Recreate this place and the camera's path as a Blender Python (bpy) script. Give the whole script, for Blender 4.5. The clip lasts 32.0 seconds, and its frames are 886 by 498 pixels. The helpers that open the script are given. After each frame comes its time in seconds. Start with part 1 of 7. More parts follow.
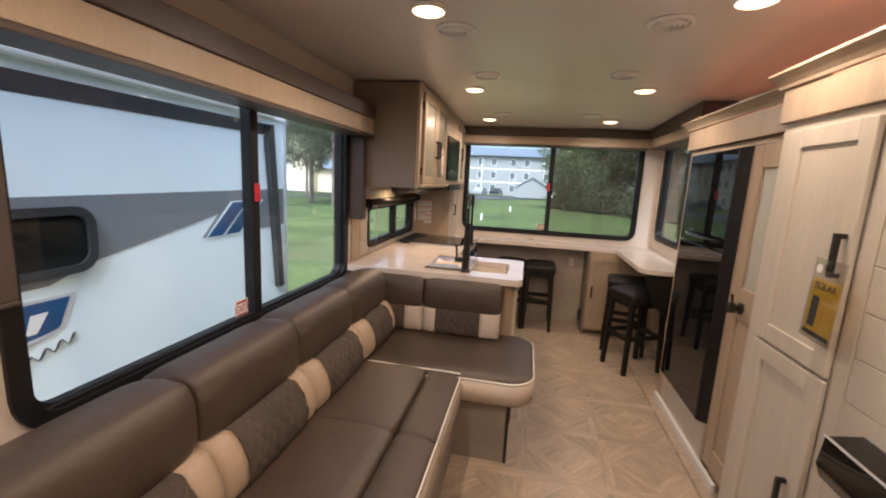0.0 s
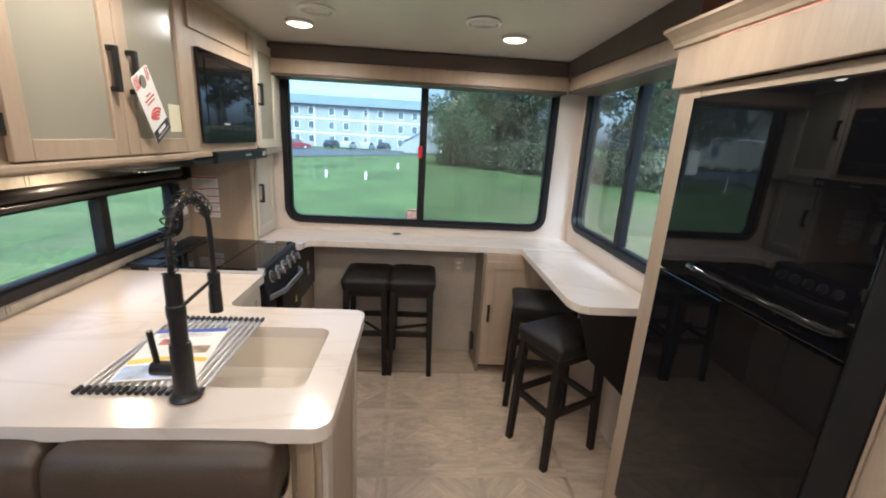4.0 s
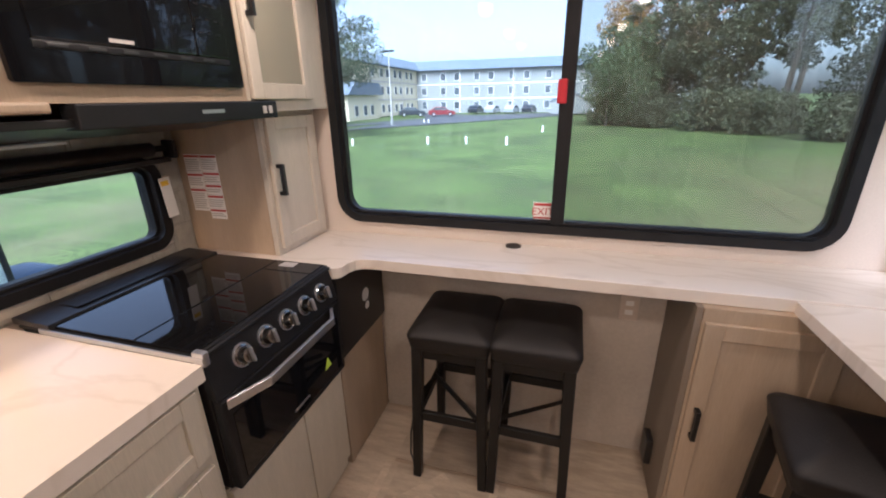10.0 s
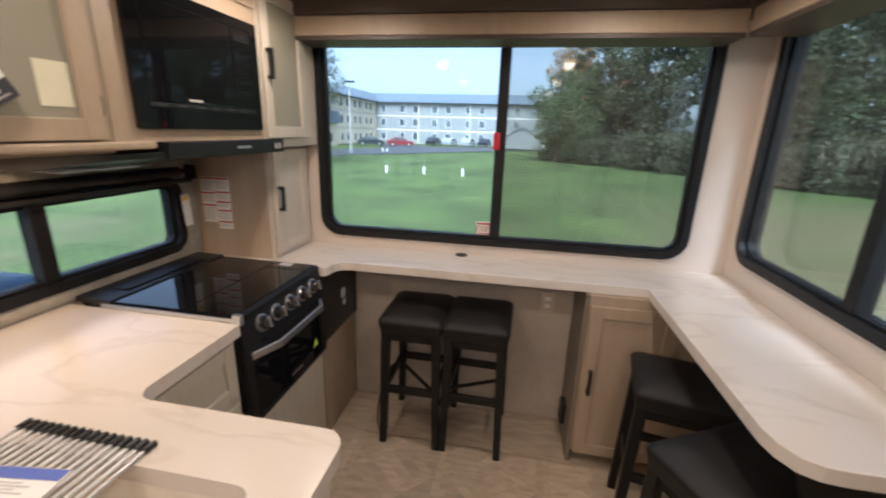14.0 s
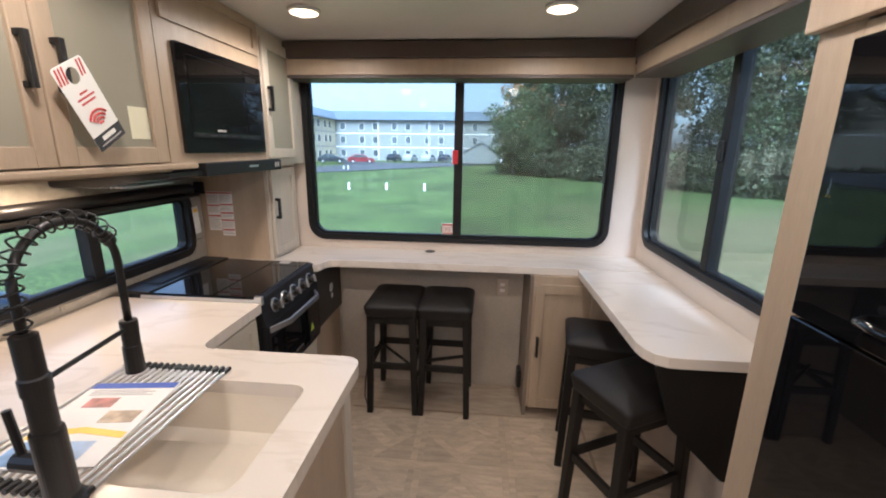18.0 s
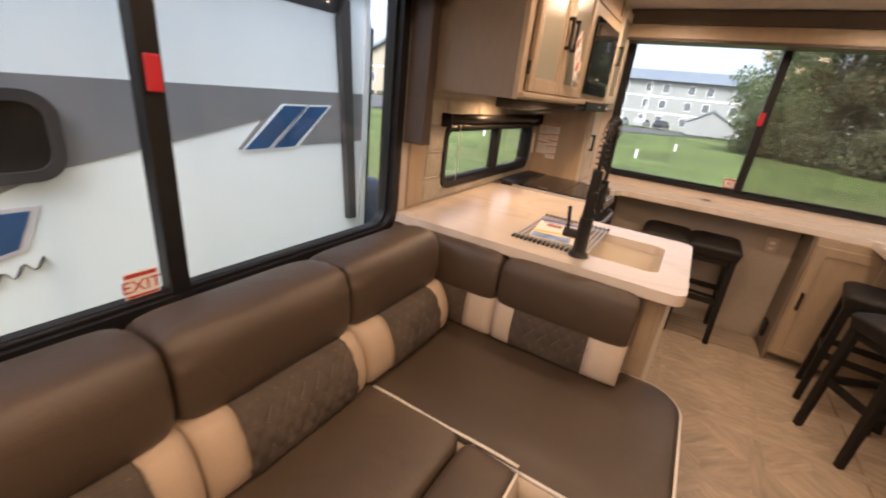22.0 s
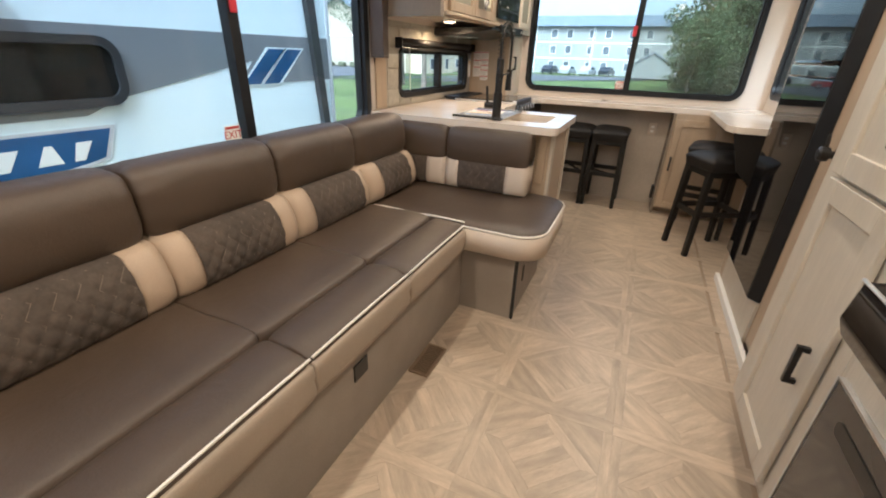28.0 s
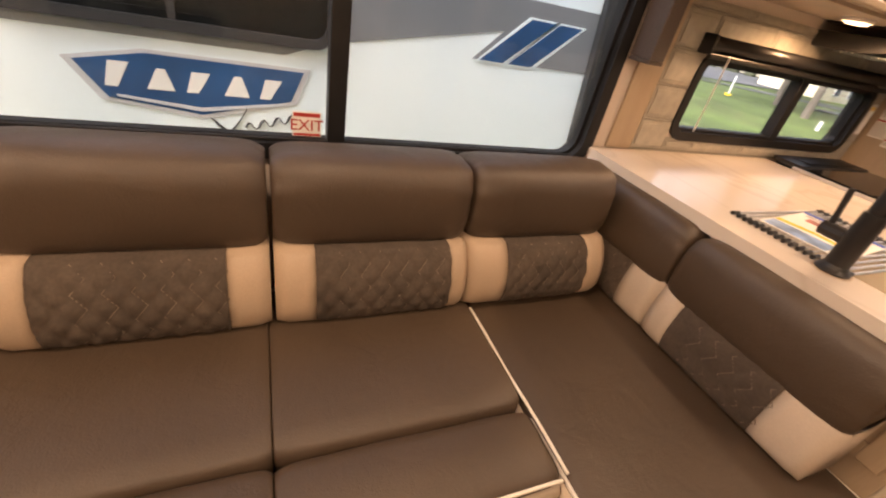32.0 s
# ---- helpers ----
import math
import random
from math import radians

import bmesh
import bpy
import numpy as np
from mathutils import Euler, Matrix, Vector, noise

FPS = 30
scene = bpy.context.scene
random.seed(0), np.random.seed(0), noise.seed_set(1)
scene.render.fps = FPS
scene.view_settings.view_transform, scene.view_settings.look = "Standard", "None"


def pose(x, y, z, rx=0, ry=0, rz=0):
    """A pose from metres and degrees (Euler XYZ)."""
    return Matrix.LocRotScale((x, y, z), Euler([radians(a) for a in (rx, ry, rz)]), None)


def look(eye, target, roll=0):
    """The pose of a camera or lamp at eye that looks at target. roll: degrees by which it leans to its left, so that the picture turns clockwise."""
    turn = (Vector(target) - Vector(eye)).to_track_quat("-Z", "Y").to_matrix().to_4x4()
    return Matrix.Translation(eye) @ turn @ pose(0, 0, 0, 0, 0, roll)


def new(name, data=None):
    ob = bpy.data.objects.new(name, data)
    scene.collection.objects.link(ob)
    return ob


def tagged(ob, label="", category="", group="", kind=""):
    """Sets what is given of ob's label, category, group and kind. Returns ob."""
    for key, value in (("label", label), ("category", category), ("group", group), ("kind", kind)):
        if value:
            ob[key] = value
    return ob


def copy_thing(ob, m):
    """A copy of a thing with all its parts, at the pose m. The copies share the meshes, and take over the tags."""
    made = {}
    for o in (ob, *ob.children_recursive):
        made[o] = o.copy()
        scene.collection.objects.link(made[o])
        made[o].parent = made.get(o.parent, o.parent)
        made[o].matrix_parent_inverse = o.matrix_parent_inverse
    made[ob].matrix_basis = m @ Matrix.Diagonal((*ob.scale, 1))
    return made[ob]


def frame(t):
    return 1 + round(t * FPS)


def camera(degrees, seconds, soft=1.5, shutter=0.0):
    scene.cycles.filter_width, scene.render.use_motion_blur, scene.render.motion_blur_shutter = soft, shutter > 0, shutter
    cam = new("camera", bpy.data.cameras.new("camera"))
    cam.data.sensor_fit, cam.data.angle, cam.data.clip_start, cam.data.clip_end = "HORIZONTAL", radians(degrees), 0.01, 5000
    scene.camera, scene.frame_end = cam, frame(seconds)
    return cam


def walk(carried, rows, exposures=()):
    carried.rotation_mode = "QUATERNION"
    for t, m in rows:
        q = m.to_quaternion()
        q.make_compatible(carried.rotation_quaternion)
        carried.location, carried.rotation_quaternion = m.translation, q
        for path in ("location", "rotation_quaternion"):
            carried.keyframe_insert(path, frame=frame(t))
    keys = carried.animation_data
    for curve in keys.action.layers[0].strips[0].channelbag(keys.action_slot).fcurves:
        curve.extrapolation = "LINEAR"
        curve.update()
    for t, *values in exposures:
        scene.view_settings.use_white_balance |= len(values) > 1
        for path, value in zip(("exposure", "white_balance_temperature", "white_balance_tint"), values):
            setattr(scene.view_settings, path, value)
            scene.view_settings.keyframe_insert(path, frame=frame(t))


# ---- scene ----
cam = camera(94.4, 32.0, 2.0, 0.2)
PATH = [
    (0, (0.03, 0.004, 1.574), (-0.357, 1.937, 1.238), 2.9),
    (0.5, (0.049, 0.03, 1.601), (-0.168, 1.993, 1.284), 3.0),
    (1, (0.119, 0.252, 1.617), (0.013, 2.225, 1.306), 3.1),
    (1.5, (0.161, 0.612, 1.638), (0.099, 2.582, 1.298), 2.7),
    (2, (0.139, 0.929, 1.635), (0.159, 2.9, 1.296), 2.6),
    (2.5, (0.128, 1.218, 1.639), (0.187, 3.183, 1.274), 2.2),
    (3, (0.202, 1.471, 1.639), (0.269, 3.436, 1.271), 1.8),
    (3.5, (0.227, 1.639, 1.644), (0.319, 3.583, 1.183), 2.4),
    (5.5, (0.305, 2.324, 1.56), (0.54, 4.223, 0.979), 4.7),
    (6, (0.397, 2.526, 1.497), (0.632, 4.395, 0.823), 4.9),
    (6.5, (0.392, 2.71, 1.5), (0.628, 4.554, 0.761), 5.4),
    (7, (0.414, 2.892, 1.499), (0.548, 4.717, 0.692), 4.3),
    (7.5, (0.331, 3.04, 1.478), (0.15, 4.857, 0.662), 2.7),
    (8, (0.249, 3.133, 1.469), (-0.175, 4.917, 0.669), 1.4),
    (8.5, (0.24, 3.14, 1.506), (-0.299, 4.92, 0.771), 0.3),
    (9, (0.254, 3.122, 1.531), (-0.318, 4.907, 0.835), -0.5),
    (9.5, (0.266, 3.133, 1.527), (-0.294, 4.925, 0.837), -0.9),
    (10, (0.261, 3.148, 1.523), (-0.268, 4.95, 0.836), -1.0),
    (10.5, (0.265, 3.16, 1.524), (-0.199, 4.981, 0.839), -0.8),
    (11, (0.316, 3.199, 1.519), (-0.022, 5.051, 0.842), -0.0),
    (11.5, (0.331, 3.217, 1.524), (0.156, 5.094, 0.856), 0.6),
    (12, (0.401, 3.224, 1.54), (0.454, 5.117, 0.896), 1.6),
    (12.5, (0.534, 3.146, 1.534), (0.772, 5.03, 0.907), 2.0),
    (13, (0.551, 2.97, 1.528), (0.905, 4.841, 0.918), 2.3),
    (13.5, (0.469, 2.754, 1.556), (0.626, 4.663, 0.983), 2.2),
    (14, (0.358, 2.667, 1.585), (0.025, 4.559, 1.031), 1.8),
    (14.5, (0.326, 2.589, 1.59), (-0.611, 4.265, 1.032), 0.4),
    (16.5, (0.314, 2.177, 1.591), (-0.251, 4.018, 1.051), 1.4),
    (17, (0.444, 2.194, 1.606), (0.197, 4.12, 1.128), 1.3),
    (17.5, (0.44, 2.179, 1.614), (0.287, 4.119, 1.151), 0.7),
    (18, (0.391, 2.208, 1.599), (0.226, 4.142, 1.119), 0.8),
    (18.5, (0.387, 2.376, 1.572), (0.269, 4.315, 1.098), 1.4),
    (19, (0.417, 2.602, 1.605), (0.456, 4.56, 1.201), 2.6),
    (19.5, (0.332, 2.598, 1.67), (0.586, 4.554, 1.339), 3.2),
    (20, (0.236, 2.476, 1.653), (0.545, 4.417, 1.283), 3.5),
    (20.5, (0.246, 2.162, 1.61), (0.371, 4.115, 1.197), 4.7),
    (21, (0.233, 1.79, 1.552), (0.027, 3.71, 1.03), 6.0),
    (21.5, (0.122, 1.435, 1.495), (-0.48, 3.235, 0.866), 6.5),
    (22, (-0.073, 1.163, 1.51), (-0.986, 2.787, 0.783), 6.6),
    (22.5, (0.05, 0.845, 1.451), (-1.244, 2.187, 0.726), 4.4),
    (23, (0.058, 0.515, 1.475), (-1.16, 1.924, 0.747), 5.9),
    (23.5, (0.153, 0.277, 1.486), (-0.846, 1.845, 0.748), 6.2),
    (24, (0.308, 0.097, 1.471), (-0.667, 1.662, 0.696), 5.2),
    (24.5, (0.419, -0.084, 1.442), (-0.672, 1.341, 0.56), 4.3),
    (26.5, (0.473, -0.069, 1.094), (-0.389, 1.355, -0.015), 2.8),
    (27, (0.482, 0.059, 1.193), (-0.326, 1.59, 0.191), 0.5),
    (27.5, (0.476, 0.141, 1.252), (-0.282, 1.757, 0.351), 0.5),
    (28, (0.433, 0.274, 1.293), (-0.305, 1.925, 0.44), 1.9),
    (28.5, (0.372, 0.394, 1.351), (-0.437, 2.024, 0.522), 3.7),
    (29, (0.271, 0.463, 1.37), (-0.78, 1.965, 0.571), 4.9),
    (29.5, (0.175, 0.582, 1.383), (-1.134, 1.866, 0.585), 6.6),
    (30, (0.109, 0.666, 1.358), (-1.3, 1.823, 0.534), 8.4),
    (30.5, (0.03, 0.881, 1.362), (-1.289, 2.12, 0.511), 11.0),
    (31, (0.054, 1.111, 1.4), (-1.193, 2.373, 0.477), 11.9),
    (31.5, (0.093, 1.367, 1.36), (-1.261, 2.456, 0.37), 11.4),
    (32, (0.054, 1.494, 1.352), (-1.463, 2.264, 0.3), 12.3),
]
EXPOSURES = [
    (0, 2.22, 5400, 14),
    (2, 2.22, 5350, 9),
    (3, 2.35, 4550, 4),
    (7, 2.54, 4600, 9),
    (9, 2.48, 5000, 16),
    (11, 2.48, 4900, 14),
    (13, 2.36, 5150, 11),
    (14, 2.24, 4900, 9),
    (17.6, 2.34, 4600, 7),
    (19, 2.60, 4600, 11),
    (20.4, 2.5, 4650, 12),
    (21.1, 2.44, 4700, 12),
    (22.2, 2.36, 6300, 20),
    (24, 2.40, 5950, 18),
    (25.5, 2.55, 5350, 5),
    (27, 2.84, 4600, -2),
    (28, 2.66, 4900, 3),
    (29, 2.50, 5550, 14),
    (31, 2.56, 6350, 22),
    (32, 2.56, 6600, 20),
]
walk(cam, [(t, look(eye, target, roll)) for t, eye, target, roll in PATH], EXPOSURES)

# ---- light ----
world = bpy.data.worlds.new("world")
scene.world = world
world.use_nodes = True
wn = world.node_tree
sky = wn.nodes.new("ShaderNodeTexSky")
sky.sky_type = "NISHITA"
sky.sun_disc = False
SUN_EL, SUN_AZ = 52.0, 174.0          # degrees above the horizon; clockwise from +y
sky.sun_elevation, sky.sun_rotation = radians(SUN_EL), radians(SUN_AZ)
sky.air_density, sky.dust_density, sky.ozone_density = 0.65, 3.4, 0.4
haze = wn.nodes.new("ShaderNodeHueSaturation")     # thin high cloud takes most of the blue away
haze.inputs["Saturation"].default_value, haze.inputs["Value"].default_value = 0.5, 1.1
wn.links.new(sky.outputs[0], haze.inputs["Color"])
wn.links.new(haze.outputs[0], wn.nodes["Background"].inputs[0])
wn.nodes["Background"].inputs[1].default_value = 0.081

sun_data = bpy.data.lights.new("sun", "SUN")
sun_data.energy, sun_data.angle, sun_data.color = 1.5, radians(30), (1.0, 0.96, 0.90)
sun = new("sun", sun_data)
az, el = radians(SUN_AZ), radians(SUN_EL)
sun.matrix_world = look((0, 0, 0), (-math.sin(az) * math.cos(el), -math.cos(az) * math.cos(el), -math.sin(el)))


# ---- materials ----
def material(name, color, rough=0.5, metal=0.0, var=0.12, scale=6.0, bump=0.0, bump_scale=60.0, stretch=(1, 1, 1), fine=0.0, per_object=0.0, spec=0.5, coat=0.0, crease=0.0, island=False):
    """Principled surface: base colour varied at two scales, with grain and fine relief."""
    m = bpy.data.materials.new(name)
    m.use_nodes = True
    nt = m.node_tree
    n, l = nt.nodes, nt.links
    b = n["Principled BSDF"]
    b.inputs["Roughness"].default_value, b.inputs["Metallic"].default_value = rough, metal
    b.inputs["Specular IOR Level"].default_value = spec
    b.inputs["Coat Weight"].default_value = coat
    tc = n.new("ShaderNodeTexCoord")
    mp = n.new("ShaderNodeMapping")
    mp.inputs["Scale"].default_value = stretch
    l.new(tc.outputs["Object"], mp.inputs[0])
    src = mp.outputs[0]
    if per_object:
        oi = n.new("ShaderNodeNewGeometry" if island else "ShaderNodeObjectInfo")
        rand = oi.outputs["Random Per Island" if island else "Random"]
        add = n.new("ShaderNodeVectorMath")
        add.operation = "ADD"
        mul = n.new("ShaderNodeMath")
        mul.operation = "MULTIPLY"
        mul.inputs[1].default_value = 37.0
        l.new(rand, mul.inputs[0])
        l.new(mp.outputs[0], add.inputs[0])
        l.new(mul.outputs[0], add.inputs[1])
        src = add.outputs[0]
    n1 = n.new("ShaderNodeTexNoise")
    n1.inputs["Scale"].default_value, n1.inputs["Detail"].default_value = scale, 5
    l.new(src, n1.inputs["Vector"])
    ramp = n.new("ShaderNodeValToRGB")
    lo = [max(0.0, c * (1 - var)) for c in color[:3]]
    hi = [min(1.0, c * (1 + var)) for c in color[:3]]
    ramp.color_ramp.elements[0].position, ramp.color_ramp.elements[1].position = 0.3, 0.7
    ramp.color_ramp.elements[0].color, ramp.color_ramp.elements[1].color = (*lo, 1), (*hi, 1)
    l.new(n1.outputs["Fac"], ramp.inputs[0])
    out = ramp.outputs[0]
    if fine:
        n2 = n.new("ShaderNodeTexNoise")
        n2.inputs["Scale"].default_value, n2.inputs["Detail"].default_value = bump_scale, 3
        l.new(src, n2.inputs["Vector"])
        hsv = n.new("ShaderNodeHueSaturation")
        mr = n.new("ShaderNodeMapRange")
        mr.inputs["From Min"].default_value, mr.inputs["From Max"].default_value = 0.3, 0.7
        mr.inputs["To Min"].default_value, mr.inputs["To Max"].default_value = 1 - fine, 1 + fine
        l.new(n2.outputs["Fac"], mr.inputs[0])
        l.new(mr.outputs[0], hsv.inputs["Value"])
        l.new(out, hsv.inputs["Color"])
        out = hsv.outputs[0]
    if per_object:
        hsv = n.new("ShaderNodeHueSaturation")
        mr = n.new("ShaderNodeMapRange")
        mr.inputs["To Min"].default_value, mr.inputs["To Max"].default_value = 1 - per_object, 1 + per_object
        l.new(rand, mr.inputs[0])
        l.new(mr.outputs[0], hsv.inputs["Value"])
        l.new(out, hsv.inputs["Color"])
        out = hsv.outputs[0]
    l.new(out, b.inputs["Base Color"])
    if bump:
        n3 = n.new("ShaderNodeTexNoise")
        n3.inputs["Scale"].default_value, n3.inputs["Detail"].default_value = bump_scale, 4
        l.new(src, n3.inputs["Vector"])
        bp = n.new("ShaderNodeBump")
        bp.inputs["Strength"].default_value, bp.inputs["Distance"].default_value = bump, 0.004
        l.new(n3.outputs["Fac"], bp.inputs["Height"])
        if crease:
            n4 = n.new("ShaderNodeTexNoise")
            n4.inputs["Scale"].default_value, n4.inputs["Detail"].default_value, n4.inputs["Distortion"].default_value = 11.0, 3, 0.8
            l.new(src, n4.inputs["Vector"])
            b2 = n.new("ShaderNodeBump")
            b2.inputs["Strength"].default_value, b2.inputs["Distance"].default_value = crease, 0.02
            l.new(n4.outputs["Fac"], b2.inputs["Height"])
            l.new(b2.outputs[0], bp.inputs["Normal"])
        l.new(bp.outputs[0], b.inputs["Normal"])
    return m


def glass(name, tint, gloss=1.0, haze=0.0, base=0.03):
    """Thin window pane: clear with a tint, Fresnel gloss from base up; haze: share of grey for dust, screen or painted
    veil.
    """
    m = bpy.data.materials.new(name)
    m.use_nodes = True
    nt = m.node_tree
    n, l = nt.nodes, nt.links
    n.remove(n["Principled BSDF"])
    tr = n.new("ShaderNodeBsdfTransparent")
    tr.inputs[0].default_value = (*tint, 1)
    gl = n.new("ShaderNodeBsdfGlossy")
    gl.inputs["Roughness"].default_value = 0.0
    gl.inputs[0].default_value = (gloss, gloss, gloss, 1)
    lw = n.new("ShaderNodeLayerWeight")
    lw.inputs[0].default_value = 0.5
    pw = n.new("ShaderNodeMath")
    pw.operation = "POWER"
    pw.inputs[1].default_value = 5.0
    l.new(lw.outputs["Facing"], pw.inputs[0])
    fr = n.new("ShaderNodeMath")
    fr.operation = "MULTIPLY_ADD"
    fr.inputs[1].default_value, fr.inputs[2].default_value = 0.9, base
    l.new(pw.outputs[0], fr.inputs[0])
    mx = n.new("ShaderNodeMixShader")
    l.new(fr.outputs[0], mx.inputs[0])
    clear = tr.outputs[0]
    if haze:
        df = n.new("ShaderNodeBsdfDiffuse")
        df.inputs[0].default_value = (0.17, 0.175, 0.16, 1)
        m2 = n.new("ShaderNodeMixShader")
        m2.inputs[0].default_value = haze
        l.new(clear, m2.inputs[1])
        l.new(df.outputs[0], m2.inputs[2])
        clear = m2.outputs[0]
    l.new(clear, mx.inputs[1])
    l.new(gl.outputs[0], mx.inputs[2])
    l.new(mx.outputs[0], n["Material Output"].inputs[0])
    return m


def glow(name, color, strength):
    m = bpy.data.materials.new(name)
    m.use_nodes = True
    b = m.node_tree.nodes["Principled BSDF"]
    b.inputs["Base Color"].default_value = (*color, 1)
    b.inputs["Emission Color"].default_value = (*color, 1)
    b.inputs["Emission Strength"].default_value = strength
    return m


def marble(name):
    m = material(name, (0.68, 0.61, 0.53), rough=0.2, var=0.03, scale=3)
    n, l = m.node_tree.nodes, m.node_tree.links
    b = n["Principled BSDF"]
    old = b.inputs["Base Color"].links[0].from_socket
    tc = n.new("ShaderNodeTexCoord")
    mp = n.new("ShaderNodeMapping")
    mp.inputs["Rotation"].default_value = (0, 0, 0.6)
    mp.inputs["Scale"].default_value = (1.0, 3.0, 1.0)
    l.new(tc.outputs["Object"], mp.inputs[0])
    nz = n.new("ShaderNodeTexNoise")
    nz.inputs["Scale"].default_value, nz.inputs["Detail"].default_value, nz.inputs["Distortion"].default_value = 1.1, 6, 0.8
    l.new(mp.outputs[0], nz.inputs["Vector"])
    rp = n.new("ShaderNodeValToRGB")
    e = rp.color_ramp.elements
    e[0].position, e[0].color = 0.475, (0, 0, 0, 1)
    e[1].position, e[1].color = 0.5, (1, 1, 1, 1)
    x = rp.color_ramp.elements.new(0.525)
    x.color = (0, 0, 0, 1)
    l.new(nz.outputs["Fac"], rp.inputs[0])
    mul = n.new("ShaderNodeMath")
    mul.operation = "MULTIPLY"
    mul.inputs[1].default_value = 0.3
    l.new(rp.outputs[0], mul.inputs[0])
    mix = n.new("ShaderNodeMix")
    mix.data_type = "RGBA"
    l.new(mul.outputs[0], mix.inputs[0])
    l.new(old, mix.inputs[6])
    mix.inputs[7].default_value = (0.48, 0.40, 0.31, 1)
    l.new(mix.outputs[2], b.inputs["Base Color"])
    return m


CREAM = material("cream_wall_board", (0.63, 0.55, 0.47), 0.55, var=0.04, scale=3, bump=0.08, bump_scale=140, fine=0.03)
CEIL = material("ceiling_board", (0.72, 0.67, 0.62), 0.26, var=0.03, scale=2, bump=0.06, bump_scale=60)
TAUPE = material("taupe_laminate", (0.205, 0.165, 0.125), 0.5, var=0.06, scale=3, stretch=(1, 1, 0.2), fine=0.05, bump_scale=90)
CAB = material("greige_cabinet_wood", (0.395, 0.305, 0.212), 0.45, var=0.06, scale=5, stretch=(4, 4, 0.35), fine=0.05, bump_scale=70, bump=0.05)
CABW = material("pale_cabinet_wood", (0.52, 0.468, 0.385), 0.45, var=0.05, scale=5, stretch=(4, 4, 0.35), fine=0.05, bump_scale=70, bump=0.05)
# Paler cabinet wood: the light on the base cabinets is put into it
LIT_BASEC = material("lit_base_cabinet_wood", (0.57, 0.51, 0.40), 0.45, var=0.05, scale=5, stretch=(4, 4, 0.35), fine=0.05, bump_scale=70, bump=0.05)
UNDER = material("grey_underside_board", (0.42, 0.365, 0.30), 0.55, var=0.08, scale=4, fine=0.05)
DARK = material("dark_brown_trim", (0.075, 0.055, 0.046), 0.5, var=0.12, scale=6, fine=0.08, bump_scale=120)
MARBLE = marble("white_marble_laminate")
LEATHER = material("taupe_leather", (0.066, 0.045, 0.029), 0.47, var=0.10, scale=4, bump=0.25, bump_scale=260, fine=0.06, crease=0.16, spec=0.6)
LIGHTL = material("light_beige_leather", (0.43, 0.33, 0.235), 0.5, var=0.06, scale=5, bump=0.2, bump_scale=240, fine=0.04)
# Beige leather with window daylight put into its colour; also serves the outlet plate
DAYLITL = material("daylit_band_leather", (0.56, 0.475, 0.385), 0.5, var=0.06, scale=5, bump=0.2, bump_scale=240, fine=0.04)
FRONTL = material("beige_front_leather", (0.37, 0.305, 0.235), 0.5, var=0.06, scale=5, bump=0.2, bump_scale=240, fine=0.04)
SUEDE = material("brown_quilted_suede", (0.075, 0.057, 0.043), 0.85, var=0.25, scale=9, bump=0.3, bump_scale=120, fine=0.15)
STITCH = material("pale_stitching", (0.17, 0.135, 0.10), 0.7, var=0.05)
PIPING = material("white_piping", (0.80, 0.76, 0.68), 0.55, var=0.04)
SOFABASE = material("grey_brown_sofa_board", (0.285, 0.245, 0.205), 0.55, var=0.08, scale=8, fine=0.08, bump_scale=200)
BLACK = material("black_satin_metal", (0.012, 0.011, 0.011), 0.38, var=0.2, scale=10, bump=0.05)
BLACKP = material("black_window_rubber", (0.011, 0.011, 0.012), 0.45, var=0.25, scale=12, bump=0.08, bump_scale=90, spec=0.3)
GLOSSB = material("black_glass", (0.006, 0.006, 0.007), 0.03, var=0.1)
FRIDGE = material("black_mirror_glass", (0.005, 0.005, 0.006), 0.02, var=0.1, spec=0.4)
BLACKL = material("black_leather", (0.012, 0.0105, 0.010), 0.52, var=0.25, scale=6, bump=0.3, bump_scale=180, spec=0.35)
BLACKW = material("black_painted_wood", (0.010, 0.009, 0.008), 0.45, var=0.3, scale=10, stretch=(1, 1, 0.2), bump=0.1, spec=0.3)
STEEL = material("brushed_steel", (0.66, 0.66, 0.67), 0.42, metal=1.0, var=0.06, scale=20, stretch=(1, 12, 1))
DCHROME = material("dark_chrome", (0.22, 0.21, 0.20), 0.22, metal=1.0, var=0.1, scale=20)
WHITE = material("white_plastic", (0.78, 0.77, 0.74), 0.4, var=0.03)
SINKM = material("cream_sink", (0.80, 0.73, 0.62), 0.25, var=0.05, scale=3)
FROST = material("frosted_glass", (0.31, 0.285, 0.22), 0.22, var=0.04, scale=2, spec=0.6)
FROSTD = material("frosted_door_glass", (0.46, 0.45, 0.38), 0.25, var=0.05, scale=2, spec=0.6)
RED = material("red_plastic", (0.45, 0.02, 0.03), 0.4)
YELLOW = material("yellow_card", (0.82, 0.52, 0.02), 0.45, var=0.04)
PAPER = material("white_paper", (0.80, 0.78, 0.74), 0.7, var=0.03)
REDINK = material("red_ink", (0.45, 0.045, 0.04), 0.7)
GREYINK = material("grey_ink", (0.45, 0.42, 0.40), 0.7)
BLUEINK = material("blue_ink", (0.07, 0.12, 0.45), 0.6)
BLACKINK = material("black_ink", (0.03, 0.03, 0.035), 0.6)
PLANK = material("pale_oak_vinyl", (0.465, 0.378, 0.280), 0.36, var=0.17, scale=7, stretch=(1.0, 5, 1), fine=0.07, bump_scale=45, per_object=0.12, bump=0.06)
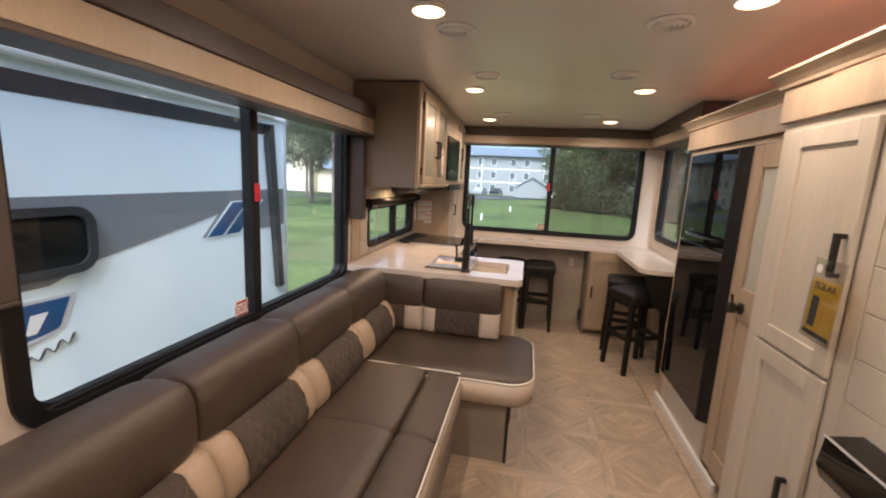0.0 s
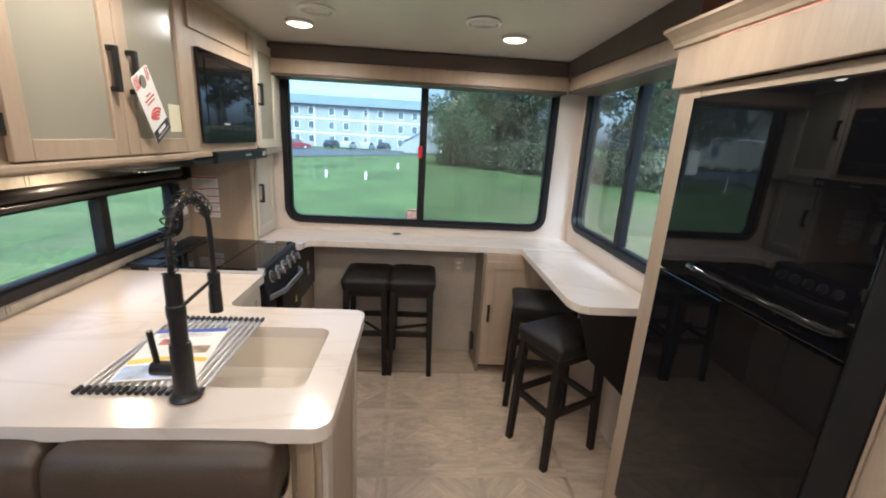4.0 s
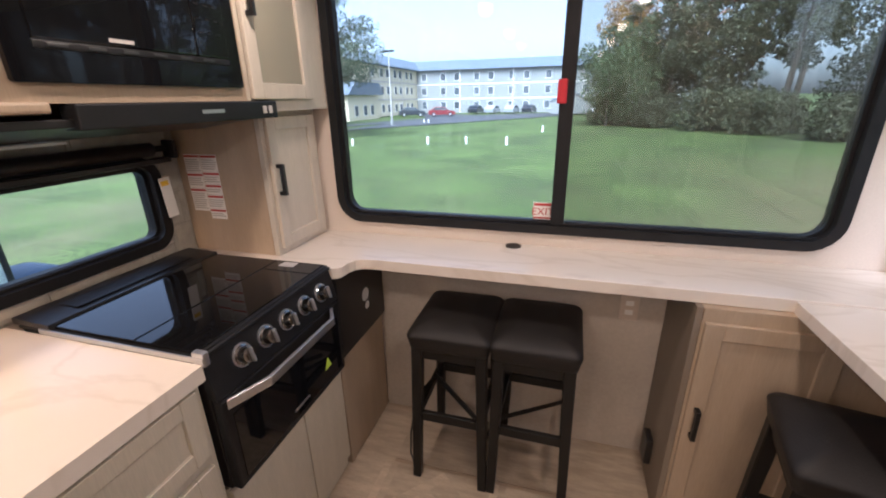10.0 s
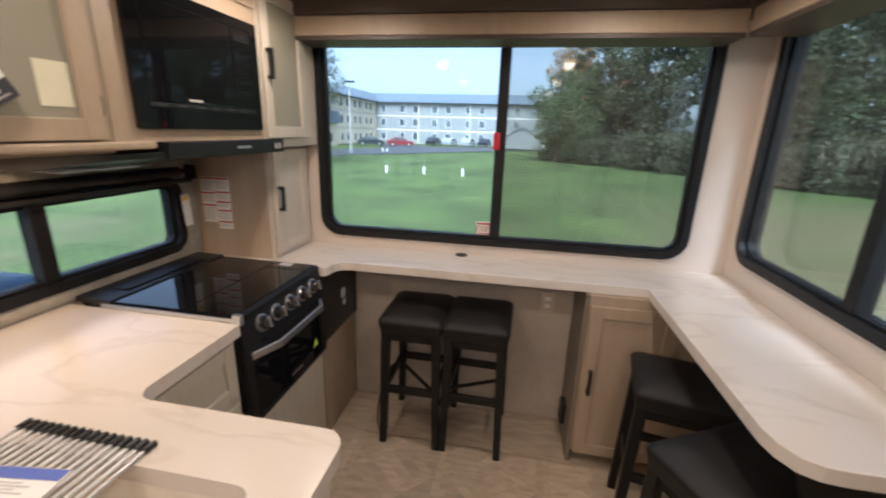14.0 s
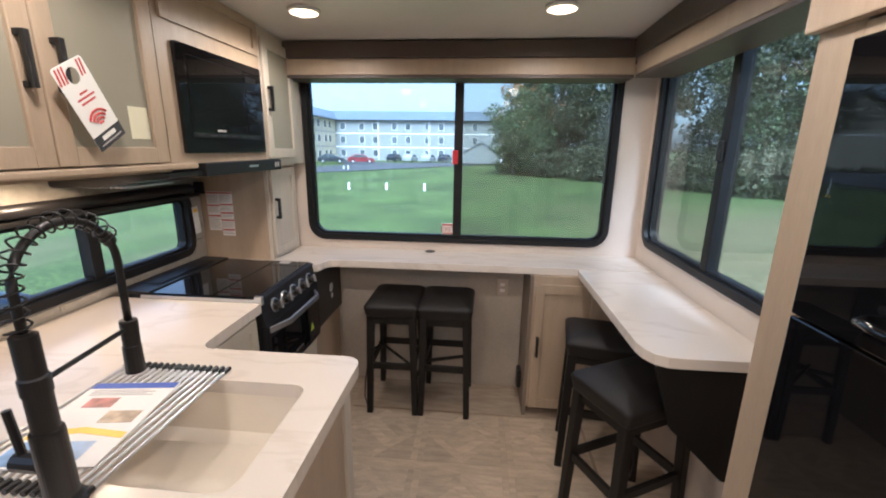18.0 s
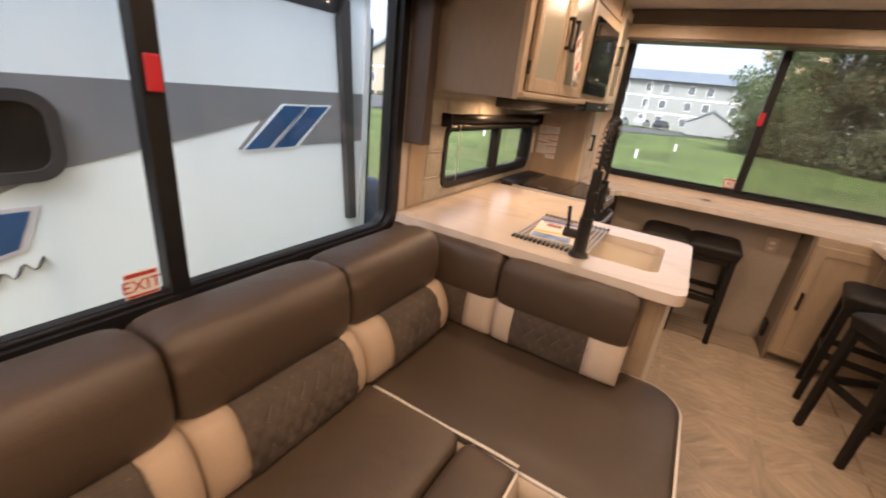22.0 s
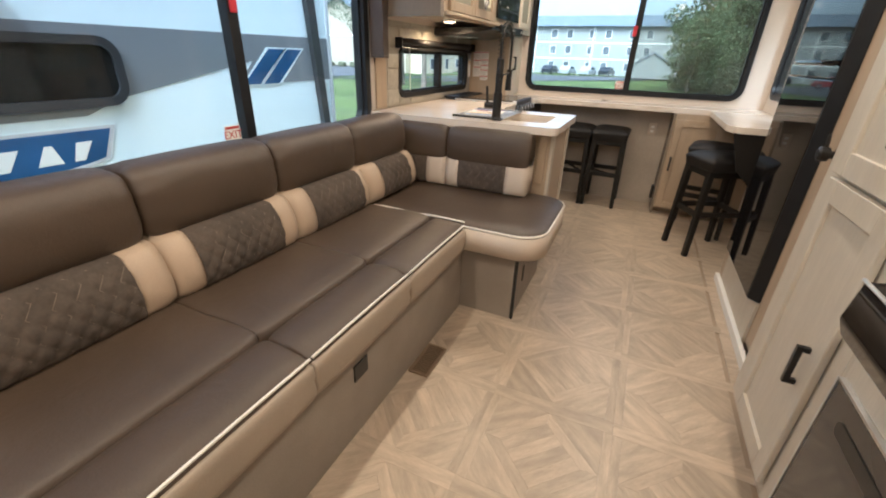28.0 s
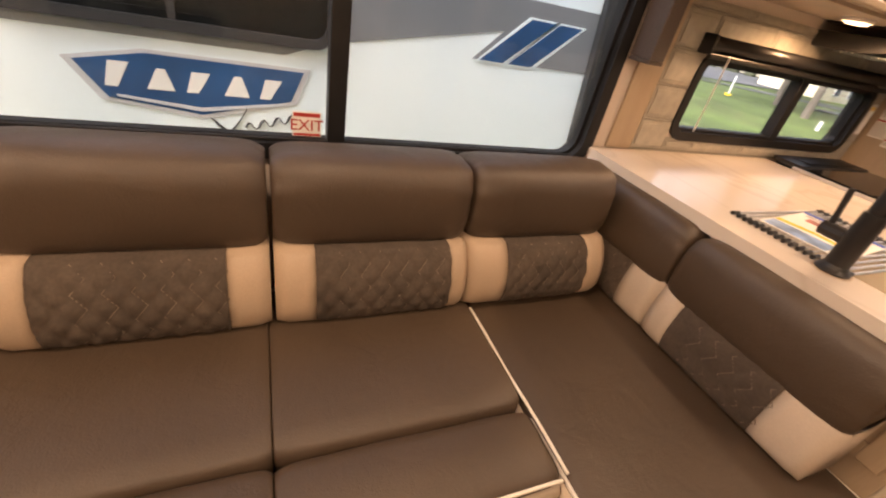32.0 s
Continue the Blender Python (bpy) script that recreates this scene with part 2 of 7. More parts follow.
PLANKR = material("pale_oak_vinyl_rest", (0.465, 0.378, 0.280), 0.36, var=0.17, scale=7, stretch=(1.0, 5, 1), fine=0.07, bump_scale=45, per_object=0.12, bump=0.06, island=True)
JOINT = material("vinyl_joint", (0.36, 0.28, 0.20), 0.6, var=0.1)
STONE = material("greige_backsplash_tile", (0.36, 0.335, 0.28), 0.4, var=0.16, scale=7, fine=0.1, bump_scale=30, per_object=0.08, bump=0.15)
GROUT = material("backsplash_grout", (0.30, 0.28, 0.235), 0.8, var=0.08)
CLEAR = glass("window_glass", (0.93, 0.95, 0.94), base=0.02)
DUSTY = glass("dusty_window_glass", (0.90, 0.93, 0.91), haze=0.03, base=0.015)
# The grey share stands in for a veil of reflections over the view
VEILED = glass("veiled_window_glass", (0.86, 0.89, 0.86), haze=0.08, base=0.06)
SCREEN = glass("window_glass_behind_screen", (0.74, 0.76, 0.71), haze=0.09, base=0.03)
LAMPG = glow("lamp_diffuser", (1.0, 0.62, 0.29), 1.15)
COVE = glow("orange_light_strip", (1.0, 0.33, 0.16), 0.85)
GLASSTR = material("trailer_window_glass", (0.010, 0.011, 0.011), 0.04, var=0.2, spec=0.25)
# White panel with the sky's blue mixed into its colour
TRWHITE = material("trailer_skylit_white_panel", (0.80, 0.91, 0.95), 0.35, var=0.03, scale=1.5)
TRGREY = material("trailer_grey_vinyl", (0.20, 0.215, 0.235), 0.4, var=0.05)
TRDARK = material("trailer_dark_trim", (0.03, 0.031, 0.034), 0.45, var=0.1)
TRBLUE = material("trailer_blue_vinyl", (0.018, 0.075, 0.20), 0.35, var=0.25, scale=4)
TRSILVER = material("trailer_silver_vinyl", (0.55, 0.57, 0.60), 0.3, var=0.1)
GRASS = material("lawn", (0.073, 0.105, 0.023), 0.9, var=0.34, scale=0.35, fine=0.5, bump_scale=11, bump=0.6)
ASPHALT = material("asphalt", (0.075, 0.078, 0.085), 0.85, var=0.12, scale=0.4, fine=0.1, bump_scale=20)
# Cream siding darkened: the far house's dimmer light is in the colour
HOUSEY = material("dimmed_cream_siding", (0.33, 0.30, 0.225), 0.75, var=0.06, scale=0.5)
# Cream siding brightened: sunlight on the wing's side is in the colour
SIDING_SUN = material("sunlit_cream_siding", (0.68, 0.60, 0.44), 0.7, var=0.05, scale=0.5)
# Siding greyed down: the far facade's shade is put into its colour
SIDING_SHADE = material("shade_grey_siding", (0.275, 0.285, 0.28), 0.7, var=0.05, scale=0.5)
ROOF = material("grey_roof", (0.14, 0.17, 0.21), 0.8, var=0.12, scale=1.0, fine=0.1, bump_scale=6)
WIN_FAR = material("far_window_glass", (0.11, 0.125, 0.14), 0.1, var=0.3, scale=0.3)
BARK = material("tree_bark", (0.15, 0.125, 0.10), 0.95, var=0.3, scale=4, stretch=(1, 1, 0.25), bump=0.6, bump_scale=10)


def leafy(m):
    """Let half of the light pass through the leaf."""
    n, l = m.node_tree.nodes, m.node_tree.links
    b = n["Principled BSDF"]
    tl = n.new("ShaderNodeBsdfTranslucent")
    l.new(b.inputs["Base Color"].links[0].from_socket, tl.inputs[0])
    mx = n.new("ShaderNodeMixShader")
    mx.inputs[0].default_value = 0.45
    l.new(b.outputs[0], mx.inputs[1])
    l.new(tl.outputs[0], mx.inputs[2])
    l.new(mx.outputs[0], n["Material Output"].inputs[0])
    return m


LEAF_D = leafy(material("dark_foliage", (0.155, 0.165, 0.105), 0.8, var=0.35, scale=0.6, fine=0.2, bump_scale=5, spec=0.2))
LEAF_P = leafy(material("pine_foliage", (0.14, 0.16, 0.11), 0.8, var=0.3, scale=0.6, fine=0.2, bump_scale=5, spec=0.2))
LEAF_L = leafy(material("light_shrub_foliage", (0.185, 0.26, 0.10), 0.8, var=0.35, scale=1.2, fine=0.25, bump_scale=7, spec=0.2))
LEAF_M = leafy(material("dull_green_foliage", (0.155, 0.195, 0.105), 0.8, var=0.35, scale=0.9, fine=0.25, bump_scale=6, spec=0.2))
LEAF_Y = leafy(material("autumn_foliage", (0.42, 0.26, 0.08), 0.8, var=0.3, scale=1.0, fine=0.3, bump_scale=7, spec=0.2))
FALLEN = material("fallen_leaves", (0.29, 0.215, 0.125), 0.8, var=0.45, scale=3, fine=0.3, bump_scale=9)


# ---- building blocks ----
def part(name, bm, mat, parent=None, label="", smooth=False):
    """Link a bmesh, built in world metres, as one mesh object under a thing or part."""
    me = bpy.data.meshes.new(name)
    root = parent
    while root is not None and root.parent is not None:
        root = root.parent
    if root is not None:
        bmesh.ops.translate(bm, vec=-root.location, verts=bm.verts)
    bm.to_mesh(me)
    bm.free()
    if smooth:
        for p in me.polygons:
            p.use_smooth = True
    me.materials.append(mat)
    ob = new(name, me)
    ob.parent = parent
    if label:
        ob["label"] = label
    return ob


def thing(name, at, label, category, group="", kind=""):
    ob = new(name)
    ob.location = at
    ob.empty_display_size = 0.1
    return tagged(ob, label, category, group, kind)


def solo(name, bm, mat, label, category, group="", kind="", smooth=False):
    """A thing of one mesh, with its origin at its own base."""
    lo = Vector([min(v.co[i] for v in bm.verts) for i in range(3)])
    hi = Vector([max(v.co[i] for v in bm.verts) for i in range(3)])
    at = Vector(((lo.x + hi.x) / 2, (lo.y + hi.y) / 2, lo.z))
    bmesh.ops.translate(bm, vec=-at, verts=bm.verts)
    ob = part(name, bm, mat, None, "", smooth)
    ob.location = at
    return tagged(ob, label, category, group, kind)


def box(x0, x1, y0, y1, z0, z1, bev=0.0, bm=None, seg=2):
    """Box with softened edges, in world metres."""
    b = bmesh.new()
    r = bmesh.ops.create_cube(b, size=1)
    for v in r["verts"]:
        v.co = Vector(((x0 + x1) / 2 + v.co.x * (x1 - x0), (y0 + y1) / 2 + v.co.y * (y1 - y0), (z0 + z1) / 2 + v.co.z * (z1 - z0)))
    if bev > 0:
        bev = min(bev, 0.45 * min(abs(x1 - x0), abs(y1 - y0), abs(z1 - z0)))
        bmesh.ops.bevel(b, geom=b.edges[:], offset=bev, segments=seg, affect="EDGES", profile=0.5)
    if bm is None:
        return b
    return join(bm, b)


def join(bm, other):
    me = bpy.data.meshes.new("tmp")
    other.to_mesh(me)
    other.free()
    bm.from_mesh(me)
    bpy.data.meshes.remove(me)
    return bm


def boxes(*items, bev=0.0):
    bm = bmesh.new()
    for it in items:
        box(*it, bev=bev, bm=bm)
    return bm


def moved(bm, m):
    bmesh.ops.transform(bm, matrix=m, verts=bm.verts)
    return bm


def tube(points, r, seg=8, cap=True):
    """Round bar along a line of points."""
    bm = bmesh.new()
    rings = []
    pts = [Vector(p) for p in points]
    up = Vector((0, 0, 1))
    for i, p in enumerate(pts):
        d = (pts[min(i + 1, len(pts) - 1)] - pts[max(i - 1, 0)]).normalized()
        a = d.cross(up) if abs(d.z) < 0.95 else d.cross(Vector((0, 1, 0)))
        a.normalize()
        b = d.cross(a)
        rr = r[i] if isinstance(r, (list, tuple)) else r
        rings.append([bm.verts.new(p + rr * (math.cos(t) * a + math.sin(t) * b)) for t in [2 * math.pi * k / seg for k in range(seg)]])
    for q, s in zip(rings, rings[1:]):
        for k in range(seg):
            bm.faces.new((q[k], q[(k + 1) % seg], s[(k + 1) % seg], s[k]))
    if cap:
        bm.faces.new(rings[0][::-1])
        bm.faces.new(rings[-1])
    bmesh.ops.recalc_face_normals(bm, faces=bm.faces)
    return bm


def lathe(profile, seg=28):
    """Turned shape round z: profile of (radius, z)."""
    bm = bmesh.new()
    rings = [[bm.verts.new((r * math.cos(2 * math.pi * k / seg), r * math.sin(2 * math.pi * k / seg), z)) for k in range(seg)] for r, z in profile]
    for q, s in zip(rings, rings[1:]):
        for k in range(seg):
            bm.faces.new((q[k], q[(k + 1) % seg], s[(k + 1) % seg], s[k]))
    bm.faces.new(rings[0][::-1])
    bm.faces.new(rings[-1])
    bmesh.ops.recalc_face_normals(bm, faces=bm.faces)
    return bm


def prism(poly, axis, a, b, bev=0.0):
    """Extrude a 2D outline from a to b along an axis; outline in the other two axes, in x, y, z order."""
    bm = bmesh.new()

    def place(u, v, w):
        return {"x": (w, u, v), "y": (u, w, v), "z": (u, v, w)}[axis]
    lo = [bm.verts.new(place(u, v, a)) for u, v in poly]
    hi = [bm.verts.new(place(u, v, b)) for u, v in poly]
    n = len(poly)
    for k in range(n):
        bm.faces.new((lo[k], lo[(k + 1) % n], hi[(k + 1) % n], hi[k]))
    bm.faces.new(lo[::-1])
    top = bm.faces.new(hi)
    bmesh.ops.recalc_face_normals(bm, faces=bm.faces)
    if bev:
        bmesh.ops.bevel(bm, geom=bm.edges[:], offset=bev, segments=2, affect="EDGES", profile=0.5)
    return bm


def rounded(u0, u1, v0, v1, r, seg=6):
    """Outline of a rectangle with round corners; r: one radius, or four from lower left, anticlockwise."""
    rr = r if isinstance(r, (list, tuple)) else (r,) * 4
    out = []
    for (cu, cv, a0), q in zip(((u0, v0, 180), (u1, v0, 270), (u1, v1, 0), (u0, v1, 90)), rr):
        ou, ov = cu + (q if cu == u0 else -q), cv + (q if cv == v0 else -q)
        if q <= 0:
            out.append((cu, cv))
            continue
        for k in range(seg + 1):
            t = radians(a0 + 90 * k / seg)
            out.append((ou + q * math.cos(t), ov + q * math.sin(t)))
    return out


def ring(outer, inner, axis, a, b, bev=0.004):
    """Frame between two outlines with the same count of points, from a to b along an axis."""
    bm = bmesh.new()

    def place(u, v, w):
        return {"x": (w, u, v), "y": (u, w, v), "z": (u, v, w)}[axis]
    loops = [[bm.verts.new(place(u, v, w)) for u, v in o] for o, w in ((outer, a), (inner, a), (inner, b), (outer, b))]
    n = len(outer)
    for q, s in zip(loops, loops[1:] + loops[:1]):
        for k in range(n):
            bm.faces.new((q[k], q[(k + 1) % n], s[(k + 1) % n], s[k]))
    bmesh.ops.recalc_face_normals(bm, faces=bm.faces)
    return bm


def cushion(x0, x1, y0, y1, z0, z1, r, puff=(0, 0, 0), n=(10, 10, 6)):
    """Upholstered block: round edges of radius r, faces swollen by puff along x, y, z."""
    bm = bmesh.new()
    c = Vector(((x0 + x1) / 2, (y0 + y1) / 2, (z0 + z1) / 2))
    h = Vector(((x1 - x0) / 2, (y1 - y0) / 2, (z1 - z0) / 2))
    seen = {}

    def vert(i, j, k):
        key = (i, j, k)
        if key not in seen:
            p = Vector((2 * i / n[0] - 1, 2 * j / n[1] - 1, 2 * k / n[2] - 1))
            p = Vector([math.copysign(abs(t) ** 0.75, t) for t in p])
            q = Vector([p[a] * h[a] for a in range(3)])
            inner = Vector([max(-h[a] + r, min(h[a] - r, q[a])) for a in range(3)])
            d = q - inner
            if d.length > 1e-9:
                q = inner + d.normalized() * r
            s = [1 - p[a] ** 2 for a in range(3)]
            q = Vector((q.x + math.copysign(puff[0] * s[1] * s[2], p.x) * abs(p.x), q.y + math.copysign(puff[1] * s[0] * s[2], p.y) * abs(p.y), q.z + math.copysign(puff[2] * s[0] * s[1], p.z) * abs(p.z)))
            seen[key] = bm.verts.new(c + q)
        return seen[key]
    for i in range(n[0]):
        for j in range(n[1]):
            for k, flip in ((0, True), (n[2], False)):
                f = [vert(i, j, k), vert(i + 1, j, k), vert(i + 1, j + 1, k), vert(i, j + 1, k)]
                bm.faces.new(f[::-1] if flip else f)
    for i in range(n[0]):
        for k in range(n[2]):
            for j, flip in ((0, False), (n[1], True)):
                f = [vert(i, j, k), vert(i + 1, j, k), vert(i + 1, j, k + 1), vert(i, j, k + 1)]
                bm.faces.new(f[::-1] if flip else f)
    for j in range(n[1]):
        for k in range(n[2]):
            for i, flip in ((0, True), (n[0], False)):
                f = [vert(i, j, k), vert(i, j + 1, k), vert(i, j + 1, k + 1), vert(i, j, k + 1)]
                bm.faces.new(f[::-1] if flip else f)
    return bm


def wall(name, axis, a, b, u0, u1, v0, v1, holes, mat, label):
    """Wall slab from a to b across its thickness, with rectangular openings (u0, u1, v0, v1)."""
    us = sorted({u0, u1, *[h[0] for h in holes], *[h[1] for h in holes]})
    vs = sorted({v0, v1, *[h[2] for h in holes], *[h[3] for h in holes]})
    bm = bmesh.new()
    for p, q in zip(us, us[1:]):
        for s, t in zip(vs, vs[1:]):
            if any(h[0] <= (p + q) / 2 <= h[1] and h[2] <= (s + t) / 2 <= h[3] for h in holes):
                continue
            if axis == "x":
                box(a, b, p, q, s, t, bm=bm)
            else:
                box(p, q, a, b, s, t, bm=bm)
    bmesh.ops.remove_doubles(bm, verts=bm.verts, dist=1e-5)
    ob = part(name, bm, mat)
    return tagged(ob, label, "wall", kind="structure")


def words(text, size, m, mat, name, parent, depth=0.0006):
    """Lettering in the built-in font as a flat mesh."""
    cu = bpy.data.curves.new(name, "FONT")
    cu.body, cu.size, cu.extrude, cu.align_x, cu.align_y = text, size, depth, "CENTER", "CENTER"
    tmp = bpy.data.objects.new("tmp_text", cu)
    me = bpy.data.meshes.new_from_object(tmp)
    bpy.data.objects.remove(tmp)
    bm = bmesh.new()
    bm.from_mesh(me)
    bpy.data.meshes.remove(me)
    moved(bm, m)
    return part(name, bm, mat, parent)


FACE_PX = Matrix(((0, 0, 1, 0), (1, 0, 0, 0), (0, 1, 0, 0), (0, 0, 0, 1)))     # text read by someone looking towards -x
FACE_NY = Matrix(((1, 0, 0, 0), (0, 0, -1, 0), (0, 1, 0, 0), (0, 0, 0, 1)))    # text read by someone looking towards +y
FACE_NX = Matrix(((0, 0, -1, 0), (-1, 0, 0, 0), (0, 1, 0, 0), (0, 0, 0, 1)))   # text read by someone looking towards +x


# ---- floor, walls, ceiling ----
Z_TOP = 2.21
X_L, X_R, Y_F, Y_B = -1.20, 1.385, -2.30, 4.80
T = 0.06
W1 = (0.76, 2.62, 0.892, 1.93)      # large side window opening: y, y, z, z
W0 = (-1.30, 0.475, 0.892, 1.93)    # front side window
WK = (3.07, 4.30, 1.035, 1.31)      # kitchen window
WR = (-0.683, 1.165, 1.036, 2.06)     # rear window: x, x, z, z
WS = (3.42, 4.69, 1.083, 2.06)      # nook side window: y, y, z, z
D = 0.008


def grown(h, d=D):
    return (h[0] - d, h[1] + d, h[2] - d, h[3] + d)


wall("wall_left", "x", X_L - T, X_L, Y_F - T, Y_B + T, -0.05, Z_TOP, [grown(W1), grown(W0), grown(WK)], CREAM, "cream wall board with large black-framed windows")
wall("wall_rear", "y", Y_B, Y_B + T, X_L, X_R, -0.05, Z_TOP, [grown(WR)], CREAM, "cream wall board around the wide rear window")
wall("wall_right", "x", X_R, X_R + T, Y_F - T, Y_B + T, -0.05, Z_TOP, [grown(WS)], CREAM, "cream wall board beside the corner window")
wall("wall_front", "y", Y_F - T, Y_F, X_L, X_R, -0.05, Z_TOP, [], CREAM, "plain cream wall closing the cabin")


def ceil_z(y):
    """Underside of the ceiling, which falls a little towards the rear window."""
    return Z_TOP - 0.032 * max(0.0, y - 3.1)


bm = prism([(Y_F - T, Z_TOP), (3.1, Z_TOP), (Y_B + T, ceil_z(Y_B + T)), (Y_B + T, Z_TOP + 0.05), (Y_F - T, Z_TOP + 0.05)], "x", X_L - T, X_R + T)
tagged(part("ceiling", bm, CEIL), "flat pale grey-white ceiling board", "ceiling", kind="structure")
bm = box(X_L - T, X_R + T, Y_F - T, Y_B + T, -0.08, -0.006)
floor = tagged(part("floor", bm, JOINT), "pale oak parquet-patterned vinyl floor", "floor", kind="structure")


def window(name, axis, face, opening, inward, split, label, panes, r=0.075, w=0.048, latch=None, sticker=None, slip=0.0):
    """Black window: frame ring, two panes, upright bar; face is the wall's inner plane, inward +1 or -1 along the axis."""
    u0, u1, v0, v1 = opening
    mid = ((u0 + u1) / 2, v0)
    at = (face, mid[0], v0) if axis == "x" else (mid[0], face, v0)
    th = thing(name, at, label, "window", kind="structure")
    i = inward
    frame_bm = ring(rounded(u0 - w, u1 + w, v0 - w, v1 + w, r + w), rounded(u0, u1, v0, v1, r), axis, face + 0.014 * i, face - (T + 0.012) * i)
    part("window_frame", frame_bm, BLACKP, th)
    lip = ring(rounded(u0 - 0.004, u1 + 0.004, v0 - 0.004, v1 + 0.004, r), rounded(u0 + 0.014, u1 - 0.014, v0 + 0.014, v1 - 0.014, r - 0.012), axis, face - 0.012 * i, face - 0.045 * i)
    part("gasket", lip, BLACKP, th)

    def bx(ua, ub, va, vb, na, nb, bev=0.003):
        lo, hi = sorted((face + na * i, face + nb * i))
        return box(lo, hi, ua, ub, va, vb, bev) if axis == "x" else box(ua, ub, lo, hi, va, vb, bev)
    bar = part("mullion", bx(split - 0.026, split + 0.026, v0, v1, -0.05, 0.004), BLACKP, th)
    part("track", bx(u0 + 0.02, u1 - 0.02, v0, v0 + 0.012, -0.05, -0.002), BLACKP, th)
    for (ua, ub), mat, off in zip(((u0, split), (split, u1)), panes, (-0.030, -0.022)):
        p = part("pane", bx(ua + 0.004, ub - 0.004, v0 + 0.004, v1 - 0.004, off - 0.002, off + 0.002, 0), mat, th)
        p.visible_shadow = False
    if latch:
        zl, mat = latch
        part("latch", bx(split - 0.017 - slip, split + 0.017 - slip, zl - 0.042, zl + 0.042, 0.004, 0.018, 0.005), mat, th)
    if sticker:
        su, sv, sw, sh, turn = sticker
        st = part("exit_sticker", bx(su - sw / 2, su + sw / 2, sv - sh / 2, sv + sh / 2, -0.026, -0.024, 0), PAPER, th, "white emergency exit sticker with red lettering")
        pos = {"x": (face - 0.0235 * i, su, sv - 0.004), "y": (su, face - 0.0235 * i, sv - 0.004)}[axis]
        words("EXIT", sh * 0.62, Matrix.Translation(pos) @ turn, REDINK, "lettering", st)
        part("band", bx(su - sw * 0.46, su + sw * 0.46, sv + sh * 0.30, sv + sh * 0.44, -0.024, -0.0232, 0), REDINK, st)
        part("band", bx(su - sw * 0.46, su + sw * 0.46, sv - sh * 0.45, sv - sh * 0.36, -0.024, -0.0232, 0), REDINK, st)
    return th


window("window_1", "x", X_L, W1, 1, 1.69, "wide black-framed sliding side window with a red latch", (CLEAR, CLEAR), latch=(1.47, RED), sticker=(1.607, 0.942, 0.082, 0.076, FACE_PX))
window("window_2", "x", X_L, W0, 1, -0.40, "black-framed sliding side window nearer the front", (CLEAR, CLEAR), latch=(1.47, RED))
window("window_3", "x", X_L, WK, 1, 3.74, "low black-framed kitchen window in the backsplash", (CLEAR, CLEAR), r=0.045, w=0.036)
window("window_4", "y", Y_B, WR, -1, 0.256, "wide black-framed rear window with a red latch", (DUSTY, SCREEN), w=0.036, latch=(1.542, RED), sticker=(0.197, 1.086, 0.078, 0.071, FACE_NY), slip=0.018)
window("window_5", "x", X_R, WS, -1, 4.035, "black-framed sliding corner window above the counter", (VEILED, SCREEN), w=0.036, latch=(1.60, BLACK))

# trims round the ceiling, and the boxes above the windows
tagged(part("trim_rear", box(X_L + 0.42, X_R, Y_B - 0.215, Y_B, 2.071, ceil_z(Y_B) - 0.001, 0.003), DARK), "dark brown ceiling trim board", "trim", kind="structure")
tagged(part("trim_right", prism([(3.30, 2.071), (Y_B - 0.217, 2.071), (Y_B - 0.217, ceil_z(Y_B - 0.217) - 0.001), (3.30, ceil_z(3.30) - 0.001)], "x", X_R - 0.215, X_R), DARK), "dark brown ceiling trim board", "trim", kind="structure")
tagged(part("trim_left", box(X_L + 0.001, X_L + 0.175, Y_F, 2.735, 1.948, 2.03, 0.004), DARK), "dark brown trim board on top of the valance", "trim", kind="structure")


def valance(label, x0, x1, y0, y1, z0, z1, lip_axis):
    th = thing("valance", ((x0 + x1) / 2, (y0 + y1) / 2, z0), label, "valance")
    part("face_board", box(x0, x1, y0, y1, z0 + 0.018, z1, 0.004), CAB, th)
    g = 0.006
    part("lip", box(x0 - g, x1 + g, y0 - g, y1 + g, z0, z0 + 0.0175, 0.003) if lip_axis == "n" else box(x0, x1, y0, y1, z0, z0 + 0.0175, 0.002), DARK, th, "dark brown lower lip")
    return th


valance("beige valance with a dark lip above the rear window", X_L + 0.42, X_R - 0.20, Y_B - 0.195, Y_B - 0.002, 1.968, 2.070, "f")
valance("beige valance with a dark lip above the corner window", X_R - 0.195, X_R - 0.002, 3.30, Y_B - 0.197, 1.968, 2.070, "f")
valance("long beige valance with a dark lower lip over the sofa", X_L + 0.002, X_L + 0.165, Y_F, 2.735, 1.83, 1.947, "f")
for y0, y1, d, z in ((0.56, 0.735, 0.05, 1.222), (2.672, 2.735, 0.115, 1.268)):
    bp = thing("blind_panel", (X_L + d, (y0 + y1) / 2, z), "dark brown fabric side panel hanging under the valance", "blind panel", "side panels under the valance")
    part("panel", box(X_L + 0.016, X_L + d, y0, y1, z + 0.013, 1.829, 0.004), DARK, bp)
    part("hem", box(X_L + 0.0155, X_L + d + 0.0005, y0 - 0.0005, y1 + 0.0005, z, z + 0.0125, 0.003), DARK, bp)
solo("corner_strip", box(X_L + 0.001, X_L + 0.014, 2.735, 2.860, 0.95, 1.497, 0.003), CAB, "beige corner trim strip beside the sofa window", "trim")


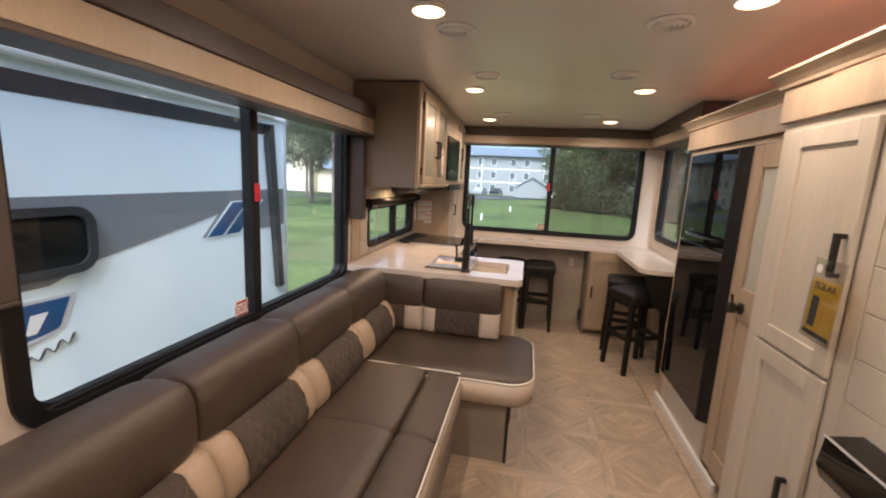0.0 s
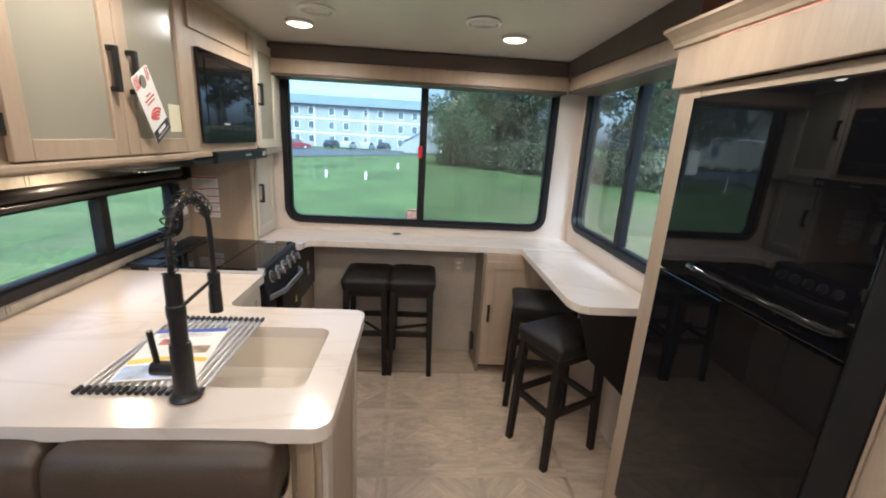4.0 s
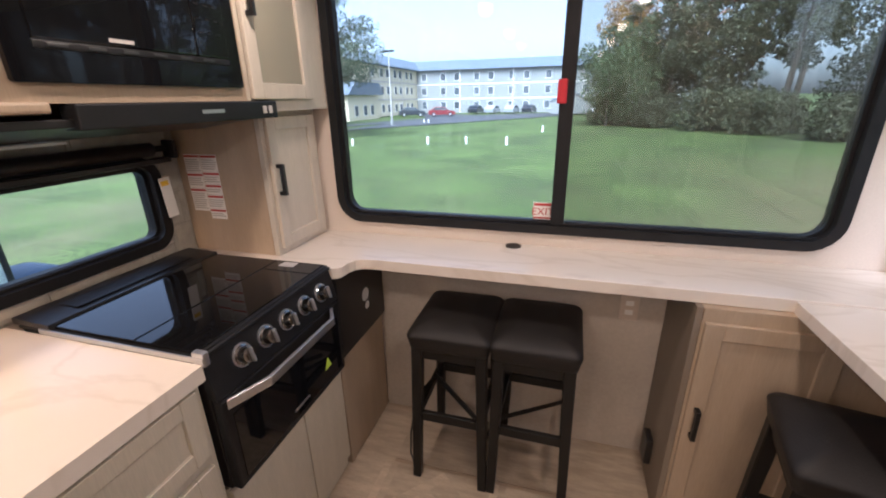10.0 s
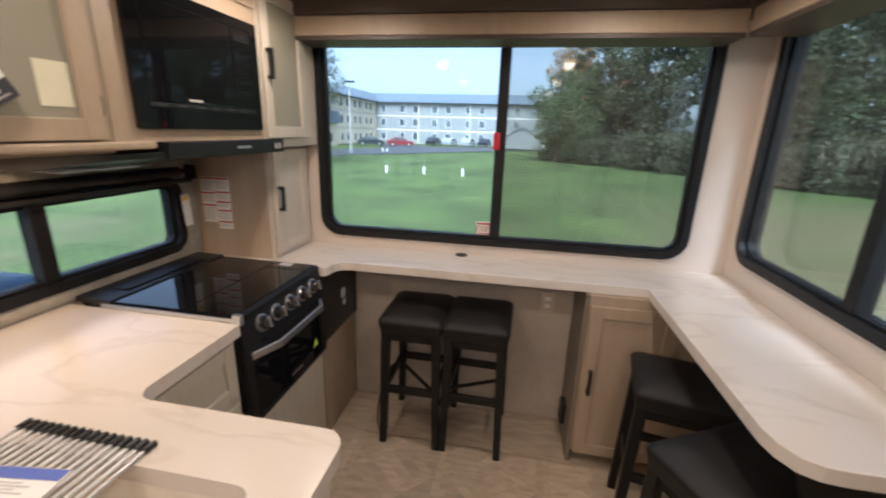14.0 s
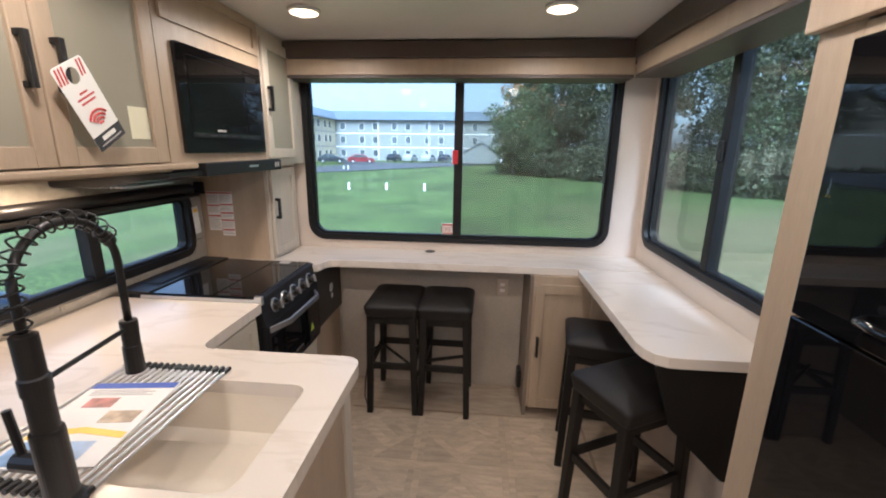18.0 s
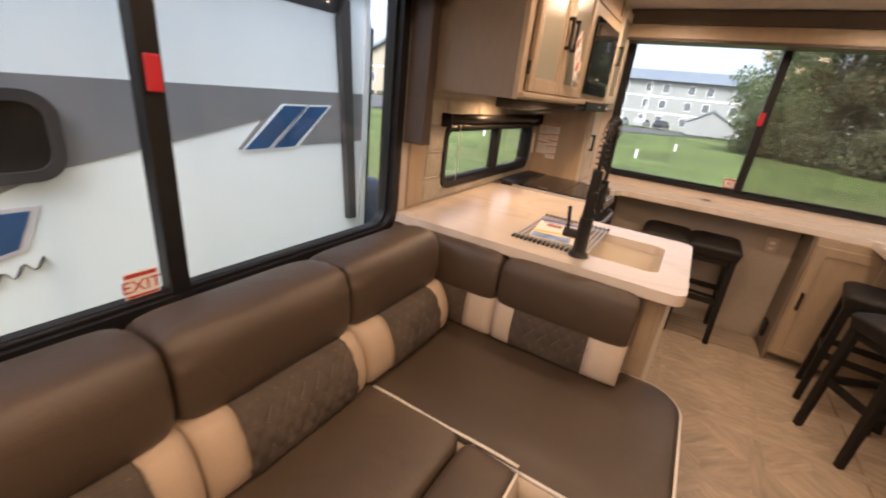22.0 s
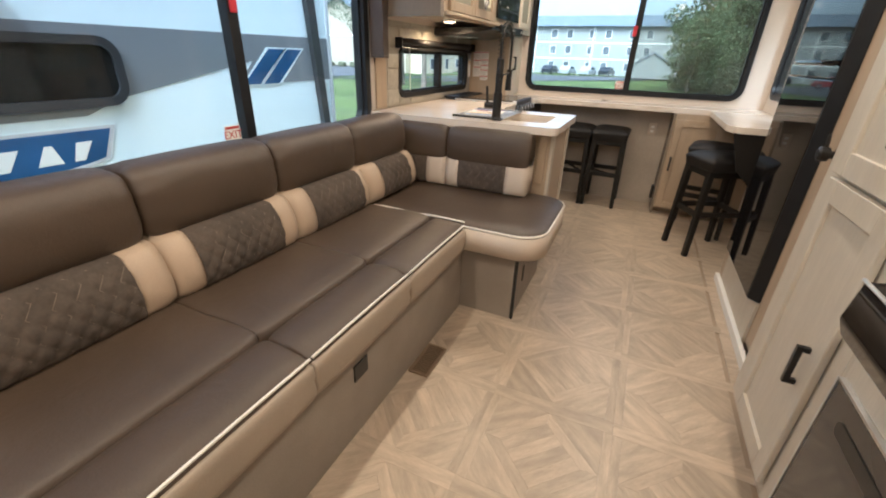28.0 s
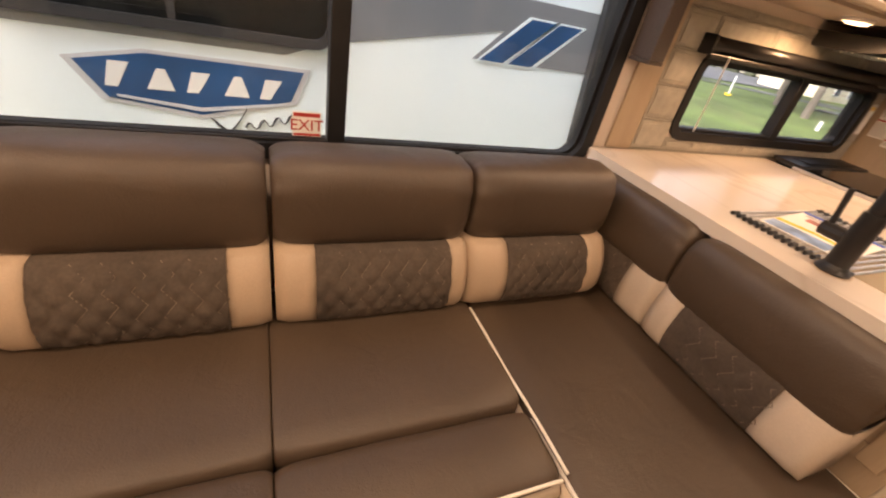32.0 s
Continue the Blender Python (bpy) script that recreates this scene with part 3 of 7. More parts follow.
# ---- ceiling lamps and vents ----
def lamp_thing(x, y, z, r, power, label, group, tone=(1.0, 0.715, 0.455)):
    th = thing("ceiling_lamp", (x, y, z), label, "lamp", group)
    part("rim", moved(lathe([(r * 1.12, 0), (r * 1.12, -0.006), (r * 0.99, -0.014), (r * 0.97, -0.004)]), Matrix.Translation((x, y, z))), WHITE, th, smooth=False)
    part("diffuser", moved(lathe([(r * 0.965, -0.005), (r * 0.93, -0.014), (r * 0.7, -0.020), (0.001, -0.023)]), Matrix.Translation((x, y, z))), LAMPG, th, "glowing warm white diffuser", smooth=True)
    d = bpy.data.lights.new("lamp_light", "SPOT")          # an open half-sphere under the diffuser
    d.shadow_soft_size, d.energy, d.color = r * 0.75, power, tone
    d.spot_size, d.spot_blend = radians(174), 0.5
    lt = new("lamp_light", d)
    lt.location = (x, y, z - 0.05)
    return th


LAMP_W = 5.0
for y in (-1.35, 0.35, 1.64, 3.0, 4.14):
    for x in (-0.40, 0.71):
        lamp_thing(x, y, ceil_z(y) - 0.0005, 0.062, LAMP_W * (1.3 if y < 1 else 0.92 if y > 2 else 1.0), "round recessed ceiling lamp, switched on", "ceiling lamps")
lamp_thing(-0.985, 3.43, 1.5325, 0.045, 2.4, "small round lamp under the wall cabinet, switched on", "under-cabinet lamps", (1.0, 0.60, 0.29))


def vent_thing(x, y):
    th = thing("ceiling_vent", (x, y, ceil_z(y)), "round white ceiling vent with slatted rings", "vent", "ceiling vents")
    part("rim", moved(lathe([(0.085, 0.0), (0.085, -0.006), (0.07, -0.012), (0.066, -0.001)]), Matrix.Translation((x, y, ceil_z(y) - 0.0005))), WHITE, th)
    for k in range(3):
        r = 0.056 - 0.018 * k
        part("slat", moved(lathe([(r, -0.001), (r, -0.012), (r - 0.009, -0.016), (r - 0.009, -0.003)]), Matrix.Translation((x, y, ceil_z(y) - 0.0005))), WHITE, th)
    return th


for x, y in ((-0.335, 1.86), (-0.28, 2.64), (-0.265, 3.92), (0.51, 3.92), (0.507, 2.62), (0.51, 1.84)):
    vent_thing(x, y)


# ---- cabinet parts ----
def bar_handle(parent, axis, face, u, v, length, out, vertical=True):
    """Black bar handle on a door face; out: +1 or -1 along the axis."""
    bm = bmesh.new()
    h, d, t = length / 2, 0.030, 0.0075

    def bx(ua, ub, va, vb, na, nb):
        lo, hi = sorted((face + na * out, face + nb * out))
        if axis == "x":
            box(lo, hi, ua, ub, va, vb, 0.0015, bm)
        else:
            box(ua, ub, lo, hi, va, vb, 0.0015, bm)
    if vertical:
        bx(u - t, u + t, v - h, v + h, d - 2 * t, d)
        bx(u - t, u + t, v - h, v - h + 2 * t, 0, d - t)
        bx(u - t, u + t, v + h - 2 * t, v + h, 0, d - t)
    else:
        bx(u - h, u + h, v - t, v + t, d - 2 * t, d)
        bx(u - h, u - h + 2 * t, v - t, v + t, 0, d - t)
        bx(u + h - 2 * t, u + h, v - t, v + t, 0, d - t)
    return part("handle", bm, BLACK, parent, "matt black bar handle")


def shaker(parent, axis, face, u0, u1, v0, v1, out, mat, rail=0.058, thick=0.018, panel_mat=None, name="door", label=""):
    """Shaker door on a cabinet front: a set-back panel held by two stiles and two rails."""
    def bx(ua, ub, va, vb, na, nb, bev):
        lo, hi = sorted((face + na * out, face + nb * out))
        return box(lo, hi, ua, ub, va, vb, bev) if axis == "x" else box(ua, ub, lo, hi, va, vb, bev)
    e = 0.0025
    dr = part(name, bx(u0 + rail - 0.004, u1 - rail + 0.004, v0 + rail - 0.004, v1 - rail + 0.004, e, thick * 0.45, 0), panel_mat or mat, parent, "door with a frosted glass panel" if panel_mat else label)
    part("stile", bx(u0, u0 + rail, v0, v1, e, thick, 0.003), mat, dr)
    part("stile", bx(u1 - rail, u1, v0, v1, e, thick, 0.003), mat, dr)
    part("rail", bx(u0 + rail, u1 - rail, v0, v0 + rail, e, thick - 0.0004, 0.002), mat, dr)
    part("rail", bx(u0 + rail, u1 - rail, v1 - rail, v1, e, thick - 0.0004, 0.002), mat, dr)
    return dr


def hinge(parent, x, y, z, h=0.05):
    part("hinge", box(x, x + 0.012, y - 0.006, y + 0.006, z - h / 2, z + h / 2, 0.002), BLACK, parent)


# ---- wall cabinets over the kitchen ----
XF = -0.72                       # front plane of the wall cabinets
cab = thing("wall_cabinet", (-0.95, 3.19, 1.50), "greige kitchen wall cabinet with two frosted glass doors", "cabinet")
part("side_panel", box(X_L + 0.001, XF - 0.019, 2.752, 2.768, 1.50, 2.195, 0.002), TAUPE, cab, "dark taupe end panel")
part("body", box(X_L + 0.001, XF - 0.019, 2.769, 3.628, 1.551, 2.195, 0.002), CAB, cab)
part("face_frame", boxes((XF - 0.0185, XF, 2.752, 2.80, 1.50, 2.195), (XF - 0.0185, XF, 3.60, 3.628, 1.50, 2.195), (XF - 0.0185, XF, 2.80, 3.60, 2.14, 2.195), (XF - 0.0185, XF, 2.80, 3.60, 1.50, 1.535), (XF - 0.0185, XF - 0.004, 2.80, 3.60, 1.535, 2.14)), CAB, cab)
part("bottom_board", box(X_L + 0.001, XF - 0.02, 2.770, 3.628, 1.533, 1.5505), UNDER, cab)
part("light_rail", box(XF + 0.0005, XF + 0.024, 2.752, 3.745, 1.508, 1.530, 0.006), CAB, cab, "rounded wooden light rail")
for u0, u1, hu, hg in ((2.815, 3.205, 3.165, 2.812), (3.21, 3.60, 3.25, 3.603)):
    d = shaker(cab, "x", XF, u0, u1, 1.535, 2.145, 1, CAB, 0.052, 0.02, FROST)
    bar_handle(d, "x", XF + 0.02, hu, 1.79, 0.13, 1)
    for hz in (1.62, 2.06):
        hinge(d, XF + 0.001, hg, hz)

mcab = thing("microwave_cabinet", (-0.95, 3.99, 1.55), "greige cabinet surround for the built-in microwave", "cabinet")
part("body", boxes((X_L + 0.001, XF - 0.019, 3.63, 3.66, 1.527, 2.195), (X_L + 0.001, XF - 0.019, 4.285, 4.311, 1.527, 2.195), (X_L + 0.001, XF - 0.019, 3.661, 4.284, 2.00, 2.195), (X_L + 0.001, X_L + 0.02, 3.661, 4.284, 1.565, 1.999)), CAB, mcab)
part("face_frame", boxes((XF - 0.0185, XF, 3.63, 3.71, 1.527, 2.195), (XF - 0.0185, XF, 4.268, 4.311, 1.527, 2.195), (XF - 0.0185, XF, 3.71, 4.268, 1.94, 2.195), (XF - 0.0185, XF, 3.71, 4.268, 1.527, 1.585)), CAB, mcab)
part("bottom_board", box(X_L + 0.001, XF - 0.02, 3.63, 4.311, 1.5265, 1.5645), UNDER, mcab)
part("top_panel", ring(rounded(3.66, 4.30, 2.02, 2.16, 0.001, 1), rounded(3.70, 4.26, 2.045, 2.135, 0.001, 1), "x", XF, XF + 0.010), CAB, mcab)
mw = thing("microwave", (-0.93, 3.99, 1.58), "black built-in microwave with a glossy glass door", "microwave")
part("body", box(-1.15, XF - 0.022, 3.6993, 4.2947, 1.582, 1.968, 0.004), BLACK, mw)
part("trim_frame", ring(rounded(3.7040, 4.2899, 1.565, 1.958, 0.006, 2), rounded(3.7513, 4.2493, 1.625, 1.925, 0.004, 2), "x", XF + 0.001, XF + 0.014), GLOSSB, mw)
door_m = part("door", box(XF - 0.0215, XF + 0.017, 3.7522, 4.1340, 1.642, 1.924, 0.004), GLOSSB, mw, "glossy black glass door")
part("window_frame", ring(rounded(3.8033, 4.0962, 1.685, 1.89, 0.01, 2), rounded(3.8127, 4.0868, 1.695, 1.88, 0.008, 2), "x", XF + 0.0171, XF + 0.0177), GLOSSB, door_m)
pan = part("control_panel", box(XF - 0.0215, XF + 0.016, 4.1359, 4.2484, 1.642, 1.924, 0.004), GLOSSB, mw)
part("display", box(XF + 0.0162, XF + 0.017, 4.1482, 4.2380, 1.88, 1.905), BLACKP, pan)
for r in range(5):
    for c in range(3):
        part("key", box(XF + 0.0162, XF + 0.0172, 4.1501 + c * 0.030, 4.1643 + c * 0.030, 1.70 + r * 0.034, 1.704 + r * 0.034), BLACKP, pan)
part("lower_trim", box(XF - 0.0215, XF + 0.015, 3.7522, 4.2484, 1.6255, 1.641, 0.002), BLACKP, mw)
for k in range(6):
    part("button", box(XF + 0.0152, XF + 0.0175, 3.7749 + k * 0.075, 3.8127 + k * 0.075, 1.630, 1.637, 0.001), TRDARK, mw)
part("maker_mark", box(XF + 0.0172, XF + 0.0180, 3.8978, 3.955, 1.650, 1.658), GREYINK, mw)

hood = thing("cooker_hood", (-0.9, 3.99, 1.46), "slim black cooker hood under the microwave", "cooker hood")
part("body", prism([(X_L + 0.006, 1.4965), (X_L + 0.006, 1.438), (-1.0, 1.438), (-0.71, 1.480), (-0.71, 1.4965)], "y", 3.60, 4.398, 0.002), BLACK, hood)
part("front_panel", box(-0.745, -0.695, 3.785, 4.42, 1.4725, 1.526, 0.004), BLACKP, hood)
part("maker_mark", box(-0.6948, -0.694, 4.10, 4.18, 1.496, 1.506), STEEL, hood)
for k in range(2):
    part("switch", box(-0.6948, -0.692, 4.345 + k * 0.028, 4.362 + k * 0.028, 1.488, 1.512, 0.001), GREYINK, hood)
for k in range(9):
    part("filter_bar", box(-1.12 + k * 0.022, -1.11 + k * 0.022, 3.64, 3.90, 1.4320, 1.4378), STEEL, hood)

XC = -0.79                       # front plane of the lower corner cabinet
tall = thing("corner_cabinet", (-0.95, 4.57, 0.946), "greige corner cabinet with two narrow doors, the upper one glazed", "cabinet")
part("side_panel", box(X_L + 0.001, XC - 0.021, 4.43, 4.445, 0.9465, 1.491, 0.002), CAB, tall)
part("body", box(X_L + 0.001, XC - 0.0205, 4.446, Y_B - 0.02, 0.9465, 1.491, 0.002), CAB, tall)
part("upper_body", box(X_L + 0.001, XF - 0.0205, 4.313, Y_B - 0.02, 1.527, 2.16, 0.002), CAB, tall)
part("upper_bottom", box(X_L + 0.001, XF - 0.021, 4.43, Y_B - 0.021, 1.4925, 1.526), CAB, tall)
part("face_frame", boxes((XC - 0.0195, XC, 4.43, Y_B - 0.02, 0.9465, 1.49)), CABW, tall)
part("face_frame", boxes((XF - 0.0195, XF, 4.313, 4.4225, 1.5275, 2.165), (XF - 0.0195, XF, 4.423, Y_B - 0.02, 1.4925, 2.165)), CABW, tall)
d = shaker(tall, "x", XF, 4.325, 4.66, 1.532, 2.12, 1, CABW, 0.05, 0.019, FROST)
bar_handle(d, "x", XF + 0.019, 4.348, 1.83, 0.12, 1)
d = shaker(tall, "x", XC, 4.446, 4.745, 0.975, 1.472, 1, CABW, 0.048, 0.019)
bar_handle(d, "x", XC + 0.019, 4.468, 1.245, 0.118, 1)

# notices on the corner cabinet
nt = thing("notice_sheet", (-1.085, 4.43, 1.08), "white notice sheets with red headings stuck on the corner cabinet", "notice", "paper notices")
for cx, heights in ((-1.124, (0.072, 0.060, 0.092)), (-1.046, (0.066, 0.048, 0.042, 0.056, 0.042))):
    z1 = 1.338
    for k, h in enumerate(heights):
        sh = part("sheet", box(cx - 0.0375, cx + 0.0375, 4.4285, 4.4297, z1 - h + 0.001, z1), PAPER, nt)
        part("heading", box(cx - 0.036, cx + 0.036, 4.4278, 4.4286, z1 - 0.011, z1 - 0.003), REDINK, sh)
        for j in range(int((h - 0.02) / 0.0085)):
            part("text_line", box(cx - 0.034, cx + 0.024 + 0.003 * ((j * 7 + k) % 4), 4.4279, 4.4286, z1 - 0.022 - j * 0.0085, z1 - 0.018 - j * 0.0085), GREYINK, sh)
        z1 -= h

# tag hung on the wall cabinet's handle
tg = thing("door_hanger_tag", (-0.66, 3.21, 1.60), "white and red card tag hung on a cabinet handle", "tag")
tm = Matrix.Translation((XF + 0.056, 3.250, 1.775)) @ pose(0, 0, 0, 30, 0, 4) @ Matrix.Diagonal((1, 1.25, 1.22, 1))
part("card", moved(ring(rounded(-0.045, 0.045, -0.165, 0.02, 0.008, 3), rounded(-0.017, 0.017, -0.025, 0.009, 0.016, 3), "x", 0, 0.0012), tm), PAPER, tg)
for y_ in (-0.043, -0.034, -0.025, 0.020, 0.029):
    part("hook_stripe", moved(prism([(y_, -0.016), (y_ + 0.0045, -0.016), (y_ + 0.010, 0.016), (y_ + 0.0055, 0.016)], "x", 0.0013, 0.002), tm), REDINK, tg)
for k, (a, b) in enumerate(((-0.012, 0.012), (-0.026, 0.026), (-0.022, 0.022))):
    part("text_line", moved(box(0.0013, 0.0018, a, b, -0.046 - k * 0.010, -0.042 - k * 0.010), tm), REDINK, tg)
bm = bmesh.new()
for k in range(4):
    r = 0.006 + 0.009 * k
    join(bm, tube([(0.002, r * math.sin(radians(a)), -0.118 + r * math.cos(radians(a))) for a in range(-55, 56, 11)], 0.0026, 5))
part("wave_mark", moved(bm, tm), REDINK, tg)
fb = part("foot_band", moved(box(0.0013, 0.002, -0.045, 0.045, -0.165, -0.132), tm), BLACKINK, tg)
part("maker_mark", moved(box(0.0021, 0.0025, -0.022, 0.022, -0.148, -0.138), tm), PAPER, fb)
part("text_line", moved(box(0.0021, 0.0025, -0.034, 0.034, -0.157, -0.154), tm), GREYINK, fb)

solo("sticky_note", box(XF + 0.0095, XF + 0.0105, 3.463, 3.538, 1.612, 1.712), material("pale_yellow_paper", (0.70, 0.66, 0.48), 0.7, var=0.03), "pale yellow paper note stuck on the frosted cabinet glass", "note")

# ---- backsplash behind the worktop ----
bs = tagged(part("backsplash", wall_bm := boxes((X_L + 0.0005, X_L + 0.004, 2.862, WK[0] - 0.03, 0.946, 1.496), (X_L + 0.0005, X_L + 0.004, WK[1] + 0.03, 4.428, 0.946, 1.496), (X_L + 0.0005, X_L + 0.004, WK[0] - 0.03, WK[1] + 0.03, 0.946, WK[2] - 0.03), (X_L + 0.0005, X_L + 0.004, WK[0] - 0.03, WK[1] + 0.03, WK[3] + 0.03, 1.496)), GROUT), "greige stone-look tile backsplash", "backsplash", kind="structure")
tile_meshes = {}


def tile(y0, y1, z0, z1):
    key = (round(y1 - y0, 3), round(z1 - z0, 3))
    if key not in tile_meshes:
        b = box(-0.003, 0.0005, -key[0] / 2, key[0] / 2, -key[1] / 2, key[1] / 2, 0.0008, seg=1)
        inset = min(0.012, key[0] / 4, key[1] / 4)          # raised middle behind a narrow step
        box(0.0003, 0.004, inset - key[0] / 2, key[0] / 2 - inset, inset - key[1] / 2, key[1] / 2 - inset, 0.0012, b, seg=1)
        me = bpy.data.meshes.new("tile")
        b.to_mesh(me)
        b.free()
        me.materials.append(STONE)
        tile_meshes[key] = me
    ob = new("tile", tile_meshes[key])
    ob.parent = bs
    ob.location = (X_L + 0.0065, (y0 + y1) / 2, (z0 + z1) / 2)


# ---- worktops ----
CT = 0.945                      # top of the worktops
CH = 0.042
SK = (-0.645, -0.068, 2.82, 3.198)


def slab_with_hole(bm_poly, hole, z0, z1):
    """Flat slab with an opening, by a bridge of faces between two outlines."""
    bm = bmesh.new()
    for z in (z0, z1):
        edges = []
        for o in (bm_poly, hole):
            vs = [bm.verts.new((u, v, z)) for u, v in o]
            edges += [bm.edges.new((vs[k], vs[(k + 1) % len(vs)])) for k in range(len(vs))]
        bmesh.ops.triangle_fill(bm, use_beauty=True, use_dissolve=False, edges=edges)
    bm.verts.ensure_lookup_table()
    n = len(bm_poly) + len(hole)
    v = bm.verts[:]
    for start, cnt in ((0, len(bm_poly)), (len(bm_poly), len(hole))):
        for k in range(cnt):
            a, b = v[start + k], v[start + (k + 1) % cnt]
            c, d2 = v[n + start + (k + 1) % cnt], v[n + start + k]
            bm.faces.new((a, b, c, d2))
    bmesh.ops.recalc_face_normals(bm, faces=bm.faces)
    return bm


poly = [(X_L + 0.008, 2.655), *rounded(-0.3, 0.037, 2.655, 3.372, (0, 0.05, 0.05, 0), 5)[1:-1], (-0.47, 3.372), (-0.488, 3.376), (-0.502, 3.387), (-0.512, 3.402), (-0.515, 3.422), (-0.515, 3.768), (X_L + 0.008, 3.768)]
top = slab_with_hole(poly, rounded(SK[0], SK[1], SK[2], SK[3], 0.04, 4), CT - CH, CT)
solo("worktop", top, MARBLE, "white marble-look peninsula worktop with rounded corners", "worktop")
bar_top = thing("bar_counter", (0.3, 4.5, CT - CH), "white marble-look L-shaped bar counter along the windows", "counter")
part("rear_board", prism([(X_L + 0.008, 4.368), (-0.525, 4.368), (-0.507, 4.374), (-0.497, 4.392), (-0.492, 4.438), (-0.479, 4.466), (-0.452, 4.481), (-0.42, 4.485), (X_R - 0.002, 4.485), (X_R - 0.002, Y_B - 0.002), (X_L + 0.008, Y_B - 0.002)], "z", CT - CH, CT, 0.002), MARBLE, bar_top)
part("side_board", prism([(0.964, 4.4845), (0.964, 3.60), (0.974, 3.552), (0.998, 3.512), (1.035, 3.494), (1.075, 3.49), (X_R - 0.002, 3.49), (X_R - 0.002, 4.4845)], "z", CT - CH - 0.004, CT - 0.006, 0.002), MARBLE, bar_top)
grm = thing("cable_grommet", (0.09, 4.765, CT), "small round black cable grommet in the bar counter", "grommet")
part("rim", moved(lathe([(0.033, 0.0006), (0.033, 0.003), (0.026, 0.004), (0.024, 0.001)]), Matrix.Translation((0.09, 4.765, CT))), BLACK, grm)
part("cap", moved(lathe([(0.0235, 0.0006), (0.0235, 0.002), (0.001, 0.003)]), Matrix.Translation((0.09, 4.765, CT))), BLACKP, grm)

# sink, faucet, rack
sk = thing("sink", ((SK[0] + SK[1]) / 2, (SK[2] + SK[3]) / 2, 0.74), "cream undermount kitchen sink, empty", "sink")
sb = bmesh.new()
o1, o2 = rounded(SK[0] - 0.004, SK[1] + 0.004, SK[2] - 0.004, SK[3] + 0.004, 0.044, 5), rounded(SK[0] + 0.025, SK[1] - 0.025, SK[2] + 0.025, SK[3] - 0.025, 0.05, 5)
o3 = rounded(SK[0] - 0.025, SK[1] + 0.025, SK[2] - 0.025, SK[3] + 0.025, 0.05, 5)
lv = [[sb.verts.new((u, v, z)) for u, v in o] for o, z in ((o3, CT - CH - 0.002), (o1, CT - CH - 0.002), (o1, 0.775), (o2, 0.75))]
for q, s in zip(lv, lv[1:]):
    for k in range(len(q)):
        sb.faces.new((q[k], q[(k + 1) % len(q)], s[(k + 1) % len(q)], s[k]))
sb.faces.new(lv[-1])
bmesh.ops.recalc_face_normals(sb, faces=sb.faces)
bmesh.ops.solidify(sb, geom=sb.faces[:], thickness=0.004)
part("basin", sb, SINKM, sk)
part("drain", moved(lathe([(0.045, 0), (0.045, 0.004), (0.03, 0.002), (0.001, 0.001)]), Matrix.Translation((-0.16, 2.96, 0.752))), BLACK, sk, "black drain strainer")

fc = thing("faucet", (-0.36, 2.775, CT), "matt black spring-neck kitchen faucet", "faucet")
FX, FY = -0.36, 2.775
part("base", moved(lathe([(0.038, 0.0005), (0.038, 0.006), (0.031, 0.014), (0.027, 0.022)]), Matrix.Translation((FX, FY, CT))), BLACK, fc, smooth=False)
part("base_ring", moved(lathe([(0.043, 0.0004), (0.043, 0.0016), (0.0385, 0.0018), (0.0385, 0.0006)]), Matrix.Translation((FX, FY, CT))), LIGHTL, fc, "tan gasket ring under the faucet")
part("column", moved(lathe([(0.0265, 0.020), (0.0255, 0.150), (0.0245, 0.158), (0.0205, 0.160), (0.0205, 0.232)]), Matrix.Translation((FX, FY, CT))), BLACK, fc, smooth=False)
part("sleeve", moved(lathe([(0.0225, 0.2325), (0.0225, 0.262), (0.0195, 0.266), (0.0195, 0.340), (0.012, 0.344)]), Matrix.Translation((FX, FY, CT))), BLACK, fc, smooth=False)
AR, AZ = 0.100, CT + 0.415
arc = [(FX, FY, CT + 0.335), (FX, FY, CT + 0.375)] + [(FX, FY + AR - AR * math.cos(radians(a)), AZ + AR * math.sin(radians(a))) for a in range(0, 181, 12)] + [(FX, FY + 2 * AR, CT + 0.345), (FX, FY + 2 * AR - 0.001, CT + 0.275)]
part("hose", tube(arc, 0.0078, 10), BLACK, fc, smooth=True)
pts = []
for i in range(len(arc) - 5):
    a, b = Vector(arc[i]), Vector(arc[i + 1])
    dv = (b - a).normalized()
    s1 = Vector((1, 0, 0))
    s2 = dv.cross(s1)
    steps = max(6, int((b - a).length / 0.0017))
    for k in range(steps):
        t = 2 * math.pi * len(pts) / 12.0
        pts.append(a.lerp(b, k / steps) + 0.0175 * (math.cos(t) * s1 + math.sin(t) * s2) - 0.004 * s2)
part("spring", tube(pts, 0.0021, 5), BLACK, fc, "loosely coiled black spring", smooth=True)
part("spring_collar", tube([arc[-6], arc[-5]], 0.0125, 12), BLACK, fc)
part("spray_head", tube([(FX, FY + 0.199, CT + 0.282), (FX, FY + 0.199, CT + 0.279), (FX, FY + 0.198, CT + 0.225), (FX, FY + 0.197, CT + 0.222), (FX, FY + 0.196, CT + 0.160)], [0.0155, 0.0175, 0.0165, 0.0180, 0.0190], 16), BLACK, fc, smooth=False)
part("support_arm", tube([(FX, FY + 0.015, CT + 0.247), (FX, FY + 0.185, CT + 0.263)], 0.0052, 8), BLACK, fc)
part("lever_hub", tube([(FX - 0.02, FY, CT + 0.085), (FX - 0.075, FY, CT + 0.085)], 0.019, 12), BLACK, fc)
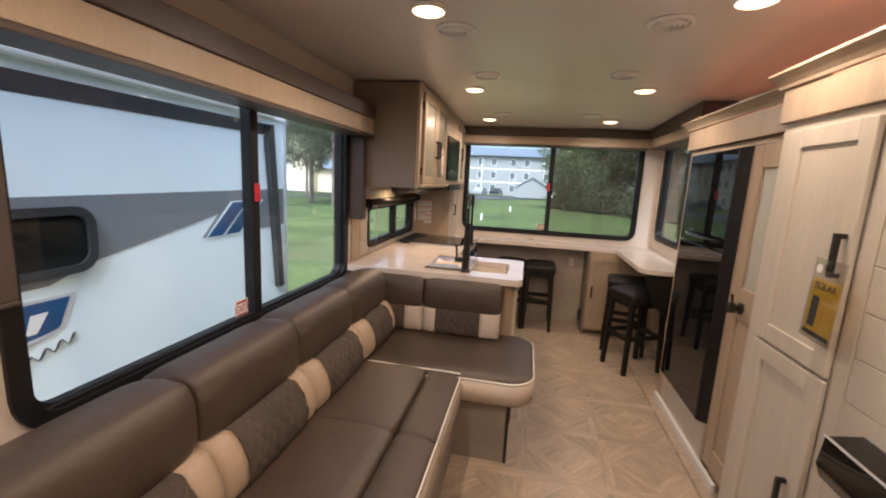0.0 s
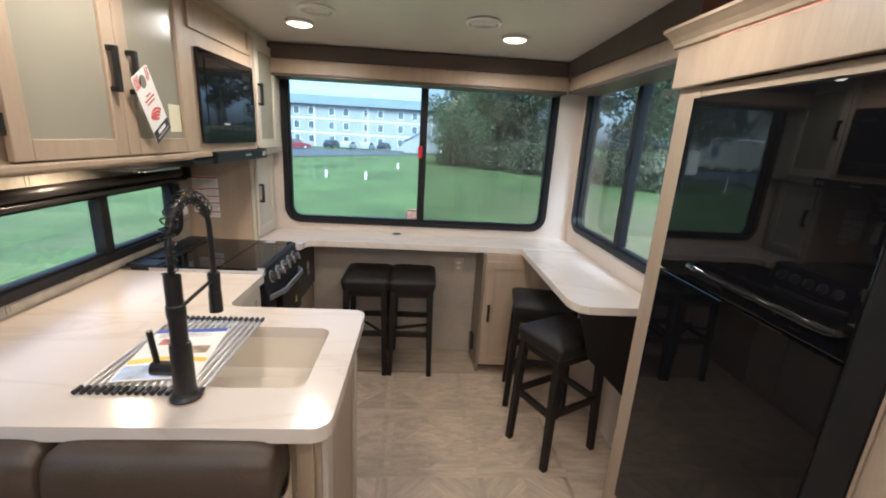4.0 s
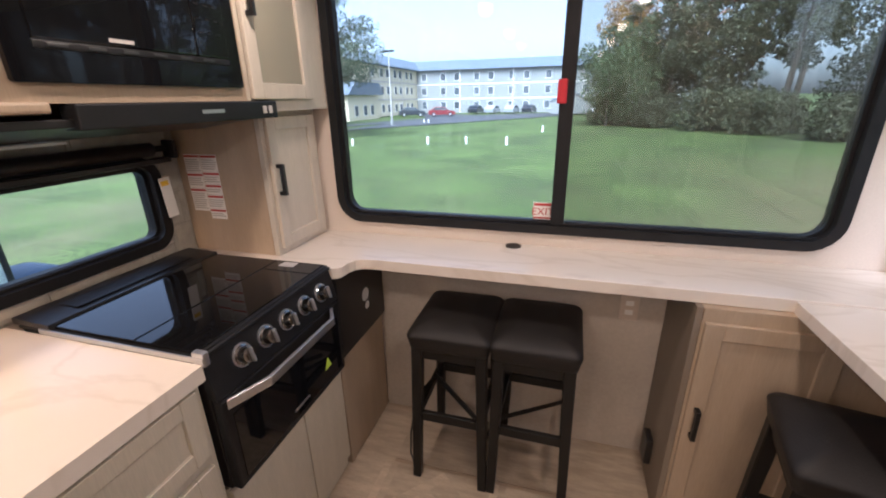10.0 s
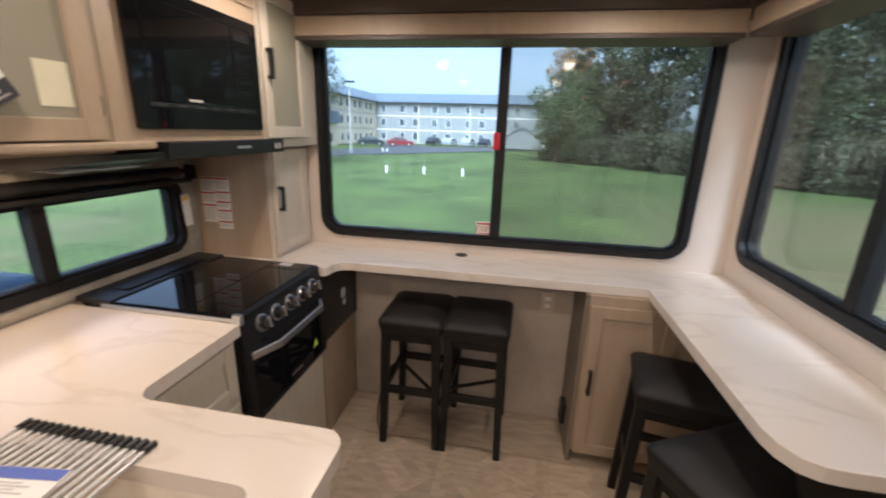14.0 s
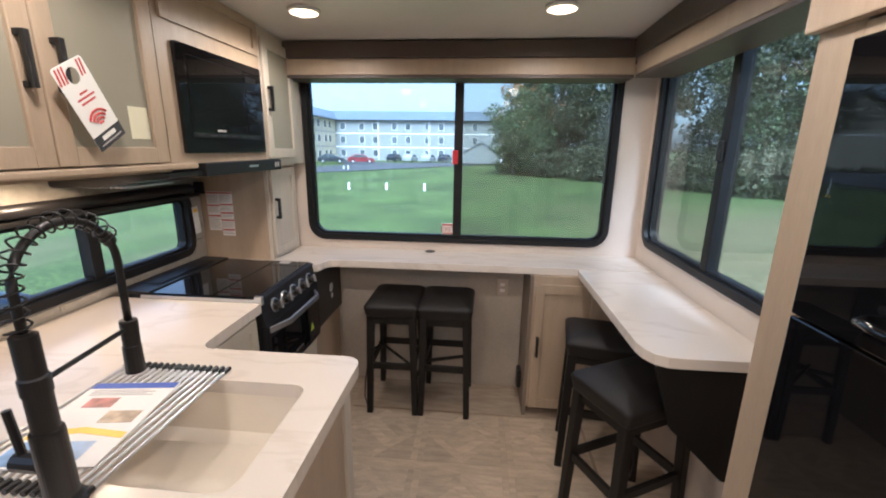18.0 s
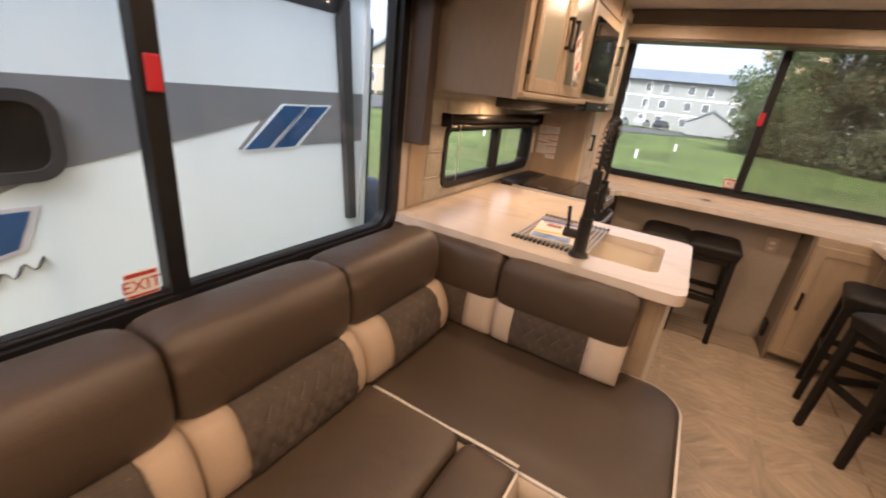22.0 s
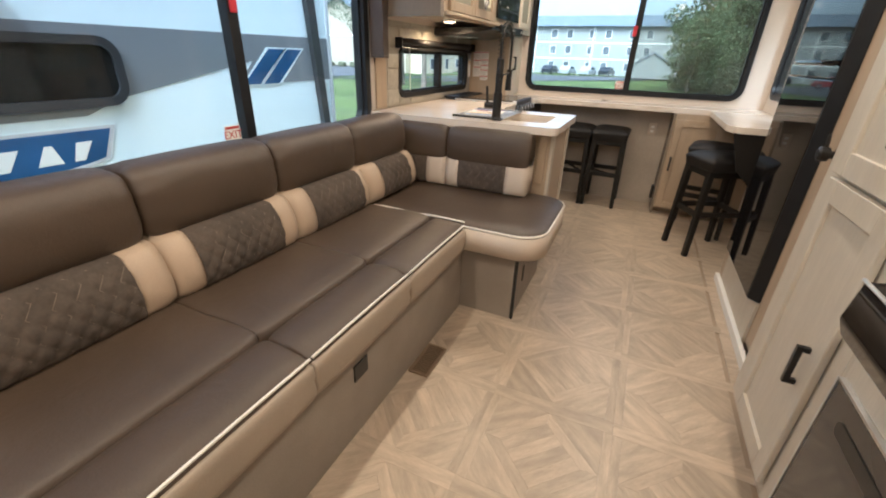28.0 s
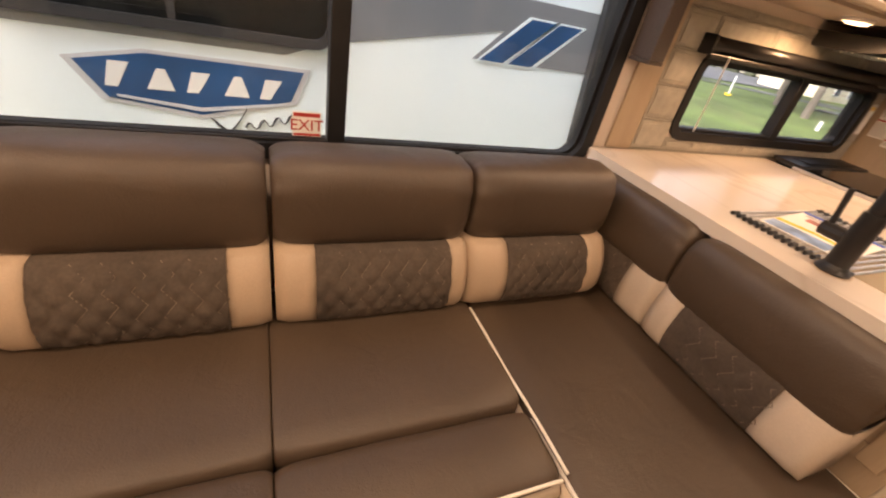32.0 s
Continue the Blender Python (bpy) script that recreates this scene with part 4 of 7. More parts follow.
part("lever", tube([(FX - 0.062, FY, CT + 0.095), (FX - 0.072, FY, CT + 0.19)], 0.0075, 8), BLACK, fc)

rk = thing("drying_rack", (-0.49, 3.01, CT), "roll-up steel drying rack laid over the sink", "drying rack")
for k in range(17):
    x = -0.645 + k * 0.0195
    part("rod", tube([(x, 2.79, CT + 0.0055), (x, 3.24, CT + 0.0055)], 0.0045, 8), STEEL, rk)
    for ya, yb in ((2.778, 2.806), (3.224, 3.252)):
        part("end_cap", tube([(x, ya, CT + 0.0062), (x, yb, CT + 0.0062)], 0.0066, 8), BLACK, rk)
mg = thing("booklet", (-0.50, 2.98, CT + 0.011), "glossy printed booklet lying on the drying rack", "booklet")
bm_m = Matrix.Translation((-0.50, 2.985, CT + 0.0105)) @ pose(0, 0, 0, 0, 0, 8)
part("cover", moved(box(-0.11, 0.11, -0.155, 0.155, 0, 0.004, 0.001), bm_m), PAPER, mg)
part("blue_band", moved(box(-0.108, 0.108, 0.128, 0.153, 0.0042, 0.0048), bm_m), BLUEINK, mg)
part("yellow_swirl", moved(prism([(-0.105, -0.045), (0.0, -0.03), (0.105, -0.05), (0.105, -0.07), (0.0, -0.05), (-0.105, -0.07)], "z", 0.0042, 0.0049), bm_m), YELLOW, mg)
part("lower_picture", moved(box(-0.104, 0.06, -0.15, -0.078, 0.0042, 0.0047), bm_m), material("sea_blue_print", (0.25, 0.38, 0.62), 0.4, var=0.5, scale=14), mg)
part("picture", moved(box(-0.07, 0.0, 0.045, 0.085, 0.0042, 0.0048), bm_m), material("red_print", (0.35, 0.12, 0.10), 0.4, var=0.6, scale=30), mg)
part("picture", moved(box(0.01, 0.09, -0.015, 0.03, 0.0042, 0.0048), bm_m), material("brown_print", (0.35, 0.27, 0.18), 0.4, var=0.6, scale=30), mg)
for k in range(4):
    part("text_line", moved(box(-0.09, 0.07 - 0.02 * (k % 2), 0.097 + k * 0.007, 0.100 + k * 0.007, 0.0042, 0.0046), bm_m), GREYINK, mg)

# ---- base cabinets ----
pc = thing("peninsula_cabinet", (-0.5, 3.02, 0.0), "greige peninsula base cabinet under the sink", "cabinet")
part("near_board", box(X_L + 0.02, -0.012, 2.775, 2.787, 0.0, CT - CH - 0.001), CAB, pc)
part("far_board", box(X_L + 0.02, -0.012, 3.25, 3.332, 0.06, CT - CH - 0.001), CAB, pc)
part("side_board", box(X_L + 0.02, -0.70, 2.788, 3.249, 0.06, CT - CH - 0.001), CAB, pc)
part("side_board", box(-0.027, -0.012, 2.788, 3.249, 0.06, CT - CH - 0.001), CAB, pc)
part("bottom_board", box(-0.699, -0.0275, 2.788, 3.249, 0.06, 0.70), CAB, pc)
part("end_stile", box(-0.0115, 0.006, 2.775, 2.84, 0.0, CT - CH - 0.001, 0.003), CABW, pc)
part("end_stile", box(-0.0115, 0.006, 3.275, 3.332, 0.0, CT - CH - 0.001, 0.003), CABW, pc)
part("end_panel", box(-0.0115, -0.004, 2.841, 3.274, 0.0, CT - CH - 0.001), CAB, pc)
shaker(pc, "y", 2.7745, -0.40, -0.03, 0.60, 0.885, -1, CAB, 0.05)
shaker(pc, "y", 3.3325, -0.44, -0.03, 0.10, 0.66, 1, LIT_BASEC, 0.055)
shaker(pc, "y", 3.3325, -0.44, -0.03, 0.69, 0.885, 1, LIT_BASEC, 0.045, name="drawer_front")
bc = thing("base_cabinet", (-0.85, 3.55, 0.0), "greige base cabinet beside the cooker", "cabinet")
part("body", box(X_L + 0.02, -0.545, 3.3335, 3.768, 0.0, CT - CH - 0.001, 0.002), LIT_BASEC, bc)
shaker(bc, "x", -0.545, 3.40, 3.745, 0.09, 0.66, 1, LIT_BASEC, 0.055)
shaker(bc, "x", -0.545, 3.40, 3.745, 0.69, 0.885, 1, LIT_BASEC, 0.045, name="drawer_front")

# ---- cooker ----
ck = thing("cooker", (-0.85, 4.08, 0.52), "black slide-in cooker with a folded glass hob cover and silver handle", "cooker")
SY0, SY1 = 3.778, 4.357
part("body", box(X_L + 0.05, -0.535, SY0 + 0.003, SY1 - 0.002, 0.53, 0.944, 0.004), BLACK, ck)
part("hob_rim", box(X_L + 0.05, -0.525, SY0 - 0.004, SY1 + 0.003, 0.9455, 0.957, 0.004), BLACKP, ck)
for x0, x1, y0, y1 in ((-1.018, -0.742, SY0 + 0.006, SY1 - 0.006), (-0.738, -0.545, SY0 + 0.006, 4.262), (-0.738, -0.545, 4.266, SY1 - 0.006)):
    part("glass_cover", box(x0, x1, y0, y1, 0.958, 0.966, 0.002), GLOSSB, ck, "glossy black folding glass cover")
part("rear_upstand", prism([(X_L + 0.035, 0.958), (-1.022, 0.958), (-1.026, 0.972), (X_L + 0.035, 0.976)], "y", SY0 - 0.004, SY1), BLACK, ck)
part("vent_slot", box(-1.13, -1.05, SY0 + 0.09, SY1 - 0.09, 0.9765, 0.978), BLACKP, ck)
part("hob_mark", box(-0.70, -0.64, 4.30, 4.34, 0.9662, 0.9668), GREYINK, ck)
part("side_trim", box(-1.06, -0.5125, SY0 - 0.0095, SY0 - 0.0045, 0.9455, 0.960, 0.001), STEEL, ck, "thin steel strip between hob and worktop")
part("front_trim", box(-0.547, -0.512, SY0 - 0.006, SY0 + 0.012, 0.935, 0.972, 0.003), STEEL, ck)
part("control_panel", prism([(-0.535, 0.83), (-0.505, 0.83), (-0.535, 0.962), (-0.55, 0.962)], "y", SY0, SY1, 0.002), BLACKP, ck)
od = part("oven_door", box(-0.5345, -0.503, SY0 + 0.004, SY1 - 0.004, 0.535, 0.826, 0.006), BLACKP, ck, "black oven door")
part("oven_glass", box(-0.5035, -0.500, SY0 + 0.03, SY1 - 0.03, 0.56, 0.77, 0.001), GLOSSB, od)
hb = prism([(-0.503, SY0 + 0.024), (-0.497, SY0 + 0.014), (-0.452, SY0 + 0.128), (-0.452, SY1 - 0.122), (-0.497, SY1 - 0.055), (-0.503, SY1 - 0.066), (-0.464, SY1 - 0.128), (-0.464, SY0 + 0.132)], "z", 0.797, 0.824, 0.002)
part("handle", hb, STEEL, od, "flat silver bar handle with bent ends")
part("warning_sticker", prism([(4.212, 0.612), (4.256, 0.612), (4.236, 0.655)], "x", -0.4998, -0.4990), material("yellow_green_sticker", (0.55, 0.75, 0.05), 0.5), od)
part("maker_mark", box(-0.4998, -0.499, 4.03, 4.11, 0.585, 0.593), STEEL, od)
ang = math.atan2(0.03, 0.132)
for k in range(5):
    y = SY0 + 0.112 + k * 0.0955
    m = Matrix.Translation((-0.518, y, 0.893)) @ pose(0, 0, 0, 0, 90 - math.degrees(ang), 0)
    kb = part("knob", moved(lathe([(0.029, 0.0), (0.029, 0.004), (0.024, 0.008), (0.021, 0.026), (0.017, 0.030), (0.001, 0.031)], 20), m), DCHROME, ck, "dark chrome control knob with a silver grip", smooth=False)
    part("bezel", moved(lathe([(0.033, -0.001), (0.033, 0.003), (0.0292, 0.0035), (0.0292, -0.0005)], 20), m), STEEL, kb)
    part("grip", moved(box(-0.021, 0.021, -0.004, 0.004, 0.0305, 0.040, 0.002), m), STEEL, kb)
dp = thing("drawer_panel", (-0.85, 4.09, 0.0), "pale greige panel and plinth below the cooker", "cabinet")
part("body", box(X_L + 0.05, -0.552, SY0, 4.362, 0.0, 0.526, 0.002), LIT_BASEC, dp)
part("stile", box(-0.5515, -0.535, SY0, SY0 + 0.33, 0.06, 0.520, 0.003), LIT_BASEC, dp)
part("stile", box(-0.5515, -0.535, SY0 + 0.335, 4.362, 0.06, 0.520, 0.003), LIT_BASEC, dp)
sp = thing("speaker_box", (-0.62, 4.60, 0.55), "flat black access panel with a round white mark beside the cooker", "panel")
part("body", box(-0.70, -0.517, 4.372, 4.772, 0.555, 0.899, 0.003), BLACK, sp)
part("round_mark", moved(lathe([(0.03, 0), (0.03, 0.0012), (0.018, 0.0014), (0.001, 0.0014)]), Matrix.Translation((-0.5168, 4.59, 0.735)) @ pose(0, 0, 0, 0, 90, 0)), WHITE, sp)
part("round_mark", moved(lathe([(0.018, 0), (0.018, 0.0012), (0.001, 0.0014)]), Matrix.Translation((-0.5168, 4.60, 0.68)) @ pose(0, 0, 0, 0, 90, 0)), WHITE, sp)
solo("end_board", box(-0.70, -0.535, 4.372, 4.772, 0.0, 0.543, 0.003), CAB, "greige end board beside the knee space under the bar", "panel")
solo("knee_wall_board", box(-0.53, 0.698, 4.775, Y_B - 0.001, 0.0, CT - CH - 0.002), UNDER, "greige board on the wall below the bar counter", "panel")
rcab = thing("corner_base_cabinet", (1.05, 4.65, 0.0), "greige corner base cabinet below the bar counter", "cabinet")
part("side_panel", box(0.70, 0.72, 4.46, Y_B - 0.002, 0.0, CT - CH - 0.002, 0.002), TAUPE, rcab)
part("body", box(0.721, X_R - 0.002, 4.555, Y_B - 0.002, 0.0, CT - CH - 0.002), CAB, rcab)
part("face_frame", box(0.721, X_R - 0.002, 4.46, 4.5545, 0.07, CT - CH - 0.002, 0.002), CAB, rcab)
d = shaker(rcab, "y", 4.4595, 0.728, 1.10, 0.07, 0.855, -1, CAB, 0.055)
bar_handle(d, "y", 4.4415, 0.756, 0.48, 0.12, -1)
ol = thing("wall_outlet", (0.565, 4.775, 0.66), "cream electrical outlet on the knee-space wall", "outlet", "outlets")
part("plate", box(0.53, 0.60, 4.768, 4.7745, 0.662, 0.776, 0.004), DAYLITL, ol)
for z in (0.699, 0.739):
    part("socket", box(0.55, 0.58, 4.7665, 4.7678, z - 0.011, z + 0.011, 0.003), PAPER, ol)
fo = thing("floor_outlet", (0.695, 4.66, 0.0), "black electrical box low on the cabinet side", "outlet")
part("box_body", box(0.675, 0.6995, 4.60, 4.68, 0.10, 0.22, 0.006), BLACK, fo)
solo("counter_bracket", prism([(1.0, CT - CH - 0.003), (X_R - 0.003, CT - CH - 0.003), (X_R - 0.003, 0.46), (1.28, 0.46), (1.08, 0.66)], "y", 3.507, 3.525), BLACKW, "black gusset board holding up the bar counter's end", "bracket")


# ---- bar stools ----
def stool(m, label):
    th = new("bar_stool")
    th.matrix_world = m
    th.empty_display_size = 0.1
    tagged(th, label, "stool", "black bar stools")

    def lp(name, bm, mat, smooth=False):
        me = bpy.data.meshes.new(name)
        bm.to_mesh(me)
        bm.free()
        for p in me.polygons:
            p.use_smooth = smooth
        me.materials.append(mat)
        ob = new(name, me)
        ob.parent = th
        return ob
    w, dp_ = 0.152, 0.185
    sb = bmesh.new()
    rings_ = []
    for inset, z in ((0.016, 0.632), (0.010, 0.638), (0.006, 0.655), (0.002, 0.680), (-0.002, 0.697), (0.0, 0.706), (0.008, 0.713), (0.026, 0.721), (0.055, 0.730), (0.095, 0.737)):
        o = rounded(-w - 0.008 + inset, w + 0.008 - inset, -dp_ - 0.007 + inset, dp_ + 0.007 - inset, max(0.014, 0.026 - inset * 0.3), 5)
        rings_.append([sb.verts.new((u, v, z - 0.010 * (abs(u) / w) ** 4 * (abs(v) / dp_) ** 4 + 0.002 * math.sin(v * 31 + u * 17))) for u, v in o])
    for q_, s_ in zip(rings_, rings_[1:]):
        for k in range(len(q_)):
            sb.faces.new((q_[k], q_[(k + 1) % len(q_)], s_[(k + 1) % len(q_)], s_[k]))
    sb.faces.new(rings_[0][::-1])
    sb.faces.new(rings_[-1])
    bmesh.ops.recalc_face_normals(sb, faces=sb.faces)
    lp("seat", sb, BLACKL, True)
    for sx in (-1, 1):
        for sy in (-1, 1):
            b = bmesh.new()
            r = bmesh.ops.create_cube(b, size=1)
            for v in r["verts"]:
                top_ = v.co.z > 0
                k = 0.021 if top_ else 0.017
                cx, cy = sx * (w - 0.028 if top_ else w - 0.012), sy * (dp_ - 0.028 if top_ else dp_ - 0.006)
                v.co = Vector((cx + v.co.x * 2 * k, cy + v.co.y * 2 * k, 0.645 if top_ else 0.0))
            bmesh.ops.bevel(b, geom=b.edges[:], offset=0.003, segments=1, affect="EDGES")
            lp("leg", b, BLACKW)
    for sy in (-1, 1):
        lp("apron", box(-w + 0.045, w - 0.045, sy * (dp_ - 0.028) - 0.009, sy * (dp_ - 0.028) + 0.009, 0.585, 0.636, 0.002), BLACKW)
        lp("stretcher", box(-w + 0.036, w - 0.036, sy * (dp_ - 0.018) - 0.010, sy * (dp_ - 0.018) + 0.010, 0.295, 0.335, 0.003), BLACKW)
    lp("strap", tube([(-w - 0.004, -dp_ + 0.03, 0.29), (-w - 0.018, -dp_ + 0.022, 0.20), (-w - 0.022, -dp_ + 0.018, 0.10), (-w - 0.010, -dp_ + 0.024, 0.03)], 0.004, 6), BLACK, True)
    for sx in (-1, 1):
        lp("apron", box(sx * (w - 0.028) - 0.009, sx * (w - 0.028) + 0.009, -dp_ + 0.045, dp_ - 0.045, 0.585, 0.636, 0.002), BLACKW)
        lp("stretcher", box(sx * (w - 0.021) - 0.010, sx * (w - 0.021) + 0.010, -dp_ + 0.036, dp_ - 0.036, 0.30, 0.338, 0.003), BLACKW)
    return th


st = stool(pose(-0.095, 4.575, 0), "black wooden bar stool with padded black leather seat")
st_b = copy_thing(st, pose(0.222, 4.575, 0, 0, 0, -1))
copy_thing(st, pose(1.05, 4.17, 0, 0, 0, 79))
copy_thing(st, pose(1.036, 3.733, 0, 0, 0, -63))
for th_, ends in ((st, ((-0.128, -0.15, 0.40), (-0.128, 0.14, 0.30))), (st, ((0.12, -0.152, 0.315), (-0.12, 0.03, 0.37))), (st_b, ((-0.122, -0.15, 0.35), (0.122, 0.15, 0.24)))):
    br_bm = tube(ends, 0.012, 4)
    me = bpy.data.meshes.new("brace")
    br_bm.to_mesh(me)
    br_bm.free()
    me.materials.append(BLACKW)
    ob = new("brace", me)
    ob.parent = th_


# ---- U-shaped sofa ----
sofa = thing("sofa", (-0.5, 1.2, 0.0), "U-shaped taupe leather sofa with quilted beige-banded back cushions", "sofa")
# base boards
part("base_board", box(X_L + 0.02, -0.285, 0.22, 2.14, 0.0, 0.375, 0.004), SOFABASE, sofa)
part("base_board", box(X_L + 0.02, 0.008, 2.1405, 2.77, 0.0, 0.375, 0.004), SOFABASE, sofa)
part("base_board", box(X_L + 0.02, -0.045, -0.50, 0.2195, 0.0, 0.375, 0.004), SOFABASE, sofa)
dk = part("chaise_door", box(0.0085, 0.024, 2.15, 2.70, 0.03, 0.365, 0.003), SOFABASE, sofa)
part("door_edge", box(0.0085, 0.0245, 2.139, 2.1495, 0.0, 0.375, 0.001), BLACK, sofa)
part("pull", box(0.0242, 0.030, 2.26, 2.285, 0.18, 0.27, 0.003), BLACK, dk)
part("latch_plate", box(-0.2848, -0.279, 1.155, 1.235, 0.245, 0.315, 0.003), BLACK, sofa, "black latch plate")
part("latch_plate", box(-0.0448, -0.039, 0.06, 0.14, 0.245, 0.315, 0.003), BLACK, sofa, "black latch plate")


def piping(parent, pts, r=0.006):
    part("piping", tube(pts, r, 6), PIPING, parent, "white piping", smooth=True)


def upholstered(profile, ya, yb, pull=0.02, decay=0.018, n=None, open_end=False):
    """Padded strip along y: a closed (x, z) outline that draws in towards both ends."""
    n = n or max(6, int((yb - ya) / 0.03))
    cx = sum(p[0] for p in profile) / len(profile)
    cz = sum(p[1] for p in profile) / len(profile)
    b = bmesh.new()
    grid = []
    stops = [0, 0.004, 0.012, 0.03] + [0.06 + (yb - ya - 0.12) * k / n for k in range(n + 1)] + [yb - ya - 0.03, yb - ya - 0.012, yb - ya - 0.004, yb - ya]
    for s in stops:
        e = min(s, yb - ya - s)
        d = pull * math.exp(-e / decay)
        row = []
        for x, z in profile:
            r = math.hypot(x - cx, z - cz)
            w = 0.5 + 0.9 * noise.noise((x * 34, z * 34, ya * 7 + (3 if s > (yb - ya) / 2 else 0)))
            dd = d + 0.007 * math.exp(-e / 0.05) * w + 0.0025 * noise.noise((x * 9, (ya + s) * 8, z * 9))
            row.append(b.verts.new((x - (x - cx) / r * dd, ya + s, z - (z - cz) / r * dd)))
        grid.append(row)
    m = len(profile)
    for q_, s_ in zip(grid, grid[1:]):
        for k in range(m):
            b.faces.new((q_[k], q_[(k + 1) % m], s_[(k + 1) % m], s_[k]))
    b.faces.new(grid[0])
    b.faces.new(grid[-1][::-1])
    bmesh.ops.recalc_face_normals(b, faces=b.faces)
    return b


def soft(points, times=2):
    """Round a closed outline by cutting its corners."""
    for _ in range(times):
        out = []
        for k in range(len(points)):
            (ax, az_), (bx_, bz_) = points[k], points[(k + 1) % len(points)]
            out += [(0.75 * ax + 0.25 * bx_, 0.75 * az_ + 0.25 * bz_), (0.25 * ax + 0.75 * bx_, 0.25 * az_ + 0.75 * bz_)]
        points = out
    return points


FRONT = soft([(x - 0.012, z) for x, z in [(-0.411, 0.39), (-0.411, 0.535), (-0.40, 0.548), (-0.33, 0.556), (-0.26, 0.547), (-0.232, 0.527), (-0.222, 0.48), (-0.226, 0.40), (-0.25, 0.383)]], 1)
REAR = soft([(-0.98, 0.40), (-0.98, 0.545), (-0.80, 0.556), (-0.60, 0.562), (-0.45, 0.554), (-0.4255, 0.54), (-0.4255, 0.40)], 1)
# seat cushions along the window
XS, XB = -0.247, -0.80
seats = ((0.37, 0.935), (0.937, 1.478), (1.480, 2.045))
for y0, y1 in seats:
    c = part("seat_cushion", upholstered(FRONT, y0, y1, 0.012, 0.010), LEATHER, sofa, smooth=True)
    part("rear_half", upholstered(REAR, y0, y1, 0.010, 0.010), LEATHER, c, smooth=True)
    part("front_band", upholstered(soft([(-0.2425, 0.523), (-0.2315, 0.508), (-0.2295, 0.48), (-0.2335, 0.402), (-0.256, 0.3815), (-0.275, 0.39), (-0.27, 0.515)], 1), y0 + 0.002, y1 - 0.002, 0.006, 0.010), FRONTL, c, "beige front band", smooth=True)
    yy = [y0 + 0.004 + (y1 - y0 - 0.008) * k / 12 for k in range(13)]
    piping(c, [(XS + 0.0, y, 0.533 + 0.003 * math.sin(math.pi * k / 12)) for k, y in enumerate(yy)], 0.0045)


def chaise(x0, x1, y0, y1, z0, z1, r, n=40):
    """Chaise cushion: straight sides, two round outer corners, soft top edge and domed top."""
    out = rounded(x0, x1, y0, y1, (0.02, r, r, 0.02), 8)
    bm = bmesh.new()
    cx, cy = (x0 + x1) / 2, (y0 + y1) / 2
    levels = [(0.012, z0), (0.0, z0 + 0.015), (-0.004, (z0 + z1) / 2), (0.0, z1 - 0.022), (0.007, z1 - 0.008), (0.022, z1 - 0.001), (0.06, z1 + 0.003), (0.15, z1 + 0.006)]
    rings = []
    for inset, z in levels:
        ro = rounded(x0 + inset, x1 - inset, y0 + inset, y1 - inset, (0.02, max(0.02, r - inset), max(0.02, r - inset), 0.02), 8)
        rings.append([bm.verts.new((u, v, z)) for u, v in ro])
    for q, s in zip(rings, rings[1:]):
        for k in range(len(q)):
            bm.faces.new((q[k], q[(k + 1) % len(q)], s[(k + 1) % len(q)], s[k]))
    bm.faces.new(rings[0][::-1])
    bm.faces.new(rings[-1])
    bmesh.ops.recalc_face_normals(bm, faces=bm.faces)
    return bm, out


for (x0, x1, y0, y1), r in (((XB - 0.1, 0.142, 2.055, 2.76), 0.14), ((XB - 0.1, 0.098, -0.50, 0.349), 0.12)):
    bm, out = chaise(x0, x1, y0, y1, 0.385, 0.535, r)
    c = part("chaise_cushion", bm, LEATHER, sofa, smooth=True)
    po = rounded(x0 + 0.002, x1 - 0.002, y0 + 0.002, y1 - 0.002, (0.02, r, r, 0.02), 8)
    ring_pts = [(u, v, 0.520) for u, v in po]
    i0 = 8
    piping(c, [(-0.40, y0 + 0.002, 0.520)] + ring_pts[i0 + 1:i0 + 20] + [(-0.40, y1 - 0.002, 0.520)], 0.0058)
    if y0 > 1:
        piping(c, [(-0.78 + 0.053 * k, y0 - 0.003, 0.5475 + 0.002 * math.sin(k)) for k in range(11)], 0.0045)
    band = rounded(x0 + 0.03, x1 + 0.004, y0 - 0.004, y1 + 0.004, (0.02, r + 0.004, r + 0.004, 0.02), 8)
    band_in = rounded(x0 + 0.04, x1 - 0.012, y0 + 0.012, y1 - 0.012, (0.02, r, r, 0.02), 8)
    # daylight on the chaise band is part of its colour
    part("side_band", ring(band, band_in, "z", 0.398, 0.512), DAYLITL, c, "beige side band with daylight put into its colour", smooth=True)


def seam(pts, parent, r=0.0022):
    part("seam", tube(pts, r, 5), BLACK, parent)


seam([(-0.75, 0.268, 0.5405), (-0.35, 0.265, 0.5405), (-0.18, 0.258, 0.5405), (-0.11, 0.246, 0.5405), (-0.072, 0.222, 0.540), (-0.055, 0.185, 0.5395), (-0.05, 0.10, 0.5395), (-0.05, -0.36, 0.5395)], c, 0.0015)


# back cushions: a plump dark roll over a banded bolster
BOLSTER = [(0.05, 0.548), (0.335, 0.545), (0.362, 0.552), (0.378, 0.572), (0.385, 0.61), (0.379, 0.655), (0.362, 0.70), (0.338, 0.735), (0.312, 0.753), (0.05, 0.762)]


